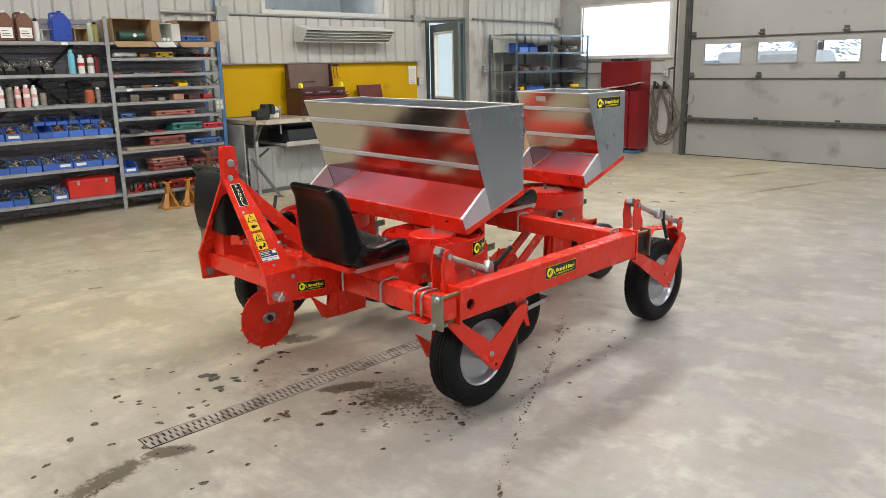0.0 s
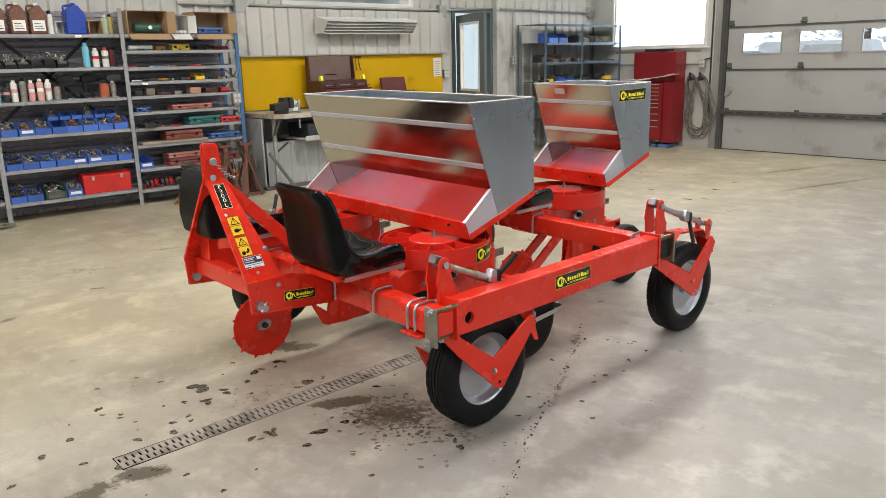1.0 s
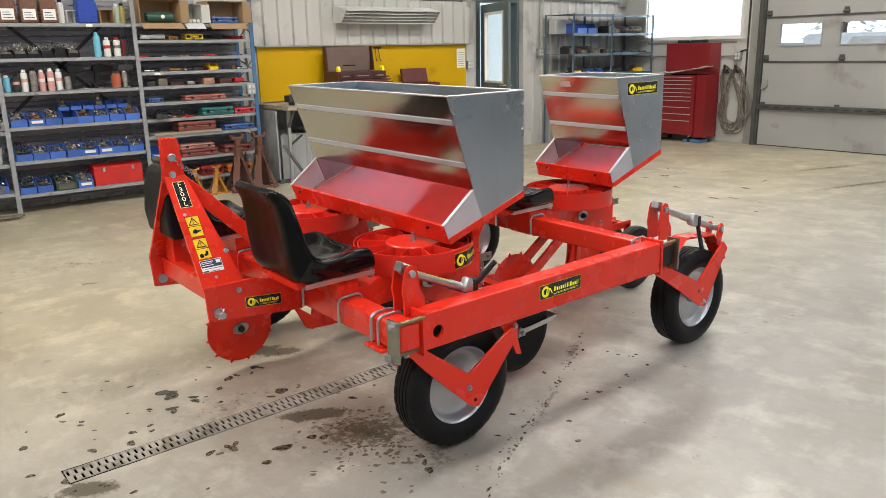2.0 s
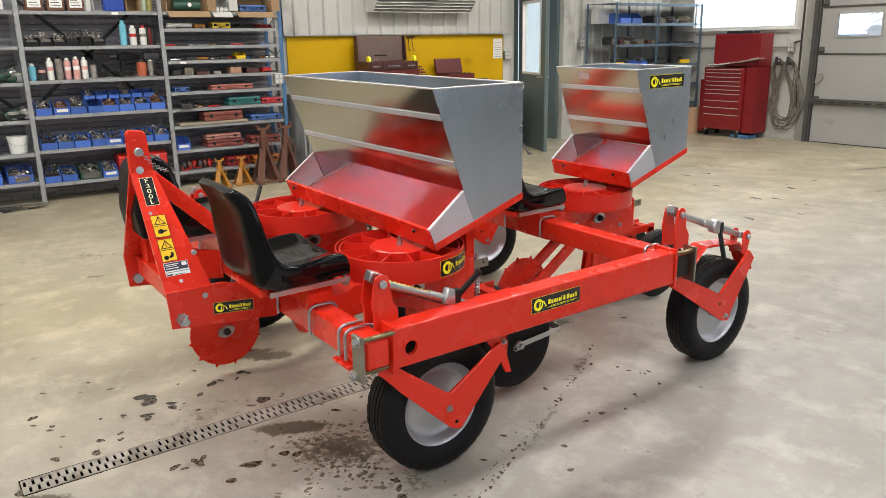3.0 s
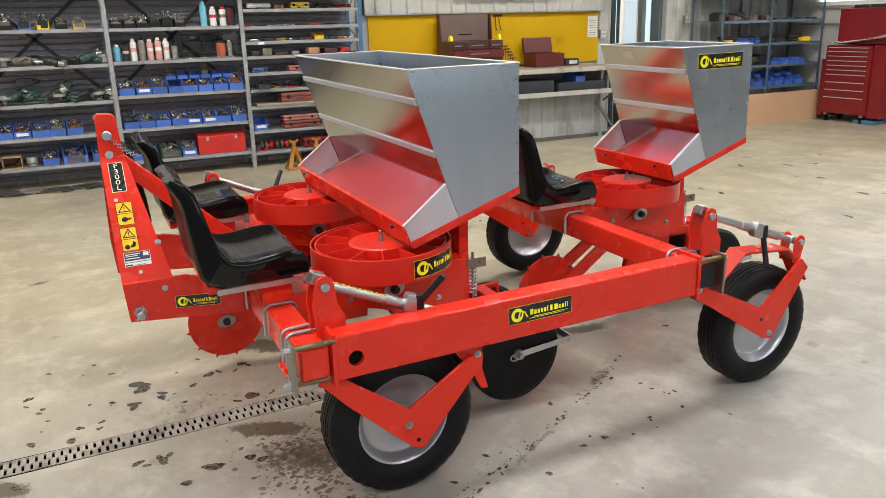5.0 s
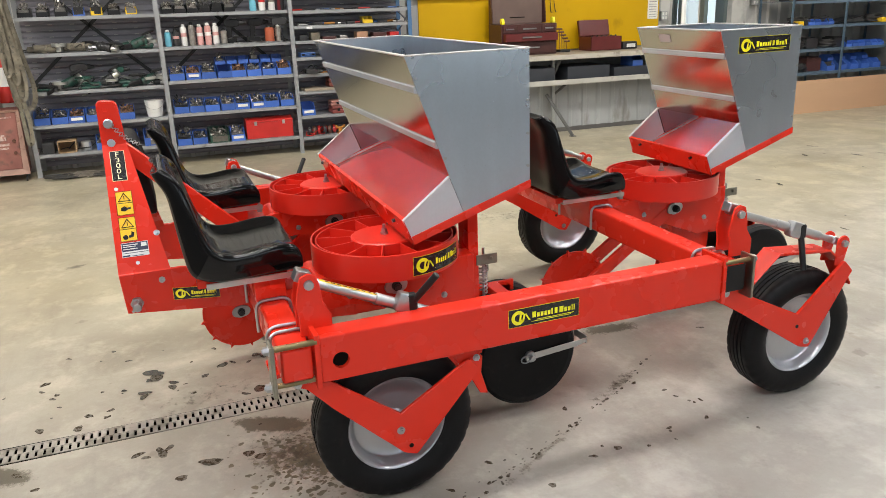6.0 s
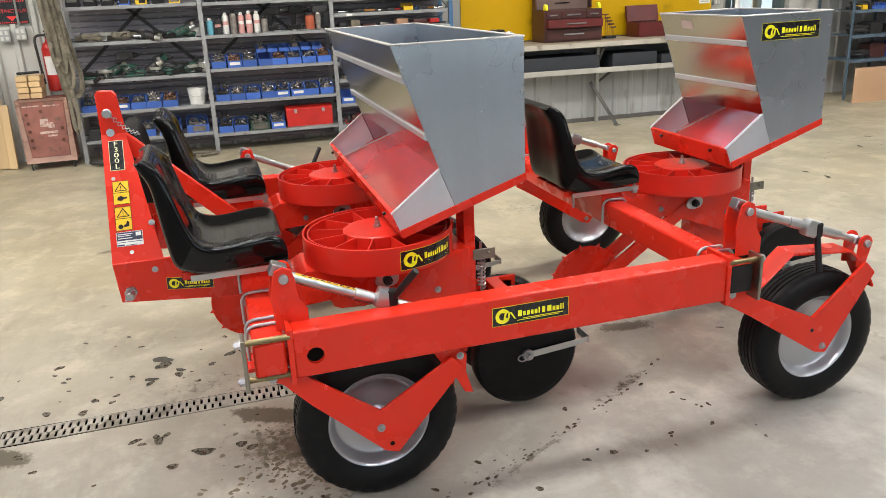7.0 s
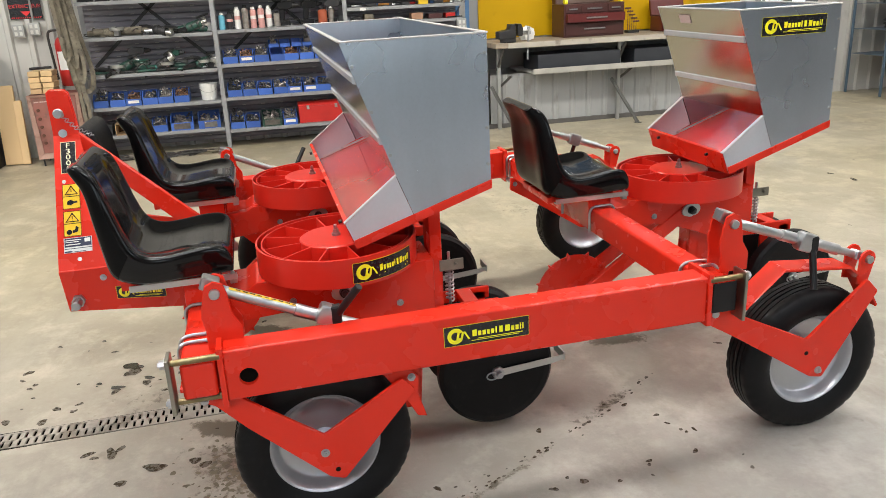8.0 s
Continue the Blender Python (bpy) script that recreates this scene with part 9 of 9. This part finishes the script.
# ---------------------------------------------------------------- blue-grey shelving in the corner
def corner_shelving():
    e = base("shelving_unit", "blue-grey painted steel shelving with small stock", "shelving")
    x0, x1 = -8.055, -7.50
    ys = (9.67, 10.55, 11.56)
    levels = (0.53, 0.82, 1.11, 1.41, 1.70, 1.975)
    for k, y in enumerate(ys):
        for x in (x0, x1):
            bm = B()
            box(bm, x - 0.019, x + 0.019, y - 0.002, y + 0.002, 0.055, 1.98)
            box(bm, x - 0.002, x + 0.002, y - 0.019, y + 0.019, 0.055, 1.98)
            part("upright", bm, BLUE_GREY, e)
    for z in levels:
        for a, b in zip(ys, ys[1:]):
            bm = B()
            box(bm, x0 + 0.003, x1 - 0.003, a + 0.004, b - 0.004, z - 0.005, z)
            box(bm, x1 - 0.003, x1 - 0.001, a + 0.02, b - 0.02, z - 0.035, z)
            part("shelf", bm, BLUE_GREY, e)
    rnd = random.Random(12)
    bm = B()
    box(bm, x0 + 0.03, x0 + 0.16, 9.71, 10.17, 1.7005, 1.91, 0.004)
    thing("white_carton", bm, ENAMEL_WHITE, "pale rectangular carton on a shelf", "box")
    for y in (10.05, 10.29):
        put_bin(BIN_WIDE, y, 1.7005, x1 - 0.30, "blue plastic bin on the corner shelving", "corner bins")
    for k in range(9):
        y = 9.76 + k * 0.10
        bm = B()
        if k % 3 == 0:
            cyl(bm, (x1 - 0.12, y, 1.4105), (x1 - 0.12, y, 1.4105 + rnd.uniform(0.05, 0.12)), 0.035, 12, chamfer=0.004)
            thing("tin", bm, (STRAP, CAN_WHITE, DARK_TOOL)[k % 3], "small tin among loose parts", "tin")
        else:
            box(bm, x1 - 0.22, x1 - 0.06, y - 0.035, y + 0.035, 1.4105, 1.4105 + rnd.uniform(0.025, 0.07), 0.006)
            thing("small_box", bm, (DARK_TOOL, BROWN, STRAP)[k % 3], "small dark steel parts box", "box", group="parts boxes")
    for k in range(4):
        bm = B()
        y = 10.66 + 0.21 * k
        box(bm, x1 - 0.25, x1 - 0.03, y, y + 0.17, 1.4105, 1.435, 0.004)
        thing("parts_tray", bm, DARK_TOOL, "flat dark steel parts tray", "tray", group="parts trays")
    for k in range(4):
        put_bin(BIN_SMALL, 10.02 + k * 0.105, 1.1105, x1 - 0.09, "small blue bin on the corner shelving", "corner bins")
    bm = B()
    prism(bm, [(10.36, 1.122), (10.90, 1.205), (10.91, 1.195), (10.37, 1.112)], x1 - 0.3, x1 - 0.06, "x")
    thing("sheet_offcut", bm, DARK_TOOL, "dark sheet offcut leaning on a shelf", "sheet")
    for k in range(3):
        bm = B()
        box(bm, x1 - 0.2, x1 - 0.04, 9.73 + k * 0.10, 9.81 + k * 0.10, 1.1105, 1.145 + 0.02 * k, 0.005)
        thing("small_box", bm, (DARK_TOOL, SIGN_YELLOW, DARK_TOOL)[k], "small flat dark parts box", "box", group="parts boxes")
    bm = B()
    box(bm, x1 - 0.2, x1 - 0.02, 11.20, 11.37, 1.1105, 1.17, 0.01)
    thing("small_box", bm, SIGN_YELLOW, "yellow box at the shelf's end", "box")
    for k in range(6):
        put_bin(BIN_SMALL, 10.68 + k * 0.112, 0.8205, x1 - 0.08, "small blue bin in a row", "corner bins")
    for k in range(5):
        put_bin(BIN_BIG, 10.42 + k * 0.20, 0.5305, x1 - 0.14, "blue plastic bin low on the corner shelving", "corner bins")
    for k in range(4):
        put_bin(BIN_SMALL, 10.47 + k * 0.2, 0.653, x1 - 0.16, "small blue bin stacked low down", "corner bins")
    bm = B()
    box(bm, -7.25, -7.232, 9.55, 11.30, 0.056, 0.465, 0.002, 1)
    thing("plywood_sheet", bm, PLY, "plywood sheet standing against the shelving", "sheet", pose(0, 0, 0))


corner_shelving()


def roller_chest():
    """Red two-part roller tool chest with many drawers."""
    e = base("roller_chest", "red enamel roller tool chest with many drawers", "tool chest", pose(-6.76, 11.36, 0.0))
    zb = 0.17
    bm = B()
    box(bm, -0.33, 0.33, -0.19, 0.20, zb, 1.06, 0.008)
    part("cabinet", bm, CHEST_RED, e)
    zs = [0.20, 0.40, 0.50, 0.60, 0.70, 0.76, 0.82, 0.88, 0.94, 1.00, 1.05]
    for a, b in zip(zs, zs[1:]):
        bm = B()
        box(bm, -0.31, 0.31, -0.199, -0.190, a, b - 0.010, 0.002, 1)
        d = part("drawer", bm, CHEST_RED, e)
        bm = B()
        box(bm, -0.29, 0.29, -0.207, -0.200, b - 0.022, b - 0.013, 0.001, 1)
        part("pull", bm, EDGE, d)
    bm = B()
    box(bm, -0.25, 0.50, -0.10, 0.20, 1.075, 1.53, 0.008)
    part("top_chest", bm, CHEST_RED, e)
    bm = B()
    box(bm, 0.335, 0.50, -0.15, 0.20, 0.14, 1.07, 0.006)
    part("side_locker", bm, CHEST_RED, e)
    bm = B()
    box(bm, -0.42, -0.335, -0.14, 0.18, 0.12, 0.88, 0.006)
    part("side_tray", bm, DARK_RED, e)
    for x in (-0.27, 0.27):
        for y in (-0.14, 0.14):
            bm = B()
            cyl(bm, (x - 0.015, y, 0.104), (x + 0.015, y, 0.104), 0.045, 16, chamfer=0.004)
            c = part("castor", bm, PLASTIC, e)
            bm = B()
            box(bm, x - 0.025, x + 0.025, y - 0.02, y + 0.02, 0.14, 0.17)
            part("castor_fork", bm, ZINC, c)
    bm = B()
    rnd = random.Random(2)
    nx, ny = 14, 6
    g = [[bm.verts.new((-7.06 + 0.85 * i / nx, 11.14 + 0.16 * j / ny, 1.085 + 0.10 * (i / nx) ** 2 + rnd.uniform(0, 0.028))) for j in range(ny + 1)] for i in range(nx + 1)]
    for i in range(nx):
        for j in range(ny):
            bm.faces.new((g[i][j], g[i + 1][j], g[i + 1][j + 1], g[i][j + 1]))
    ob = thing("plastic_sheet", bm, surface("crumpled film", (0.55, 0.50, 0.48), 0.18), "crumpled clear plastic film lying on the chest", "sheet", sharp=10)
    md = ob.modifiers.new("film", "SOLIDIFY")
    md.thickness = 0.002
    for x, w in ((-6.72, 0.13), (-6.50, 0.12)):
        bm = B()
        box(bm, x - w, x + w * 0.6, 11.30, 11.48, 1.531, 1.575, 0.008)
        thing("tool_tray", bm, DARK_TOOL, "dark flat case on top of the chest", "case", group="flat cases")
    bm = B()
    box(bm, -6.60, -6.30, 11.20, 11.42, 0.061, 0.11, 0.008)
    thing("floor_tray", bm, BLUE_STEEL, "flat blue tray on the floor by the chest", "tray")


roller_chest()


# ---------------------------------------------------------------- loose hand tools and stock
def hammer(x, y, z, yaw, L, mat):
    e = base("hammer", "worn hammer lying among the tools", "hammer", pose(x, y, z + 0.016, 0, 0, yaw), "hammers")
    bm = B()
    cyl(bm, (-L / 2, 0, 0), (L / 2, 0, 0), 0.013, 10, 0.010, chamfer=0.002)
    part("handle", bm, mat, e)
    bm = B()
    box(bm, L / 2 - 0.012, L / 2 + 0.016, -0.055, 0.05, -0.014, 0.014, 0.004, 1)
    part("head", bm, DARK_TOOL, e)


def pliers(x, y, z, yaw, mat):
    e = base("pliers", "pliers with coloured grips on a shelf", "pliers", pose(x, y, z + 0.009, 0, 0, yaw), "pliers")
    for s in (1, -1):
        bm = B()
        tube(bm, spline([(0.0, 0.0, 0), (-0.04, s * 0.020, 0), (-0.13, s * 0.026, 0)], 4), 0.007, 8)
        part("grip", bm, mat, e)
    bm = B()
    prism(bm, [(-0.01, -0.016), (0.02, -0.014), (0.06, -0.004), (0.06, 0.004), (0.02, 0.014), (-0.01, 0.016)], -0.006, 0.006, "z", 0.002, 1)
    part("jaws", bm, DARK_TOOL, e)


def coil(x, y, z, r, turns, wire, mat, label):
    bm = B()
    n = 24
    ph = [RN.uniform(0, 6.28) for _ in range(3)]
    pts = []
    for j in range(turns * n + 1):
        a, k = 2 * math.pi * j / n, j / n
        q = r * (0.96 + 0.10 * math.sin(1.7 * k + ph[0]))
        pts.append((q * math.cos(a) + 0.012 * math.sin(2.3 * k + ph[1]), q * 1.25 * math.sin(a) + 0.012 * math.sin(1.9 * k + ph[2]), wire * (1.0 + 1.3 * k) + 0.003 * math.sin(2 * a + k)))
    tube(bm, pts, wire, 6)
    thing("cable_coil", bm, mat, label, "cable coil", pose(x, y, z))


GRIPS = (RED_BOX, PLASTIC, CASE_BLUE, ORANGE, DARK_TOOL)
for k in range(8):
    pliers(XF + RN.uniform(-0.03, 0.06), 3.66 + k * 0.145, 1.492, RN.uniform(50, 130), GRIPS[k % 5])
    hammer(XF - 0.03 + RN.uniform(-0.03, 0.03), 3.68 + k * 0.13, 1.347, RN.uniform(70, 110), RN.uniform(0.12, 0.2), GRIPS[(k + 1) % 5])
for k in range(5):
    wrench(XF + 0.04, 3.62 + k * 0.20, 1.661, RN.uniform(70, 110), RN.uniform(0.14, 0.2), DARK_TOOL)
for y, h in ((4.68, 1.201), (3.88, 0.868), (4.05, 0.868)):
    pliers(XF + 0.05, y, h, RN.uniform(60, 120), GRIPS[int(y * 10) % 5])
for k in range(5):
    hammer(XF + 0.06, 1.20 + k * 0.19, 0.85, RN.uniform(60, 120), 0.20, (GREEN_TOOL, DARK_TOOL)[k % 2])
for k in range(4):
    coil(XF + 0.02, 1.30 + k * 0.24, 0.935 if k % 2 else 0.86, 0.06, 3, 0.006, (CABLE, GREEN_TOOL, CABLE, DARK_TOOL)[k], ("dark power cord coiled on the tools", "green power cord coiled on the tools")[k == 1])


def cord_tangle(y0, y1, z, seed, mat, label):
    """A power cord thrown across the tools, dipping over the shelf's edge."""
    rnd = random.Random(seed)
    n = 16
    pts = [(XF + rnd.uniform(-0.09, 0.095), y0 + (y1 - y0) * i / n + rnd.uniform(-0.06, 0.06), z + 0.010 + 0.085 * abs(math.sin(i * 1.1 + seed)) * rnd.random()) for i in range(n + 1)]
    bm = B()
    tube(bm, spline(pts, 5), 0.0052, 6)
    thing("cable_coil", bm, mat, label, "cable", group="cables over the tools")


def motor_tool(x, y, z, yaw, pitch, mat, label):
    """Corded polisher: fat ribbed motor, slim grip, bright gear head with a pad."""
    e = base("polisher", label, "power tool", pose(x, y, z + 0.045, 0, pitch, yaw))
    bm = B()
    lathe(bm, [(0, 0), (0, 0.030), (0.02, 0.042), (0.05, 0.044), (0.055, 0.040), (0.06, 0.044), (0.10, 0.044), (0.105, 0.040), (0.11, 0.044), (0.14, 0.040), (0.15, 0.0)], (-0.02, 0, 0), (1, 0, 0), 20)
    part("motor_housing", bm, mat, e)
    bm = B()
    prism(bm, [(-0.02, -0.020), (-0.02, 0.024), (-0.10, 0.030), (-0.17, 0.016), (-0.18, -0.014), (-0.11, -0.008)], -0.019, 0.019, "y", 0.007, 2)
    part("grip", bm, PLASTIC, e)
    bm = B()
    cyl(bm, (0.13, 0, 0), (0.185, 0, 0), 0.034, 16, 0.026)
    cyl(bm, (0.165, 0, -0.01), (0.165, 0, 0.050), 0.020, 14)
    part("gear_head", bm, ALUMINIUM, e)
    bm = B()
    lathe(bm, [(0, 0), (0, 0.060), (0.010, 0.064), (0.016, 0.050), (0.018, 0)], (0.165, 0, 0.048), (0, 0, 1), 24)
    part("pad", bm, DARK_TOOL, e)


for k, (y, z, yaw, pitch, m, lab) in enumerate(((2.02, 1.19, 100, -18, GREEN_TOOL, "green corded polisher propped on a shelf"), (1.72, 1.19, 60, 12, DARK_TOOL, "dark corded polisher on a shelf"), (1.36, 0.85, 118, -22, GREEN_TOOL, "green polisher tipped among grinders"), (1.70, 0.85, 72, -30, DARK_TOOL, "dark polisher standing on its grip"), (2.06, 0.85, 108, -14, GREEN_TOOL, "bright green polisher near the post"))):
    motor_tool(XF + 0.03, y, z, yaw, pitch, m, lab)
for k, (y0, y1, z, m) in enumerate(((1.10, 1.75, 1.19, CABLE), (1.5, 2.2, 1.19, CABLE), (1.08, 1.7, 0.85, CABLE), (1.3, 2.2, 0.85, DARK_TOOL), (1.6, 2.2, 0.85, CABLE), (2.9, 3.45, 1.20, CABLE), (3.60, 3.95, 0.225, RED_BOX), (3.6, 4.0, 0.868, CABLE), (1.05, 1.6, 0.275, CABLE))):
    cord_tangle(y0, y1, z, 40 + k, m, "tangled power cord lying over the shelf")
# corner shelving: dark hoses and machine parts
for y, z, m in ((9.20, 1.1105, CABLE), (9.42, 1.4105, CABLE), (9.68, 1.1105, CABLE), (10.95, 1.1105, CABLE), (10.62, 1.7005, CABLE), (11.1, 1.7005, STRAP), (9.2, 0.8205, CABLE), (9.9, 0.8205, CABLE), (9.3, 0.5305, DARK_TOOL), (9.95, 0.5305, CABLE)):
    coil(-7.68, 9.82 + (y - 9.05) * 0.74, z, 0.095, 7, 0.010, m, "dark hose coiled on the corner shelving")
for y, z, w, h, m in ((9.05, 1.4105, 0.14, 0.10, DARK_TOOL), (9.24, 1.4105, 0.12, 0.07, BROWN), (10.20, 1.7005, 0.16, 0.10, DARK_TOOL), (10.40, 1.7005, 0.1, 0.07, STRAP), (10.78, 1.7005, 0.14, 0.06, DARK_TOOL), (9.5, 0.8205, 0.2, 0.13, DARK_TOOL), (10.15, 0.8205, 0.22, 0.12, DARK_TOOL), (9.6, 0.5305, 0.22, 0.17, BROWN)):
    bm = B()
    box(bm, -0.12, 0.10, -w / 2, w / 2, 0.0, h, 0.012)
    e = thing("parts_box", bm, m, "dusty dark box of machine parts", "box", pose(-7.70, 9.80 + (y - 9.05) * 0.75, z, 0, 0, RN.uniform(-8, 8)), "parts boxes")
    bm = B()
    box(bm, -0.09, 0.07, -w * 0.38, w * 0.38, h, h + 0.012, 0.004)
    part("lid", bm, m, e)

# ---------------------------------------------------------------- drain grate and marks on the slab
def drain():
    x0, x1, y0, y1 = DRAIN
    c = base("drain", "long slotted steel drain grate set in the floor", "drain", kind="structure")
    bm = B()
    for a, b in ((x0 - 0.002, x0 + 0.004), (x1 - 0.004, x1 + 0.002)):
        box(bm, a, b, y0, y1, -0.10, fz(0, y0) + 0.001)
    box(bm, x0, x1, y0, y1, -0.11, -0.10)
    box(bm, x0, x1, y0 - 0.002, y0 + 0.004, -0.10, 0.0)
    box(bm, x0, x1, y1 - 0.004, y1 + 0.002, -0.10, fz(0, y1))
    # channel coloured near black for the shade down in it
    part("channel", bm, HOLE, c)
    cut = y0 + (y1 - y0) * 0.60
    rnd = random.Random(8)
    for ya, yb in ((y0 + 0.004, cut - 0.002), (cut + 0.002, y1 - 0.004)):
        bm = B()
        w = x1 - x0 - 0.010
        pitch = 0.0275
        n = int((yb - ya) / pitch)
        rows = ((0.009, 0.049), (0.056, 0.096))

        def z(y):
            return fz(-2.6, y) + 0.0015
        def slab(u0, u1, v0, v1):
            vs = [bm.verts.new((x0 + 0.005 + u, v, z(v) - t)) for t in (0, 0.006) for u, v in ((u0, v0), (u1, v0), (u1, v1), (u0, v1))]
            for q in ((0, 1, 2, 3), (7, 6, 5, 4), (0, 4, 5, 1), (1, 5, 6, 2), (2, 6, 7, 3), (3, 7, 4, 0)):
                bm.faces.new([vs[i] for i in q])
        # solid bands between the two rows of slots, then the bars between slots
        slab(0, rows[0][0], ya, yb)
        slab(rows[0][1], rows[1][0], ya, yb)
        slab(rows[1][1], w, ya, yb)
        for k, (a, b) in enumerate(rows):
            off = 0.0 if k == 0 else pitch / 2
            v = ya
            for i in range(n + 1):
                s = ya + off + i * pitch + 0.006
                e = min(s + 0.0095, yb)
                if s >= yb:
                    break
                if rnd.random() < 0.05:
                    continue
                slab(a, b, v, s)
                v = e
            slab(a, b, v, yb)
        part("grate", bm, GRATE, c, "worn slotted steel grate", 20)


GRATE = surface("worn grate steel", (0.30, 0.275, 0.235), 0.55, 0.1, 0.25, 5, 50, 0.05, second=(0.17, 0.148, 0.118), amount=0.12)
drain()


def blot(bm, x, y, r, rnd, squash=1.0, turn=0.0, lift=0.0014, n=22):
    """An irregular flat mark that follows the slab."""
    c, s = math.cos(turn), math.sin(turn)
    ph = [rnd.uniform(0, 6.28) for _ in range(4)]
    n += 6
    ring = []
    for i in range(n):
        a = 2 * math.pi * i / n
        q = r * (1 + 0.16 * math.sin(2 * a + ph[0]) + 0.11 * math.sin(3 * a + ph[1]) + 0.06 * math.sin(5 * a + ph[2]) + 0.03 * math.sin(7 * a + ph[3]))
        u, v = q * math.cos(a), q * math.sin(a) * squash
        px, py = x + u * c - v * s, y + u * s + v * c
        ring.append(bm.verts.new((px, py, fz(px, py) + lift)))
    bm.faces.new(ring)


def marks():
    rnd = random.Random(31)
    wet = B()
    damp = B()
    # drips scattered round the machine
    for x, y, r in SPOTS:
        blot(wet, x, y, r, rnd, rnd.uniform(0.45, 0.8), rnd.uniform(0, 3.1))
    for _ in range(46):
        x, y = rnd.gauss(-2.75, 0.45), rnd.gauss(1.95, 0.40)
        blot(wet, x, y, rnd.choice((0.006, 0.009, 0.014, 0.022)), rnd, rnd.uniform(0.5, 0.9), rnd.uniform(0, 3.1), n=10)
    for _ in range(22):
        x, y = rnd.gauss(-1.9, 0.30), rnd.gauss(3.35, 0.55)
        blot(wet, x, y, rnd.choice((0.005, 0.008, 0.013)), rnd, rnd.uniform(0.5, 0.9), rnd.uniform(0, 3.1), n=10)
    for _ in range(40):
        x, y = rnd.uniform(-5.6, -3.0), rnd.uniform(4.5, 9.0)
        blot(wet, x, y, rnd.choice((0.012, 0.02, 0.03, 0.05)), rnd, rnd.uniform(0.3, 0.6), rnd.uniform(-0.5, 0.5), n=12)
    # speckled spray by the near front wheel
    for _ in range(420):
        a, q = rnd.uniform(0, 6.28), abs(rnd.gauss(0, 0.16))
        x, y = -2.12 + q * math.cos(a) * 1.2, 2.42 + q * math.sin(a) * 0.9
        blot(damp, x, y, rnd.choice((0.004, 0.006, 0.009, 0.012)), rnd, rnd.uniform(0.5, 0.9), rnd.uniform(0, 3.1), 0.0010, 8)
    # a dotted trail from a dripping wheel
    for k in range(150):
        t = k / 149
        x = -2.316 + 1.04 * t + 0.045 * math.sin(6.0 * t) * (1 - t) + rnd.gauss(0, 0.008)
        y = 3.922 - 1.80 * t + rnd.gauss(0, 0.008)
        if rnd.random() < (0.6 if t < 0.3 else 0.9 if t < 0.75 else 0.5):
            blot(wet, x, y, rnd.choice((0.004, 0.005, 0.007, 0.011)), rnd, 0.55, 2.1, n=8)
        if rnd.random() < 0.35 and 0.45 < t < 0.75:
            blot(wet, x - 0.055, y + 0.01, rnd.choice((0.004, 0.007)), rnd, 0.55, 2.1, n=8)
    # a dark run leaving the drain's end
    for k in range(40):
        t = k / 39
        blot(wet, -2.40 + 0.16 * t + rnd.gauss(0, 0.004), 1.20 - 0.42 * t, 0.006 + 0.004 * rnd.random(), rnd, 0.5, 1.9, n=8)
    for x, y, r in ((-3.071, 1.929, 0.045), (-2.938, 2.008, 0.022), (-2.891, 1.893, 0.026), (-2.949, 1.815, 0.014)):
        bm = B()
        blot(bm, x, y, r, rnd, 0.6, 1.2, 0.0020)
        blot(bm, x + r * 1.5, y - r * 0.4, r * 0.35, rnd, 0.7, 0.3, 0.0020)
        thing("puddle", bm, PUDDLE, "small shiny puddle on the slab", "puddle", kind="stuff")
    thing("oil_drips", wet, WET, "dark wet drips and stains on the slab", "stain", kind="stuff")
    thing("damp_patches", damp, DAMP, "drying damp patches and spray on the slab", "stain", kind="stuff")


SPOTS = [
    (-2.39, 1.945, 0.036), (-2.41, 1.97, 0.022), (-2.257, 2.100, 0.036), (-2.379, 1.892, 0.014), (-2.74, 1.523, 0.024), (-2.785, 1.69, 0.020), (-2.797, 1.769, 0.014), (-2.911, 1.578, 0.010),
    (-3.02, 1.94, 0.040), (-2.898, 2.002, 0.026), (-2.857, 1.89, 0.024), (-2.947, 2.135, 0.018), (-3.022, 2.215, 0.028), (-3.031, 2.259, 0.018), (-3.006, 2.324, 0.014), (-3.034, 2.388, 0.020),
    (-2.728, 2.337, 0.034), (-2.707, 2.274, 0.018), (-2.71, 2.414, 0.012), (-2.695, 1.293, 0.020), (-2.71, 1.043, 0.018), (-2.649, 0.977, 0.016), (-2.476, 1.001, 0.016), (-2.298, 1.386, 0.006),
    (-1.748, 2.425, 0.022), (-1.80, 2.445, 0.020), (-1.847, 2.461, 0.018), (-1.859, 2.957, 0.016), (-1.768, 2.787, 0.014), (-1.735, 2.95, 0.010), (-1.756, 3.39, 0.016), (-1.747, 3.29, 0.014),
    (-1.788, 3.349, 0.008), (-1.79, 3.625, 0.012), (-1.793, 3.788, 0.014), (-1.663, 3.903, 0.008), (-1.906, 3.852, 0.012), (-1.967, 3.787, 0.010), (-1.90, 3.82, 0.008), (-1.72, 3.60, 0.007), (-2.444, 4.287, 0.016), (-1.26, 2.12, 0.020),
]
marks()
